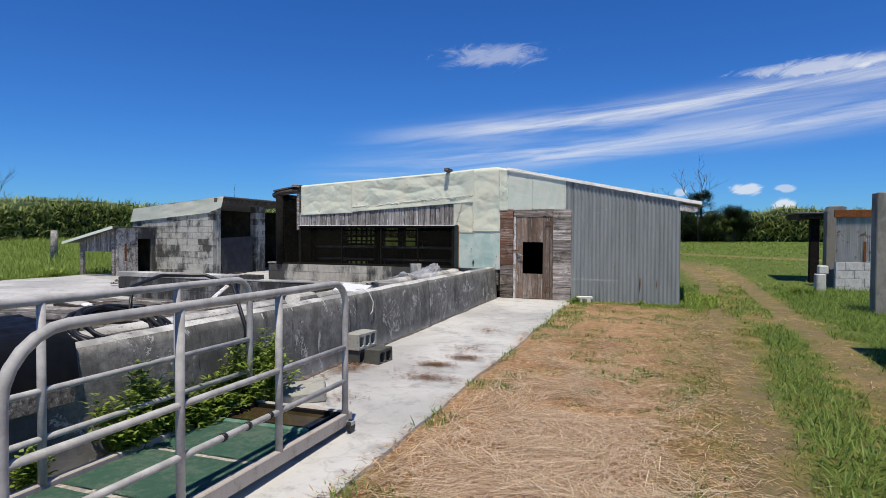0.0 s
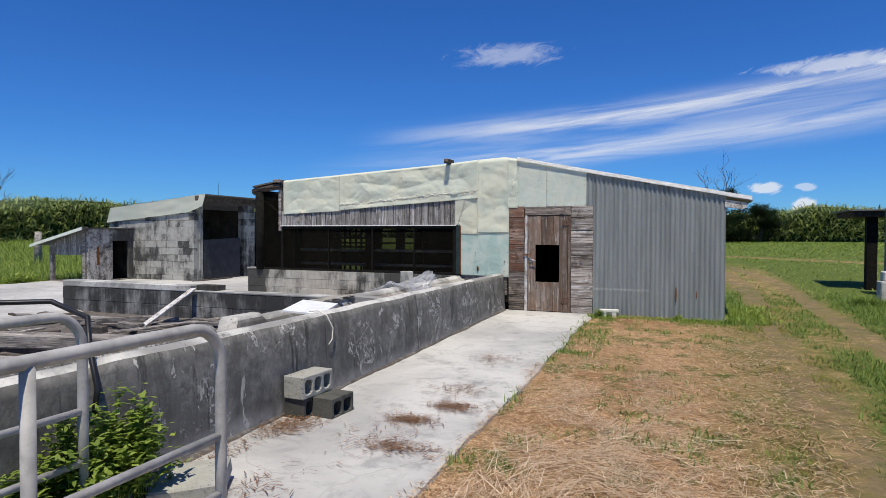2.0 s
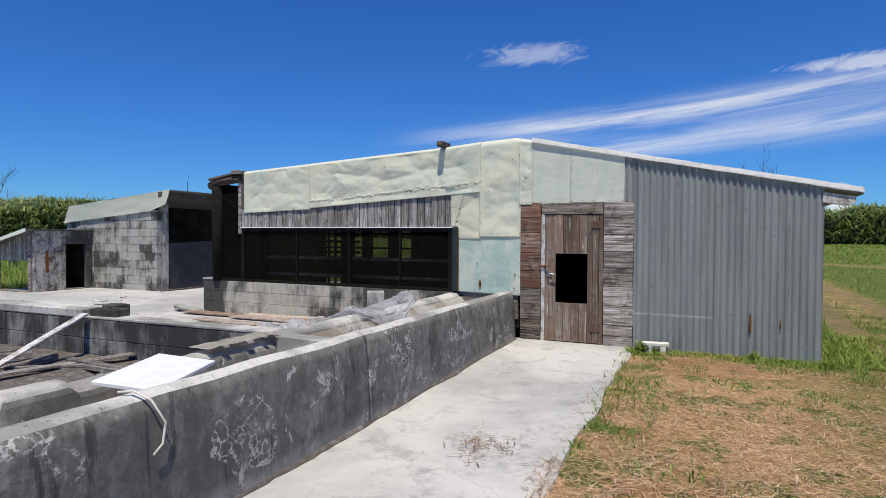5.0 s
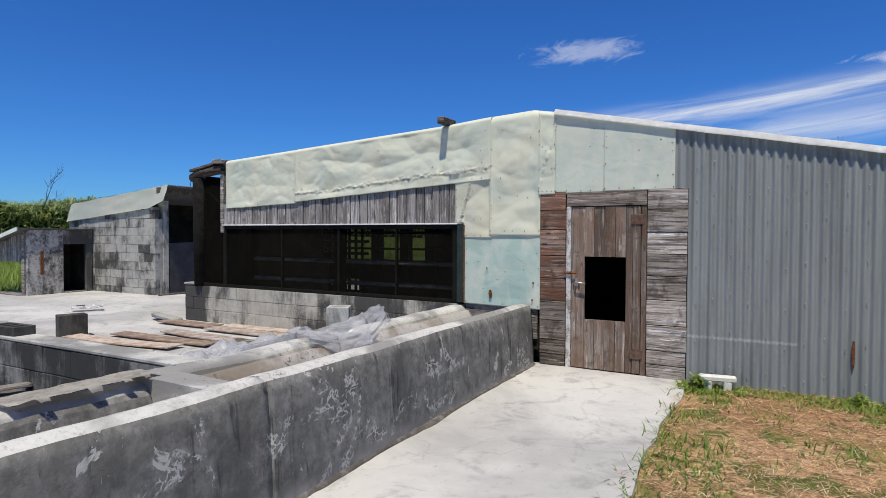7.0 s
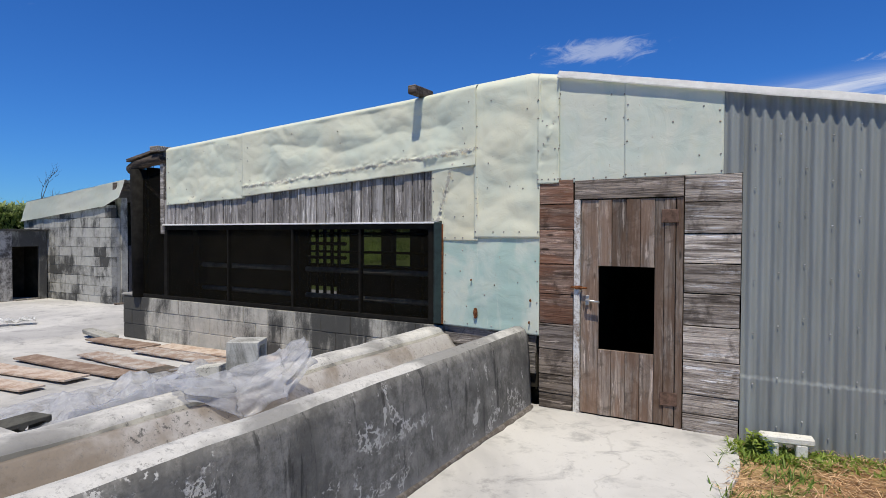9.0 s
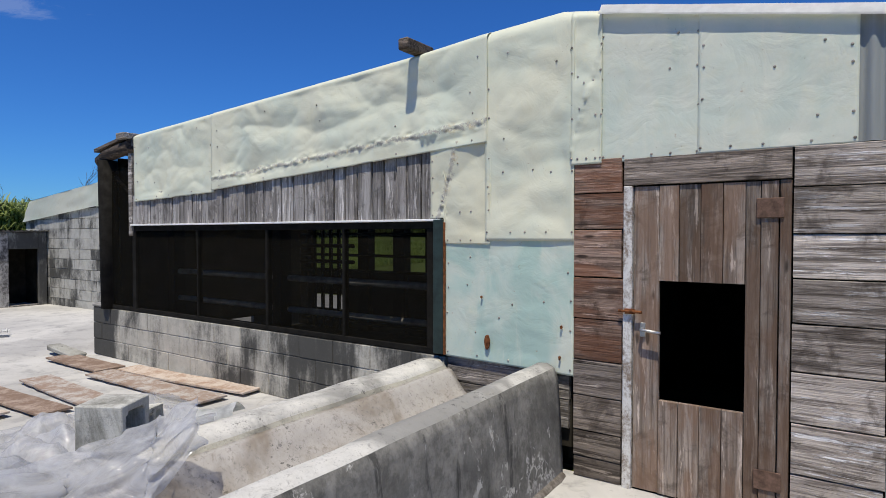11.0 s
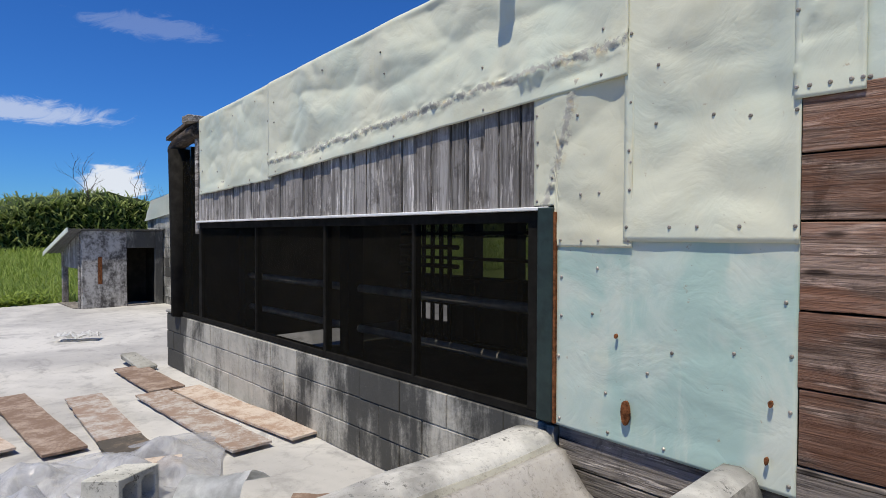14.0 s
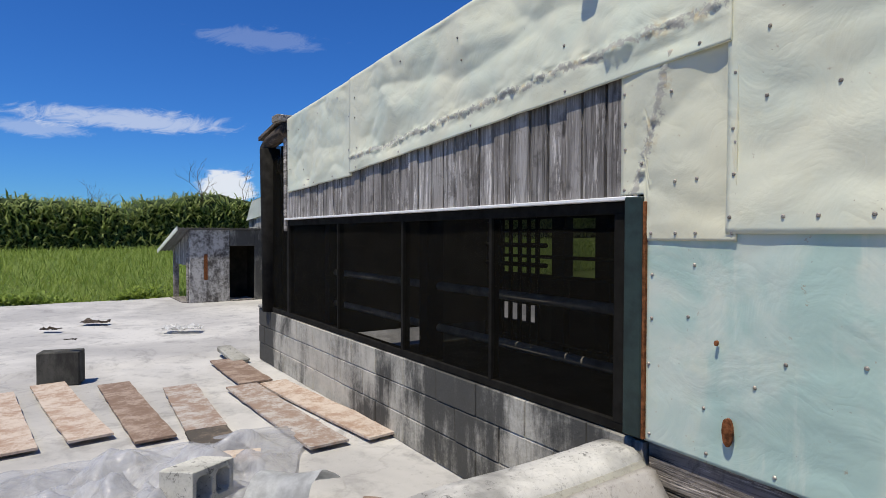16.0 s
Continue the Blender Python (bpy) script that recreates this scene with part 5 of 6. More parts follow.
def rail_side(x, ends, posts):
    a, b = ends
    top, r = 1.15, 0.16
    path = [(x, b, 0.19), (x, b, 0.6), (x, b, top - r)] + arc((x, b - r, top - r), (0, 1, 0), (0, 0, 1), r)[1:] + [(x, (a + b) / 2, top)]
    path += arc((x, a + r + 0.1, top - r - 0.1), (0, 0, 1), (0, -1, 0), r + 0.1)[0:] + [(x, a, 0.5), (x, a, 0.19)]
    part("rail_hoop", tubed(path, 0.024, 12), GALV, scale_ob, "bent galvanised pipe")
    for y in posts:
        part("rail_post", tubed([(x, y, 0.19), (x, y, top - 0.01)], 0.022, 10), GALV, scale_ob)
    for z in (0.68, 0.43):
        part("cross_rail", tubed([(x, a, z), (x, b, z)], 0.018, 10), GALV, scale_ob)


rail_side(-2.14, (1.42, 3.85), (2.25, 3.04))
rail_side(-3.0, (1.3, 3.88), (2.2, 3.13))
for x, y in ((-2.10, 3.86), (-3.02, 3.86), (-2.10, 1.1), (-3.02, 1.1)):
    bm = bmesh.new()
    bmesh.ops.create_cone(bm, cap_ends=True, segments=14, radius1=0.045, radius2=0.045, depth=0.03, matrix=Matrix.Translation((x + 0.012, y - 0.02, ramp_z(0, y) + 0.068)) @ Matrix.Rotation(radians(90), 4, "Y"))
    c = part("castor", bm, RUBBER, scale_ob, "small castor wheel")
    part("fork", boxed(x - 0.012, x + 0.036, y - 0.045, y + 0.005, ramp_z(0, y) + 0.075, 0.15, bevel=0.004), GALV, c)
for y in (2.55, 2.75, 2.95):
    part("clip", tubed([(-2.14, y - 0.012, 0.43), (-2.14, y + 0.012, 0.43)], 0.024, 10), RUBBER, scale_ob)


# ---- loose concrete blocks ----
def hollow_block(l=0.39, w=0.19, h=0.19, cells=3):
    """A hollow block lying with its cells open to +-y, long side along x: one closed shell with rounded cells."""
    bm = bmesh.new()
    wall = 0.03
    gap = (l - wall * (cells + 1)) / cells
    xs = [0.0]
    for i in range(cells):
        xs += [wall + i * (wall + gap), (i + 1) * (wall + gap)]
    xs.append(l)
    zs = [0, wall, h - wall, h]
    grid = {(s, i, k): bm.verts.new((x - l / 2, s * w / 2, z)) for s in (-1, 1) for i, x in enumerate(xs) for k, z in enumerate(zs)}
    nx = len(xs) - 1
    for i in range(nx):
        for k in range(3):
            if k == 1 and i % 2 == 1:
                for (a, b) in (((i, 1), (i + 1, 1)), ((i + 1, 1), (i + 1, 2)), ((i + 1, 2), (i, 2)), ((i, 2), (i, 1))):
                    bm.faces.new((grid[-1, *a], grid[-1, *b], grid[1, *b], grid[1, *a]))
                continue
            for s in (-1, 1):
                bm.faces.new([grid[s, *q] for q in ((i, k), (i + 1, k), (i + 1, k + 1), (i, k + 1))])
        for k in (0, 3):
            bm.faces.new((grid[-1, i, k], grid[-1, i + 1, k], grid[1, i + 1, k], grid[1, i, k]))
    for i in (0, nx):
        for k in range(3):
            bm.faces.new((grid[-1, i, k], grid[-1, i, k + 1], grid[1, i, k + 1], grid[1, i, k]))
    bmesh.ops.recalc_face_normals(bm, faces=bm.faces)
    inner = [e for e in bm.edges if abs(e.verts[0].co.y - e.verts[1].co.y) > 0.1 and wall * 0.5 < e.verts[0].co.z < h - wall * 0.5]
    bmesh.ops.bevel(bm, geom=inner, offset=0.014, segments=3, affect="EDGES")
    outer = [e for e in bm.edges if e.is_manifold and e.calc_face_angle() > 1.2]
    bmesh.ops.bevel(bm, geom=outer, offset=0.004, segments=1, affect="EDGES")
    for v in bm.verts:
        v.co += Vector((0.003, 0.003, 0.003)) * bumps(v.co, 25)
    return bm


def loose_block(m, label, cells=3, mat=None, l=0.39, h=0.175):
    ob = link("concrete_block", hollow_block(l=l, h=h, cells=cells), mat or CMU)
    ob.matrix_world = m
    return tagged(ob, label, "concrete block", "loose concrete blocks")


loose_block(pose(-3.125, 5.97, 0.237, 0, 0, 86), "pale hollow concrete block stacked on two others")
loose_block(pose(-3.14, 5.99, 0.06, 0, 0, 88), "dark hollow concrete block lying by the trough wall", mat=CMU_DARK)
loose_block(pose(-2.93, 6.03, 0.06, 0, 0, 84), "short dark hollow concrete block lying on the path", 2, CMU_DARK, 0.29)
bm = boxed(-0.2, 0.2, -0.15, 0.15, 0, 0.10, bevel=0.012)
b = link("concrete_slab", bm, CMU)
b.matrix_world = pose(-2.90, 4.47, 0.075, 9, -6, 30)
tagged(b, "grey concrete slab tilted on rubble beside the weeds", "concrete slab")
loose_block(pose(-4.27, 10.35, 0.785, 0, 0, 120), "mossy broken hollow block holding down the plastic sheet", 1, CMU_MOSS, 0.19)
loose_block(pose(-5.75, 9.75, 0.215, 0, 0, 100), "hollow block lying on the yard beside the plastic", 2, CMU_DARK)
loose_block(pose(-5.72, 11.28, 0.29, -4, 6, 128), "pale broken hollow block lying amid the plastic", 2, CMU_PALE, 0.3)
bm = bmesh.new()
sheet_grid(bm, lambda u, v: (0.36 * (u - 0.5), 0.34 * (v - 0.5), 0.11 * math.sin(math.pi * v) + 0.012 * bumps((u * 3, v * 3, 2), 2) + 0.03 * abs(u - 0.45)), 14, 14)
thick(bm, 0.006)
b = link("sheet_offcut", bm, OFFCUT)
b.matrix_world = pose(-5.48, 11.66, 0.30, 6, -8, 35)
tagged(b, "pale curved sheet offcut lying on the plastic", "scrap")
for k, (x, y, l, w, r) in enumerate(((-5.05, 11.62, 0.34, 0.13, 20), (-4.82, 11.95, 0.42, 0.11, -12), (-5.2, 12.05, 0.3, 0.12, 48), (-6.25, 11.62, 0.26, 0.2, 70))):
    b = link("plywood_scrap", plank(-l / 2, l / 2, -0.012, 0.004, -w / 2, w / 2, "x", k * 3.3, 0.02), PLY_PALE if k == 3 else PLY_BROWN)
    b.matrix_world = pose(x, y, 0.27, -90, 0, r)
    tagged(b, "split scrap of brown plywood on the plastic" if k < 3 else "tan scrap of plywood beside the boards", "scrap", "plywood scraps")
b = link("concrete_block", hollow_block(0.39, 0.08, 0.19), CMU_DARK)
b.matrix_world = pose(-7.0, 9.2, 0.713, 90, 0, 3)
tagged(b, "flat hollow block on the pen wall", "concrete block", "loose concrete blocks")
b = link("concrete_block", boxed(-0.17, 0.17, -0.095, 0.095, 0, 0.30, bevel=0.008), CMU_DARK)
b.matrix_world = pose(-9.18, 10.88, 0.2, 0, 0, 72)
tagged(b, "upright dark concrete block standing alone on the yard", "concrete block", "loose concrete blocks")
bm = boxed(-0.16, 0.16, -0.05, 0.05, 0.09, 0.14, bevel=0.01)
box(bm, -0.12, -0.05, -0.05, 0.05, 0.0, 0.095, 0.008)
box(bm, 0.05, 0.12, -0.05, 0.05, 0.0, 0.095, 0.008)
b = link("footing_block", bm, CMU_PALE)
b.matrix_world = pose(-1.40, 12.36, 0.135, 0, 0, 8)
tagged(b, "small pale concrete block at the foot of the shed wall", "block")


# ---- boards drying on the yard ----
def yard_board(x0, y0, x1, y1, w, mat, sag, seed, lift=0.0):
    d = Vector((x1 - x0, y1 - y0, 0))
    l = d.length
    bm = bmesh.new()
    rows = []
    for i in range(13):
        u = i / 12
        z = 0.004 + 0.45 * sag * (2 * u - 1) ** 2 + 0.006 * bumps((u * 2, seed, 0), 1.5) + lift * u
        r = []
        for v in (-1, 1):
            e = 0.01 * bumps((u * 5, v, seed), 2)
            r.append((l * (u - 0.5), v * w / 2 + e, z))
        rows.append([bm.verts.new((a, b, c + h)) for a, b, c in r for h in (0, 0.016)])
    for p, q in zip(rows, rows[1:]):
        for i, j in ((0, 1), (1, 3), (3, 2), (2, 0)):
            bm.faces.new((p[i], p[j], q[j], q[i]))
    bm.faces.new([rows[0][i] for i in (0, 1, 3, 2)])
    bm.faces.new([rows[-1][i] for i in (0, 2, 3, 1)])
    bmesh.ops.recalc_face_normals(bm, faces=bm.faces)
    ob = link("wooden_board", bm, mat)
    ob.matrix_world = Matrix.Translation(((x0 + x1) / 2, (y0 + y1) / 2, 0.215 if x0 > -9.4 else 0.24)) @ Matrix.Rotation(math.atan2(d.y, d.x), 4, "Z")
    return ob


for args, lab in (((-9.0, 10.77, -7.2, 10.96, 0.26, PLY_PALE, 0.03, 1), "pale weathered plywood strip lying on the yard"),
                  ((-8.75, 11.255, -6.96, 11.305, 0.25, PLY_BROWN, 0.012, 2), "brown weathered board lying on the yard"),
                  ((-8.33, 11.72, -7.0, 11.63, 0.27, PLY_MID, 0.02, 3), "warped peeling board lying on the yard"),
                  ((-6.98, 11.62, -6.3, 11.61, 0.27, PLY_DARK, 0.02, 4), "short blackened board end on the yard"),
                  ((-8.03, 12.17, -6.22, 12.19, 0.27, PLY_MID, 0.02, 5), "split brown and grey board on the yard"),
                  ((-9.25, 12.35, -8.10, 12.32, 0.30, PLY_BROWN, 0.015, 6), "curled brown board by the block wall"),
                  ((-8.0, 12.44, -6.18, 12.57, 0.25, PLY_PALE, 0.025, 7), "long pale board along the block wall"),
                  ((-8.87, 10.42, -7.17, 10.56, 0.22, PLY_PALE, 0.02, 8), "pale curved plywood strip on the yard"),
                  ((-8.8, 10.0, -7.1, 10.15, 0.25, PLY_BROWN, 0.02, 9), "brown plywood strip on the yard")):
    tagged(yard_board(*args), lab, "board", "boards on the yard")


# ---- crumpled plastic sheet ----
def plastic(name, fn, nu, nv, label):
    bm = bmesh.new()
    sheet_grid(bm, fn, nu, nv)
    tagged(link(name, bm, PLASTIC), label, "plastic sheet")


def heap(u, v):
    x = -4.30 - 2.5 * u
    y = 9.35 + (1.5 + 1.0 * u) * v + 0.5 * u
    base = 0.76 if x > -4.36 else 0.22
    if -4.62 < x <= -4.36:
        base = 0.76 - (-4.36 - x) / 0.26 * 0.5
    fold = abs(bumps((x, y, 0), 2.4, 4)) * (0.13 if x > -4.7 else 0.27) + (0.5 - abs(bumps((x, y, 2), 4.5, 9))) * 0.12 - abs(bumps((x, y, 4), 9.0, 3)) * 0.07
    ridge = noise.voronoi(Vector((x * 3.4 + 0.5 * bumps((x, y, 1), 2), y * 2.6, 2.0)))[0]
    fold += 0.16 * (ridge[1] - ridge[0]) * (0.4 if x > -4.7 else 1.0) - 0.05
    k = min(1.0, 5 * min(v, 1 - v)) * min(1.0, 4 * (1.02 - u))
    return (x + 0.05 * bumps((x, y, 5), 3), y + 0.05 * bumps((x, y, 8), 3), base + 0.01 + fold * k)


plastic("plastic_sheet", heap, 110, 110, "crumpled clear plastic sheet over the trough wall")


def along(pts, u):
    k = min(len(pts) - 2, int(u * (len(pts) - 1)))
    f = u * (len(pts) - 1) - k
    f = f * f * (3 - 2 * f)
    return Vector(pts[k]).lerp(Vector(pts[k + 1]), f)


def curl(u, v):
    low = along([(-4.10, 9.80, 0.765), (-3.97, 10.05, 0.60), (-3.86, 10.25, 0.68), (-3.80, 10.43, 0.86)], u)
    high = along([(-4.34, 9.85, 0.80), (-4.25, 10.2, 0.81), (-4.08, 10.43, 0.90), (-3.97, 10.52, 0.985)], u)
    p = low.lerp(high, v)
    bulge = math.sin(math.pi * v)
    return p + Vector((0.05, -0.05, 0.02)) * bulge + Vector((bumps((u * 5, v * 4, 3), 2), bumps((u * 5, v * 4, 6), 2), bumps((u * 6, v * 5, 9), 1.6))) * 0.03


plastic("plastic_sheet", curl, 34, 26, "clear plastic edge curling above the trough")


# ---- bits on the troughs ----
b = link("white_board", boxed(-0.19, 0.19, -0.3, 0.3, 0, 0.025, bevel=0.004), WHITE)
b.matrix_world = pose(-3.74, 6.93, 0.79, 3, 5, 16)
tagged(b, "white foam board lying across the trough", "board")
scrap = thing("sheet_scrap", "broken pale corrugated sheet on the trough wall, torn ends drooping", "scrap")
bm = bmesh.new()
sheet_grid(bm, lambda u, v: (-4.12 - 0.2 * u, 7.7 + 0.8 * v, 0.768 + 0.004 * abs(math.sin(9.4 * v)) + 0.006 * bumps((u * 3, v * 6, 1), 2)), 6, 40)
thick(bm, 0.008)
part("sheet", bm, SCRAP, scrap)
for k, (y, w, h) in enumerate(((7.80, 0.07, 0.025), (8.05, 0.09, 0.035), (8.24, 0.06, 0.02), (8.36, 0.05, 0.02))):
    bm = bmesh.new()
    sheet_grid(bm, lambda u, v: (-4.13 + 0.04 * math.sin(1.4 * u), y + w * v * (1 - 0.35 * u) + 0.03 * u, 0.782 - h * u * u + 0.004 * math.sin(3.1 * v)), 8, 8)
    thick(bm, 0.008)
    part("torn_flap", bm, SCRAP, scrap)
# No hole is cut: a black plug paints the shade inside the drain.
part_hole = tubed([(-3.30, 4.48, 0.37), (-3.255, 4.48, 0.37)], 0.045, 12)
tagged(link("drain_hole", part_hole, BLACK), "drain hole in the trough wall, a black plug for its shaded hollow", "drain")


def cable_thing(name, path, r, label, mat, cat):
    tagged(link(name, tubed(path, r, 8), mat), label, cat)


cable_thing("tie_cable", [(-3.44, 6.44, 0.835), (-3.36, 6.46, 0.845), (-3.29, 6.5, 0.80), (-3.262, 6.56, 0.68), (-3.258, 6.54, 0.58), (-3.262, 6.49, 0.54)], 0.006, "thin grey cable looped over the trough rim", STEELDARK, "cable")
coil = []
for i in range(220):
    a = 2 * math.pi * i / 26
    rr = 0.30 + 0.05 * math.sin(a * 0.37) + 0.03 * math.sin(i * 0.9)
    coil.append((-3.76 + 0.8 * rr * math.cos(a), 3.36 + rr * math.sin(a) * 1.1, 0.80 - 0.085 * math.cos(a) + 0.035 * math.sin(i * 0.23) + 0.03 * math.sin(i * 0.071)))
coil += [(-3.7, 3.4, 0.92), (-3.9, 3.6, 1.08), (-4.0, 4.0, 1.14), (-3.8, 4.3, 1.13), (-3.5, 4.3, 1.05), (-3.36, 4.2, 0.9), (-3.25, 4.16, 0.7), (-3.25, 4.14, 0.56)]
cable_thing("hose", coil, 0.016, "coiled black rubber hose on the trough", RUBBER, "hose")
bm = bmesh.new()
sheet_grid(bm, lambda u, v: ((-3.9 + 0.55 * v if v < 0.9 else -3.30 + 0.5 * (v - 0.9)), 0.4 + 2.22 * u + 0.1 * (1 - v), (0.97 - 0.06 * v if v < 0.9 else 0.86 - 2.6 * (v - 0.9)) + 0.015 * bumps((u * 4, v * 3, 0), 2)), 30, 20)
thick(bm, 0.012)
tagged(link("rubber_mat", bm, RUBBER), "black rubber mat draped over the trough rim", "mat")
tagged(link("wooden_rail", boxed(-3.265, -3.235, 0.4, 2.58, 0.5, 0.6, bevel=0.005), TIMBER), "beige timber strip on the trough face", "timber")

# ---- litter in the pen ----
bm = bmesh.new()
sheet_grid(bm, lambda u, v: (-9.9 + 5.5 * u, 3.2 + 5.78 * v, 0.235 + 0.05 * abs(bumps((u * 9, v * 9, 2), 1.0)) * min(1.0, 8 * min(u, 1 - u, v)) - 0.06 * (1 - min(1.0, 12 * min(u, v)))), 60, 60)
tagged(link("rotten_litter", bm, LITTERBED), "dark rotten wood litter covering the pen floor", "litter", kind="stuff")
rng = random.Random(17)
cable_like = link("leaning_plank", boxed(-0.045, 0.045, -0.012, 0.012, 0, 1.40, bevel=0.004), PEELED)
a, b = Vector((-6.95, 7.66, 0.24)), Vector((-7.2, 8.96, 0.70))
cable_like.matrix_world = Matrix.Translation(a) @ (b - a).to_track_quat("Z", "Y").to_matrix().to_4x4()
tagged(cable_like, "pale perforated plank leaning on the pen wall", "plank")
for i in range(60):
    x, y = rng.uniform(-9.6, -4.9), rng.uniform(4.2, 8.6)
    l, w, h = rng.uniform(0.3, 1.8), rng.uniform(0.03, 0.15), rng.uniform(0.02, 0.09)
    ob = link("old_timber", boxed(-l / 2, l / 2, -w / 2, w / 2, 0, h, bevel=0.006), rng.choice((TIMBER, PLY_DARK, TIMBER, LOG)))
    ob.matrix_world = pose(x, y, 0.2 + 0.012 * (i % 9), rng.uniform(-6, 6), rng.uniform(-3, 3), rng.choice((0, 12, 170, 80)) + rng.uniform(-18, 18))
    tagged(ob, "rotting grey timber lying in the pen", "timber", "old timbers")
ob = link("old_timber", boxed(-1.6, 1.6, -0.1, 0.1, 0, 0.16, bevel=0.02), TIMBER)
ob.matrix_world = pose(-6.9, 6.2, 0.3, 0, 2, 24)
tagged(ob, "thick old beam lying in the pen", "timber", "old timbers")
for i in range(26):
    x, y = rng.uniform(-9.8, -4.8), rng.uniform(4.0, 8.8)
    bm = bmesh.new()
    bmesh.ops.create_icosphere(bm, subdivisions=1, radius=rng.uniform(0.04, 0.12))
    for v in bm.verts:
        v.co = Vector((v.co.x * 1.3, v.co.y, v.co.z * 0.5)) * (1 + 0.5 * bumps(v.co, 9, i))
    ob = link("rubble", bm, rng.choice((TOP_CONC, CMU, WHITE)))
    ob.matrix_world = pose(x, y, 0.25, 0, 0, rng.uniform(0, 360))
    tagged(ob, "broken concrete lump among the timbers", "rubble", "rubble lumps")
# scraps on the open yard
for x, y, s, mat, nm, lab in ((-11.3, 12.35, 0.24, WHITE, "paper_scrap", "crumpled white scrap on the yard"),
                              (-12.7, 11.45, 0.18, LOG, "twig_litter", "dry leaf and twig litter"), (-12.3, 10.9, 0.12, LOG, "twig_litter", "dry leaf and twig litter"), (-9.1, 10.95, 0.05, LOG, "twig_litter", "dark lump on the upright block")):
    bm = bmesh.new()
    sheet_grid(bm, lambda u, v: (s * (2 * u - 1), s * 0.5 * (2 * v - 1), 0.03 + s * 0.5 * abs(bumps((u * 3, v * 3, x), 1.8))), 10, 6)
    thick(bm, 0.015)
    ob = link(nm, bm, mat)
    ob.matrix_world = pose(x, y, 0.25 if s > 0.06 else 0.575, 0, 0, 60)
    tagged(ob, lab, "litter")


b = link("concrete_chunk", boxed(-0.26, 0.26, -0.09, 0.09, 0, 0.075, bevel=0.014), CMU)
for v in b.data.vertices:
    v.co += Vector((0.02, 0.02, 0.012)) * bumps(v.co, 6, 2) - Vector((0, 0, 0.03)) * (v.co.x > 0) * (v.co.z > 0.04)
b.matrix_world = pose(-9.38, 12.47, 0.225, 0, 5, 4)
tagged(b, "broken grey concrete slab chunk by the wall end", "concrete chunk")


# ---- plants ----
def blades(name, base, length, width, up, bend, mat, parent=None, seed=1, facing=None):
    """Many grass blades in one mesh: base points, and arrays of length, width, upward share (1 upright, 0 lying) and bend."""
    g = np.random.default_rng(int(seed))
    n = len(base)
    ang = g.uniform(0, 2 * np.pi, n) if facing is None else facing + g.normal(0, 0.5, n)
    out = np.stack([np.cos(ang), np.sin(ang), np.zeros(n)], 1)
    side = np.stack([-np.sin(ang), np.cos(ang), np.zeros(n)], 1)
    lean = np.sqrt(np.clip(1 - up ** 2, 0, 1))
    d = out * lean[:, None] + np.array([0, 0, 1.0]) * up[:, None]
    mid = base + d * (length * 0.55)[:, None]
    d2 = d + out * bend[:, None] - np.array([0, 0, 1.0]) * (bend * 0.8)[:, None]
    d2 /= np.linalg.norm(d2, axis=1)[:, None]
    tip = mid + d2 * (length * 0.45)[:, None]
    w = side * (width / 2)[:, None]
    v = np.empty((n, 5, 3))
    v[:, 0], v[:, 1], v[:, 2], v[:, 3], v[:, 4] = base - w, base + w, mid + w * 0.8, mid - w * 0.8, tip
    i = np.arange(n) * 5
    me = bpy.data.meshes.new(name)
    me.vertices.add(n * 5)
    me.vertices.foreach_set("co", v.reshape(-1).astype(np.float32))
    idx = np.stack([i, i + 1, i + 2, i + 3, i + 3, i + 2, i + 4], 1).reshape(-1)
    me.loops.add(n * 7)
    me.loops.foreach_set("vertex_index", idx.astype(np.int32))
    me.polygons.add(n * 2)
    starts = np.stack([np.arange(n) * 7, np.arange(n) * 7 + 4], 1).reshape(-1)
    me.polygons.foreach_set("loop_start", starts.astype(np.int32))
    me.update()
    me.validate()
    me.materials.append(mat)
    ob = new(name, me)
    if parent is not None:
        ob.parent = parent
    return ob


def noise_at(x, y, s, seed=0.0):
    return np.array([noise.noise(Vector((a * s + seed, b * s - seed, seed))) for a, b in zip(x, y)])


def heights(x, y):
    return np.array([ramp_z(a, b) for a, b in zip(x, y)])


G = np.random.default_rng(7)


def scatter(n, x0, x1, y0, y1, near=None):
    return G.uniform(x0, x1, n), G.uniform(y0, y1, n)


def lawn_green(x, y):
    """Where the mown strip is green rather than dry."""
    k = 1.1 * noise_at(x, y, 0.9, 3.3) + 1.1 * noise_at(x, y, 2.7, 8.1) + 0.40 * np.clip(x, 0, 1.0) - 0.12
    k += np.clip((x - 2.3) * 1.2, 0, 1.2) + 1.15 * np.exp(-((x - 0.75 - 0.095 * y) / 0.27) ** 2) * (y < 9.8) + np.clip((y - 12.6) * 0.8, 0, 1.4) * (np.abs(x - 1.0 - 0.05 * y) > 0.85)
    k += 0.5 * np.exp(-((y - 12.2) / 0.35) ** 2) + 0.35 * np.exp(-((x + 1.75) / 0.18) ** 2)
    return k


# dry straw lying on the mown strip
x, y = scatter(120000, -1.85, 2.6, 0.5, 13.0)
k = lawn_green(x, y)
near = G.uniform(0, 1, len(x)) < np.clip(1.4 - y * 0.055, 0.5, 1)
keep = (k < 0.42) & near & (G.uniform(0, 1, len(x)) < np.clip(1.1 - 1.0 * np.maximum(x, 0), 0.08, 1)) & (x > -1.72 + 0.08 * noise_at(y, y, 1.3, 1.0) - 0.1 * G.uniform(0, 1, len(x)) ** 4)
x, y = x[keep], y[keep]
n = len(x)
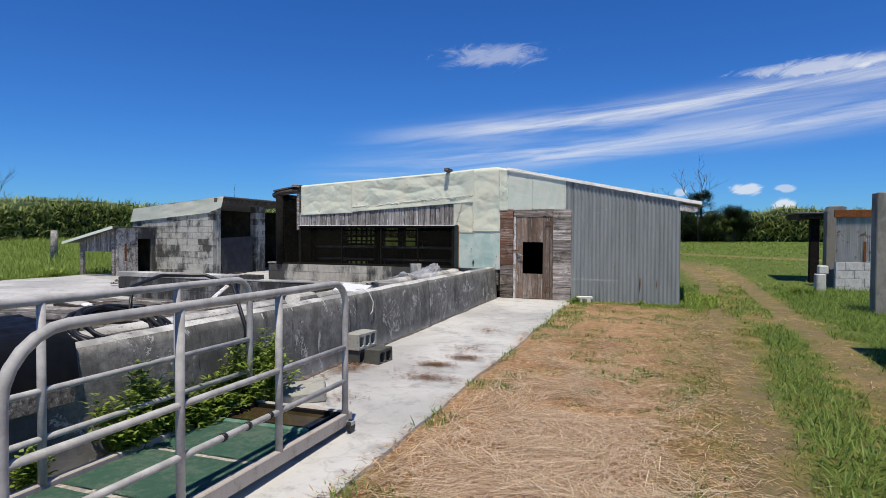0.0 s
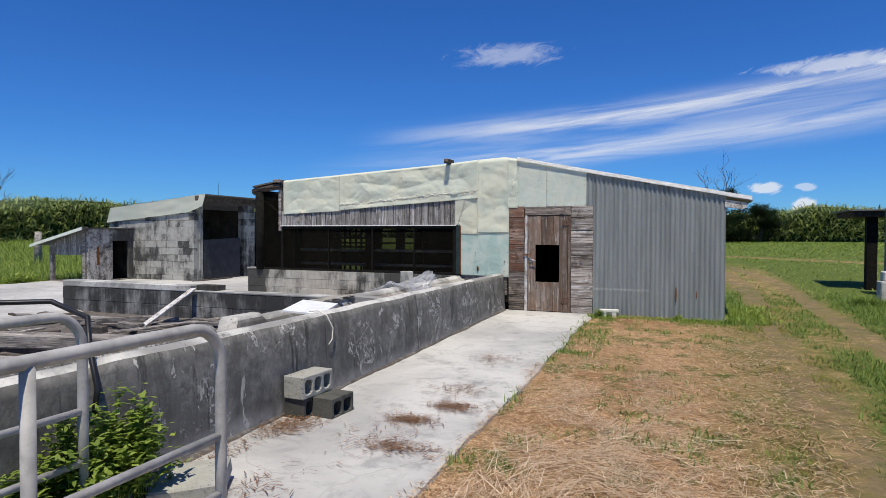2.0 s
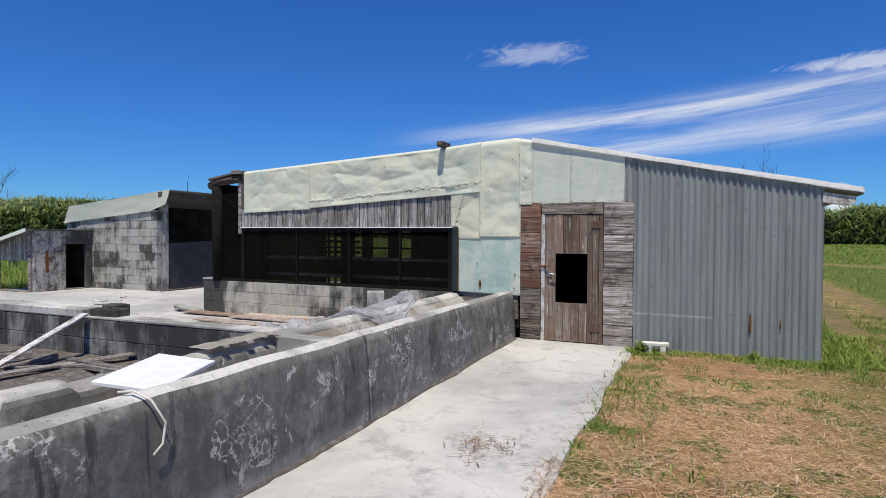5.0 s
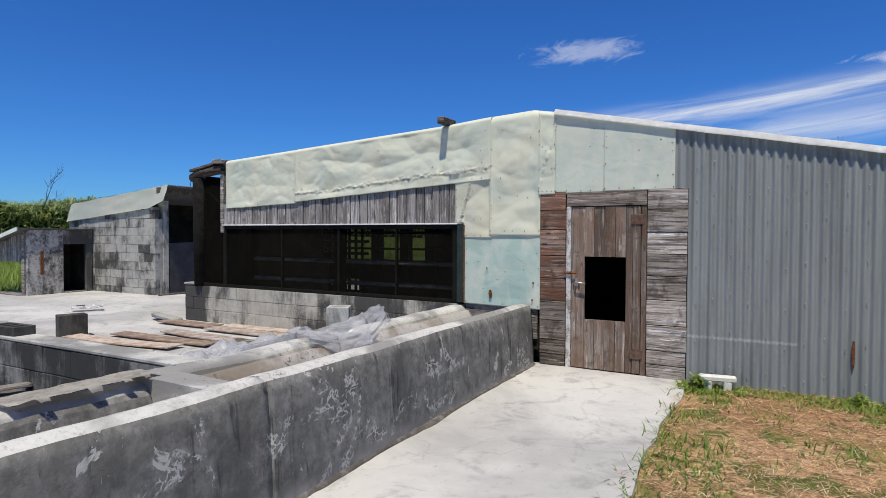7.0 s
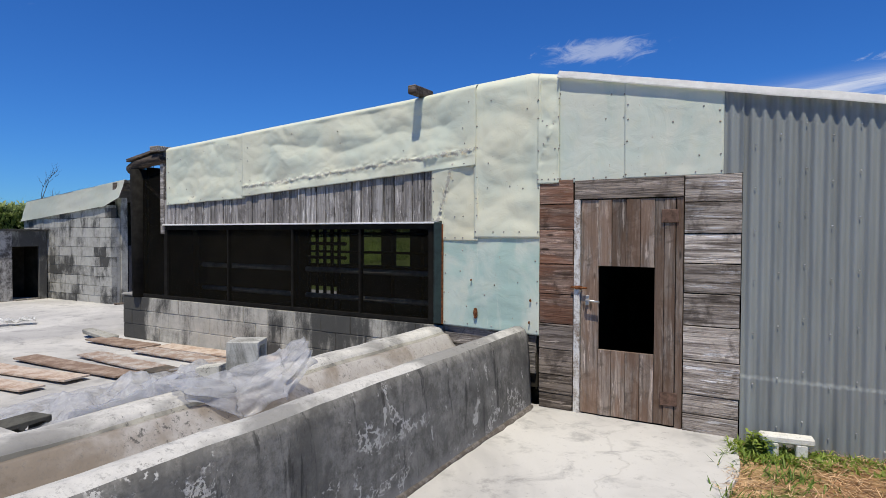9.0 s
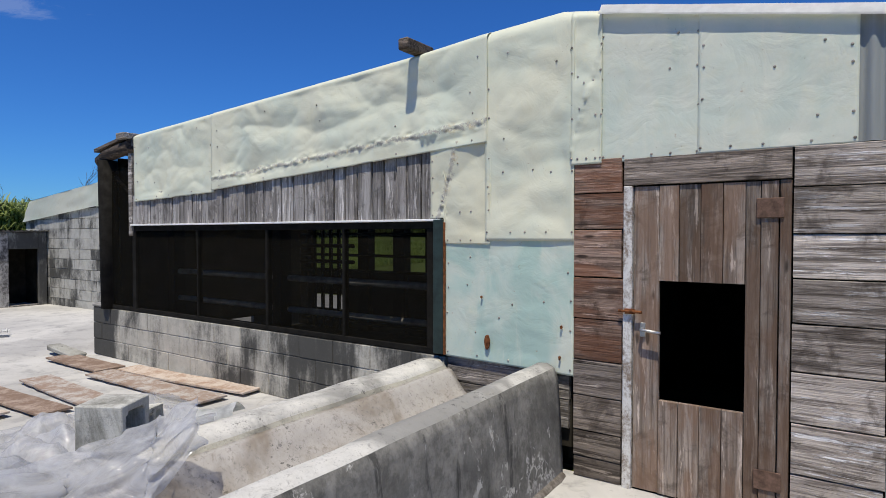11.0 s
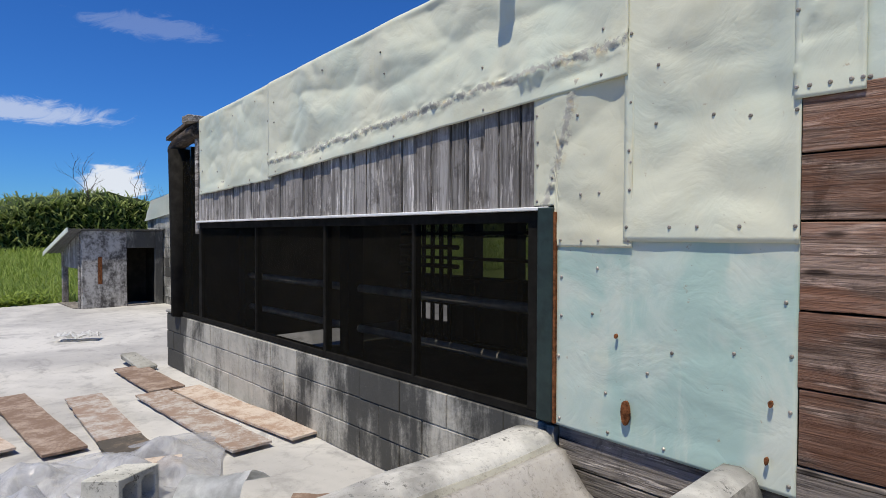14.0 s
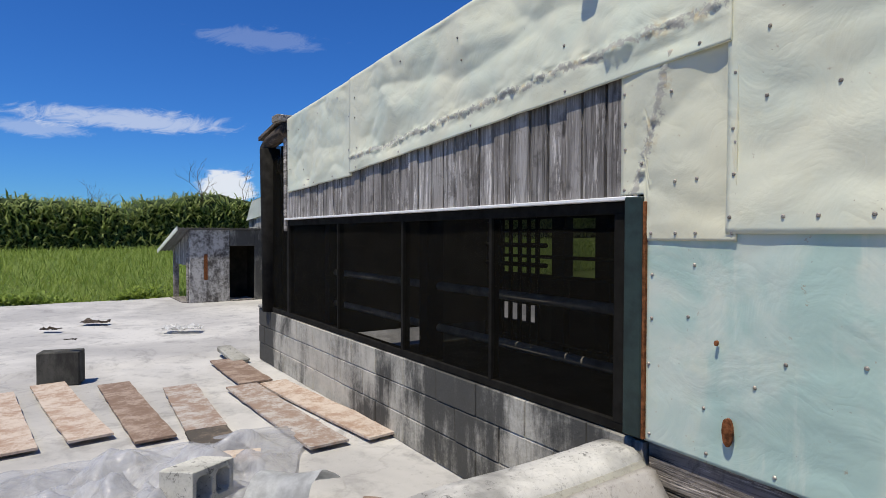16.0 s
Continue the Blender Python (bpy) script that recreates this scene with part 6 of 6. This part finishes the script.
clump = noise_at(x, y, 0.9, 5.0)
blades("dry_straw", np.stack([x, y, heights(x, y) + 0.012 + G.uniform(0, 0.03, n)], 1), G.uniform(0.025, 0.09, n) * (1 + 0.5 * (clump > 0.2)), G.uniform(0.003, 0.007, n), G.uniform(-0.08, 0.22, n), G.uniform(-0.1, 0.4, n), STRAW, seed=2, facing=None)
tagged(bpy.data.objects["dry_straw"], "loose mown straw lying over the dry strip", "straw", kind="stuff")
# paler, fresher straw thrown together in drifts
x = np.concatenate([G.normal(-0.75, 0.45, 9000), G.normal(-0.4, 0.4, 6000), G.normal(-0.9, 0.35, 5000), G.uniform(-1.5, 0.6, 5000)])
y = np.concatenate([G.normal(3.3, 0.7, 9000), G.normal(4.6, 0.8, 6000), G.normal(6.8, 0.9, 5000), G.uniform(2, 11, 5000)])
keep = (x > -1.6) & (y > 0.5) & (y < 12.2) & (noise_at(x, y, 1.7, 12.0) > -0.15)
x, y = x[keep], y[keep]
n = len(x)
blades("pale_straw", np.stack([x, y, heights(x, y) + 0.02 + G.uniform(0, 0.04, n)], 1), G.uniform(0.05, 0.2, n), G.uniform(0.002, 0.0045, n), G.uniform(-0.06, 0.16, n), G.uniform(-0.1, 0.3, n), STRAW_PALE, seed=12)
tagged(bpy.data.objects["pale_straw"], "pale fresh straw in loose drifts", "straw", kind="stuff")
# longer strands combed over the nearest drift
n = 5200
x, y = G.normal(-0.75, 0.42, n), G.normal(3.9, 1.0, n)
keep = (x > -1.55) & (y > 0.8) & (noise_at(x, y, 1.3, 21.0) > -0.1)
x, y = x[keep], y[keep]
n = len(x)
blades("straw_strands", np.stack([x, y, heights(x, y) + 0.03 + G.uniform(0, 0.05, n)], 1), G.uniform(0.16, 0.42, n), G.uniform(0.003, 0.006, n), G.uniform(-0.06, 0.12, n), G.uniform(-0.05, 0.25, n), STRAW_PALE, seed=14, facing=0.4 + 5.0 * noise_at(x, y, 0.9, 4.0))
tagged(bpy.data.objects["straw_strands"], "long pale straw strands combed flat", "straw", kind="stuff")
# thin yellowing grass towards the ruts
x, y = G.normal(0.9, 0.6, 70000), G.uniform(1.5, 19.0, 70000)
x = np.where(G.uniform(0, 1, len(x)) < 0.3, G.uniform(-1.6, 0.8, len(x)), x)
keep = (x > -1.62) & (noise_at(x, y, 1.5, 17.0) + 0.5 * noise_at(x, y, 4.5, 2.0) > 0.0 + 0.5 * (x < 0.0) + 0.2 * (y > 8.5)) & (np.abs(x - 0.45 - 0.045 * y) > 0.10)
x, y = x[keep], y[keep]
n = len(x)
blades("yellowing_grass", np.stack([x, y, heights(x, y)], 1), G.uniform(0.03, 0.09, n), G.uniform(0.004, 0.009, n), G.uniform(0.3, 0.9, n), G.uniform(0, 0.8, n), OLIVE, seed=15)
tagged(bpy.data.objects["yellowing_grass"], "thin yellowing grass among the straw", "grass", kind="stuff")
# green tufts on it
x, y = scatter(130000, -1.8, 6.0, 0.5, 17.0)
k = lawn_green(x, y)
rut = np.minimum(np.abs(x - 0.45 - 0.045 * y), np.abs(x - 1.85 - 0.02 * y))
keep = (k > 0.13 + 0.25 * G.uniform(0, 1, len(x)) ** 2) & (rut > 0.22) & ((x > -1.7) | (G.uniform(0, 1, len(x)) < 0.15))
keep &= ~((y > 12.4) & (x < 0.5))
x, y, k = x[keep], y[keep], k[keep]
n = len(x)
h = G.uniform(0.03, 0.10, n) * (1 + np.clip(k - 0.3, 0, 1.2))
blades("short_grass", np.stack([x, y, heights(x, y)], 1), h, G.uniform(0.005, 0.013, n), G.uniform(0.3, 0.95, n), G.uniform(0, 0.8, n), LAWN, seed=3)
tagged(bpy.data.objects["short_grass"], "short green grass tufts", "grass", kind="stuff")
# weeds along the foot of the corrugated wall and the shed's far corner
x = np.concatenate([G.uniform(-1.75, 0.5, 2600), G.normal(0.75, 0.25, 2600)])
y = np.concatenate([12.43 - G.uniform(0, 1, 2600) ** 2 * 0.3, G.uniform(12.3, 14.5, 2600)])
n = len(x)
blades("wall_weeds", np.stack([x, y, heights(x, y)], 1), G.uniform(0.03, 0.09, n) * (1 + 0.9 * (x > 0.45)), G.uniform(0.008, 0.02, n), G.uniform(0.3, 0.95, n), G.uniform(0, 0.9, n), WEED, seed=4)
tagged(bpy.data.objects["wall_weeds"], "weeds along the foot of the shed wall", "weeds", kind="stuff")
# the right-hand meadow
x, y = scatter(52000, 0.8, 34, 14, 58)
far = np.clip((y - 14) / 40, 0, 1)
keep = (np.minimum(np.abs(x + 0.012 * np.maximum(y - 17, 0) ** 2 - 0.45 - 0.045 * y), np.abs(x + 0.012 * np.maximum(y - 17, 0) ** 2 - 1.85 - 0.02 * y)) > 0.25) | (y > 30)
keep &= (np.abs(y + 0.74 * x - 35.3) > 1.0) | (G.uniform(0, 1, len(x)) < 0.25)
x, y, far = x[keep], y[keep], far[keep]
n = len(x)
blades("meadow_grass", np.stack([x, y, heights(x, y)], 1), G.uniform(0.06, 0.17, n) * (0.8 + 0.7 * far), G.uniform(0.012, 0.025, n) * (1 + 2.5 * far), G.uniform(0.2, 0.85, n), G.uniform(0, 0.9, n), GRASS, seed=5)
tagged(bpy.data.objects["meadow_grass"], "green meadow grass beside the track", "grass", kind="stuff")
# the left-hand meadow beyond the yard
x = -16.35 - 27 * G.uniform(0, 1, 75000) ** 1.5
y = G.uniform(2, 46, len(x))
far = np.clip((-16 - x) / 27, 0, 1)
n = len(x)
blades("tall_meadow_grass", np.stack([x, y, heights(x, y)], 1), G.uniform(0.25, 0.6, n) * (1 + 0.3 * far), G.uniform(0.010, 0.02, n) * (1 + 1.6 * far), G.uniform(0.4, 0.95, n), G.uniform(0.1, 1.0, n), GRASS, seed=6)
tagged(bpy.data.objects["tall_meadow_grass"], "tall bright green meadow grass beyond the yard", "grass", kind="stuff")
# low leafy weeds along the slab edge
x = -16.2 - np.abs(G.normal(0, 0.35, 9000))
y = G.uniform(5, 13.1, len(x))
n = len(x)
clump = np.clip(noise_at(x, y, 0.9, 2.0) + 0.45, 0.1, 1)
blades("edge_weeds", np.stack([x, y, heights(x, y) + G.uniform(0, 0.45, n) * clump], 1), G.uniform(0.06, 0.14, n), G.uniform(0.03, 0.06, n), G.uniform(-0.1, 0.8, n), G.uniform(0, 0.8, n), WEED, seed=8)
tagged(bpy.data.objects["edge_weeds"], "leafy weeds along the yard's edge", "weeds", kind="stuff")


def hedge(name, p0, p1, height, depth, count, seed, label):
    """A thick stand of cane: a rough core coloured dark as the shade between leaves, and many arching leaves over it.
    """
    p0, p1 = np.array(p0, float), np.array(p1, float)
    d = p1 - p0
    l = np.linalg.norm(d)
    d /= l
    nrm = np.array([d[1], -d[0]])
    top = thing(name, label, "cane")
    tagged(top, kind="stuff")
    u = G.uniform(0, l, count)
    v = G.uniform(0, 1, count) ** 0.7
    hh = height * (0.86 + 0.30 * noise_at(u, u * 0, 0.12, seed) + 0.16 * noise_at(u, u * 0, 0.7, seed + 3))
    back = G.uniform(0, 1, count) ** 1.5 * depth * (0.3 + 0.7 * v) + (v > 0.9) * G.uniform(0, depth, count) + v * 0.6 - 0.5
    x = p0[0] + d[0] * u + nrm[0] * back
    y = p0[1] + d[1] * u + nrm[1] * back
    z = heights(x, y) + hh * v * 0.92
    blades("leaves", np.stack([x, y, z], 1), G.uniform(0.5, 1.15, count), G.uniform(0.06, 0.15, count), G.uniform(0.2, 0.95, count), G.uniform(0.3, 1.6, count), CANE, top, seed + 20)
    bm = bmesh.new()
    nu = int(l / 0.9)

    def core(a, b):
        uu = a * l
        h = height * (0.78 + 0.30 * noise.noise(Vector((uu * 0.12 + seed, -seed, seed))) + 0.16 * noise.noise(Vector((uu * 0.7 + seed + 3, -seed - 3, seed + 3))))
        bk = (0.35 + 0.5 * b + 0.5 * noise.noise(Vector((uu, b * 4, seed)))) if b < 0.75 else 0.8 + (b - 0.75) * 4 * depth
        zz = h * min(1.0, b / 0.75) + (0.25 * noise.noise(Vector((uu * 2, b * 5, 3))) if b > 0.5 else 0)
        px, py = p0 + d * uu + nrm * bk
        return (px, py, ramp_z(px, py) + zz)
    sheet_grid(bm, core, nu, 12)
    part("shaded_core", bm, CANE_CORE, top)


hedge("cane_stand", (-44, 75), (-44, -12), 3.7, 6.0, 52000, 2.0, "dense tall green cane along the meadow")
hedge("cane_stand", (50, 60), (-46, 60), 3.2, 6.0, 42000, 5.0, "dense green cane beyond the track")


def bare_tree(x, y, h, seed, label):
    rng = random.Random(seed)
    t = thing("dead_tree", label, "tree", group="dead trees")
    bm = bmesh.new()

    def grow(p, d, l, r, k):
        q = p + d * l * 0.5 + Vector((rng.uniform(-1, 1), rng.uniform(-1, 1), 0)) * l * 0.08
        e = q + (d + Vector((rng.uniform(-0.3, 0.3), rng.uniform(-0.3, 0.3), 0.1))).normalized() * l * 0.5
        tube(bm, [p, q, e], r, 5, 0.55)
        if k:
            for _ in range(rng.choice((2, 3, 3))):
                grow(e if rng.random() < 0.6 else q, (d + Vector((rng.uniform(-0.9, 0.9), rng.uniform(-0.9, 0.9), rng.uniform(-0.1, 0.5)))).normalized(), l * rng.uniform(0.5, 0.8), r * 0.55, k - 1)
    z = ramp_z(x, y)
    grow(Vector((x, y, z)), Vector((0.05, 0, 1)), h * 0.5, h * 0.014, 4)
    part("crown", bm, TWIG, t)


bare_tree(3.2, 56, 6.0, 3, "leafless grey tree above the cane")
bare_tree(1.2, 54, 4.6, 5, "small leafless tree above the cane")
for i, (x, y, h) in enumerate(((-45, 20.6, 4.9), (-45, 23.5, 4.6), (-45.5, 25.5, 4.5), (-45, 14.0, 4.2), (-45, 29.5, 4.5))):
    bare_tree(x, y, h, 11 + i, "leafless branches rising from the cane")


def dark_tree(x, y, h, spread, seed):
    rng = random.Random(seed)
    t = thing("tree", "dark feathery evergreen tree beside the meadow", "tree")
    z = ramp_z(x, y)
    bm = bmesh.new()
    tube(bm, [(x, y, z), (x + 0.1, y, z + h * 0.5), (x, y, z + h * 0.95)], 0.16, 8, 0.3)
    tips = []
    for i in range(46):
        a, b = rng.uniform(0, 6.28), rng.uniform(0.04, 0.95)
        l = spread * (1.05 - b) ** 0.6 * rng.uniform(0.55, 1.0)
        p = Vector((x, y, z + h * b))
        e = p + Vector((math.cos(a) * l, math.sin(a) * l, l * rng.uniform(0.05, 0.5)))
        tube(bm, [p, (p + e) / 2 + Vector((0, 0, 0.1)), e], 0.035, 5, 0.3)
        tips += [p.lerp(e, s) for s in (0.35, 0.5, 0.65, 0.8, 0.9, 1.0)]
    part("trunk", bm, TWIG, t)
    c = np.repeat(np.array([tuple(v) for v in tips]), 60, 0) + G.normal(0, 0.16, (len(tips) * 60, 3))
    n = len(c)
    blades("crown", c, G.uniform(0.12, 0.34, n), G.uniform(0.02, 0.05, n), G.uniform(-0.5, 0.9, n), G.uniform(0, 1, n), PINE, t, seed)


dark_tree(3.4, 57, 4.2, 3.2, 3)
dark_tree(0.6, 57.5, 3.8, 3.0, 4)
dark_tree(6.2, 58, 3.0, 2.6, 6)


def bush(name, spots, leaf, mat, label, seed, stems=True):
    rng = random.Random(seed)
    t = thing(name, label, "weeds")
    bm = bmesh.new()
    pts = []
    for x, y, r, h in spots:
        for i in range(int(26 * r / 0.2)):
            a, q = rng.uniform(0, 6.28), rng.uniform(0.1, 1)
            b = Vector((x + 0.25 * r * math.cos(a), y + 0.25 * r * math.sin(a), ramp_z(x, y) + 0.02))
            e = Vector((x + q * r * math.cos(a), y + 1.2 * q * r * math.sin(a), ramp_z(x, y) + h * rng.uniform(0.45, 1.0) * (1.1 - 0.5 * q)))
            e.x = max(e.x, -3.24)
            b.x = max(b.x, -3.24)
            tube(bm, [b, (b + e) / 2 + Vector((0, 0, 0.03)), e], 0.004, 4, 0.5, False)
            pts += [b.lerp(e, s) + Vector((0, 0, 0.02)) for s in (0.5, 0.62, 0.74, 0.86, 0.95, 1.0)]
    tagged(part("stems", bm, mat, t), kind="stuff")
    c = np.repeat(np.array([tuple(p) for p in pts]), 8, 0) + G.normal(0, 0.026, (len(pts) * 8, 3))
    n = len(c)
    c[:, 0] = np.maximum(c[:, 0], -3.25)
    blades("leaves", c, G.uniform(0.6, 1.3, n) * leaf, G.uniform(0.3, 0.55, n) * leaf, G.uniform(-0.15, 0.7, n), G.uniform(0.1, 0.9, n), mat, t, seed)
    t.children[-1]["kind"] = "stuff"


bush("weed_clump", [(-3.08, y, 0.22, 0.5 + 0.14 * math.sin(y * 5)) for y in (2.85, 3.1, 3.35, 3.65, 3.9, 4.1, 4.25)], 0.055, WEED, "leafy green weeds between the scale and the trough", 31)
bush("weed_clump", [(-3.16, 2.25, 0.07, 0.3)], 0.05, WEED, "thin weeds at the trough foot", 32)
bush("weed_clump", [(-1.55, 12.33, 0.07, 0.08), (-0.3, 12.35, 0.05, 0.04)], 0.04, WEED, "small weeds at the shed wall", 33)
# dead stalks and litter on the path
x, y = [], []
for cx, cy, sx, sy, k in ((-2.26, 6.07, 0.10, 0.05, 420), (-2.07, 6.50, 0.10, 0.06, 420), (-2.2, 7.0, 0.14, 0.12, 200), (-2.1, 5.5, 0.14, 0.07, 320), (-2.25, 8.4, 0.12, 0.13, 200), (-3.06, 5.62, 0.10, 0.14, 520), (-3.12, 4.95, 0.05, 0.2, 160), (-2.6, 4.6, 0.12, 0.15, 100), (-2.3, 5.75, 0.2, 0.25, 120)):
    x.append(G.normal(cx, sx, k))
    y.append(G.normal(cy, sy, k))
x, y = np.maximum(np.concatenate(x), -3.23), np.concatenate(y)
n = len(x)
blades("path_litter", np.stack([x, y, heights(x * 0, y) + 0.026 + G.uniform(0, 0.02, n)], 1), G.uniform(0.02, 0.11, n), G.uniform(0.003, 0.007, n), G.uniform(-0.02, 0.12, n), G.uniform(0, 0.2, n), LITTER, seed=41)
tagged(bpy.data.objects["path_litter"], "dry brown twigs and straw on the path", "litter", kind="stuff")
# sediment in the feed trough
x, y = G.uniform(-3.95, -3.62, 5000), G.uniform(8.8, 12.4, 5000)
keep = noise_at(x, y, 1.2, 6.0) > -0.1
x, y = x[keep], y[keep]
n = len(x)
blades("chaff", np.stack([x, y, np.full(n, 0.478)], 1), G.uniform(0.01, 0.03, n), G.uniform(0.004, 0.009, n), G.uniform(0, 0.25, n), G.uniform(0, 0.2, n), LITTER, seed=42)
tagged(bpy.data.objects["chaff"], "brown chaff lying in the trough channel", "chaff", kind="stuff")
n = 2600
x, y = -3.78 + G.normal(0, 0.09, n), 12.35 - np.abs(G.normal(0, 0.14, n)) - 0.45 * (G.uniform(0, 1, n) < 0.45)
blades("chaff", np.stack([x, y, np.full(n, 0.49) + G.uniform(0, 0.04, n)], 1), G.uniform(0.01, 0.04, n), G.uniform(0.002, 0.006, n), G.uniform(0, 0.5, n), G.uniform(0, 0.3, n), LITTER, seed=43)
tagged([o for o in bpy.data.objects if o.name.startswith("chaff")][-1], "drift of rusty brown chaff at the channel's end", "chaff", kind="stuff")
# far fence post
post = link("fence_post", tubed([(-24.0, 18.2, 0.25), (-24.0, 18.2, 1.05), (-23.98, 18.2, 1.6)], 0.14, 8, 0.9), TIMBER)
tagged(post, "stout weathered post standing in the meadow", "post")
# a tussock of long grass by the stall
n = 900
r, t = np.abs(G.normal(0, 0.2, n)), G.uniform(0, 6.28, n)
x, y = 3.1 + r * np.cos(t), 15.6 + r * np.sin(t)
blades("grass_tussock", np.stack([x, y, heights(x, y)], 1), G.uniform(0.15, 0.45, n) * (1 - 0.5 * np.clip(r / 0.5, 0, 1)), G.uniform(0.008, 0.014, n), G.uniform(0.5, 0.95, n), G.uniform(0.2, 1.0, n), GRASS, seed=35)
tagged(bpy.data.objects["grass_tussock"], "long grass tussock beside the stall", "grass", kind="stuff")
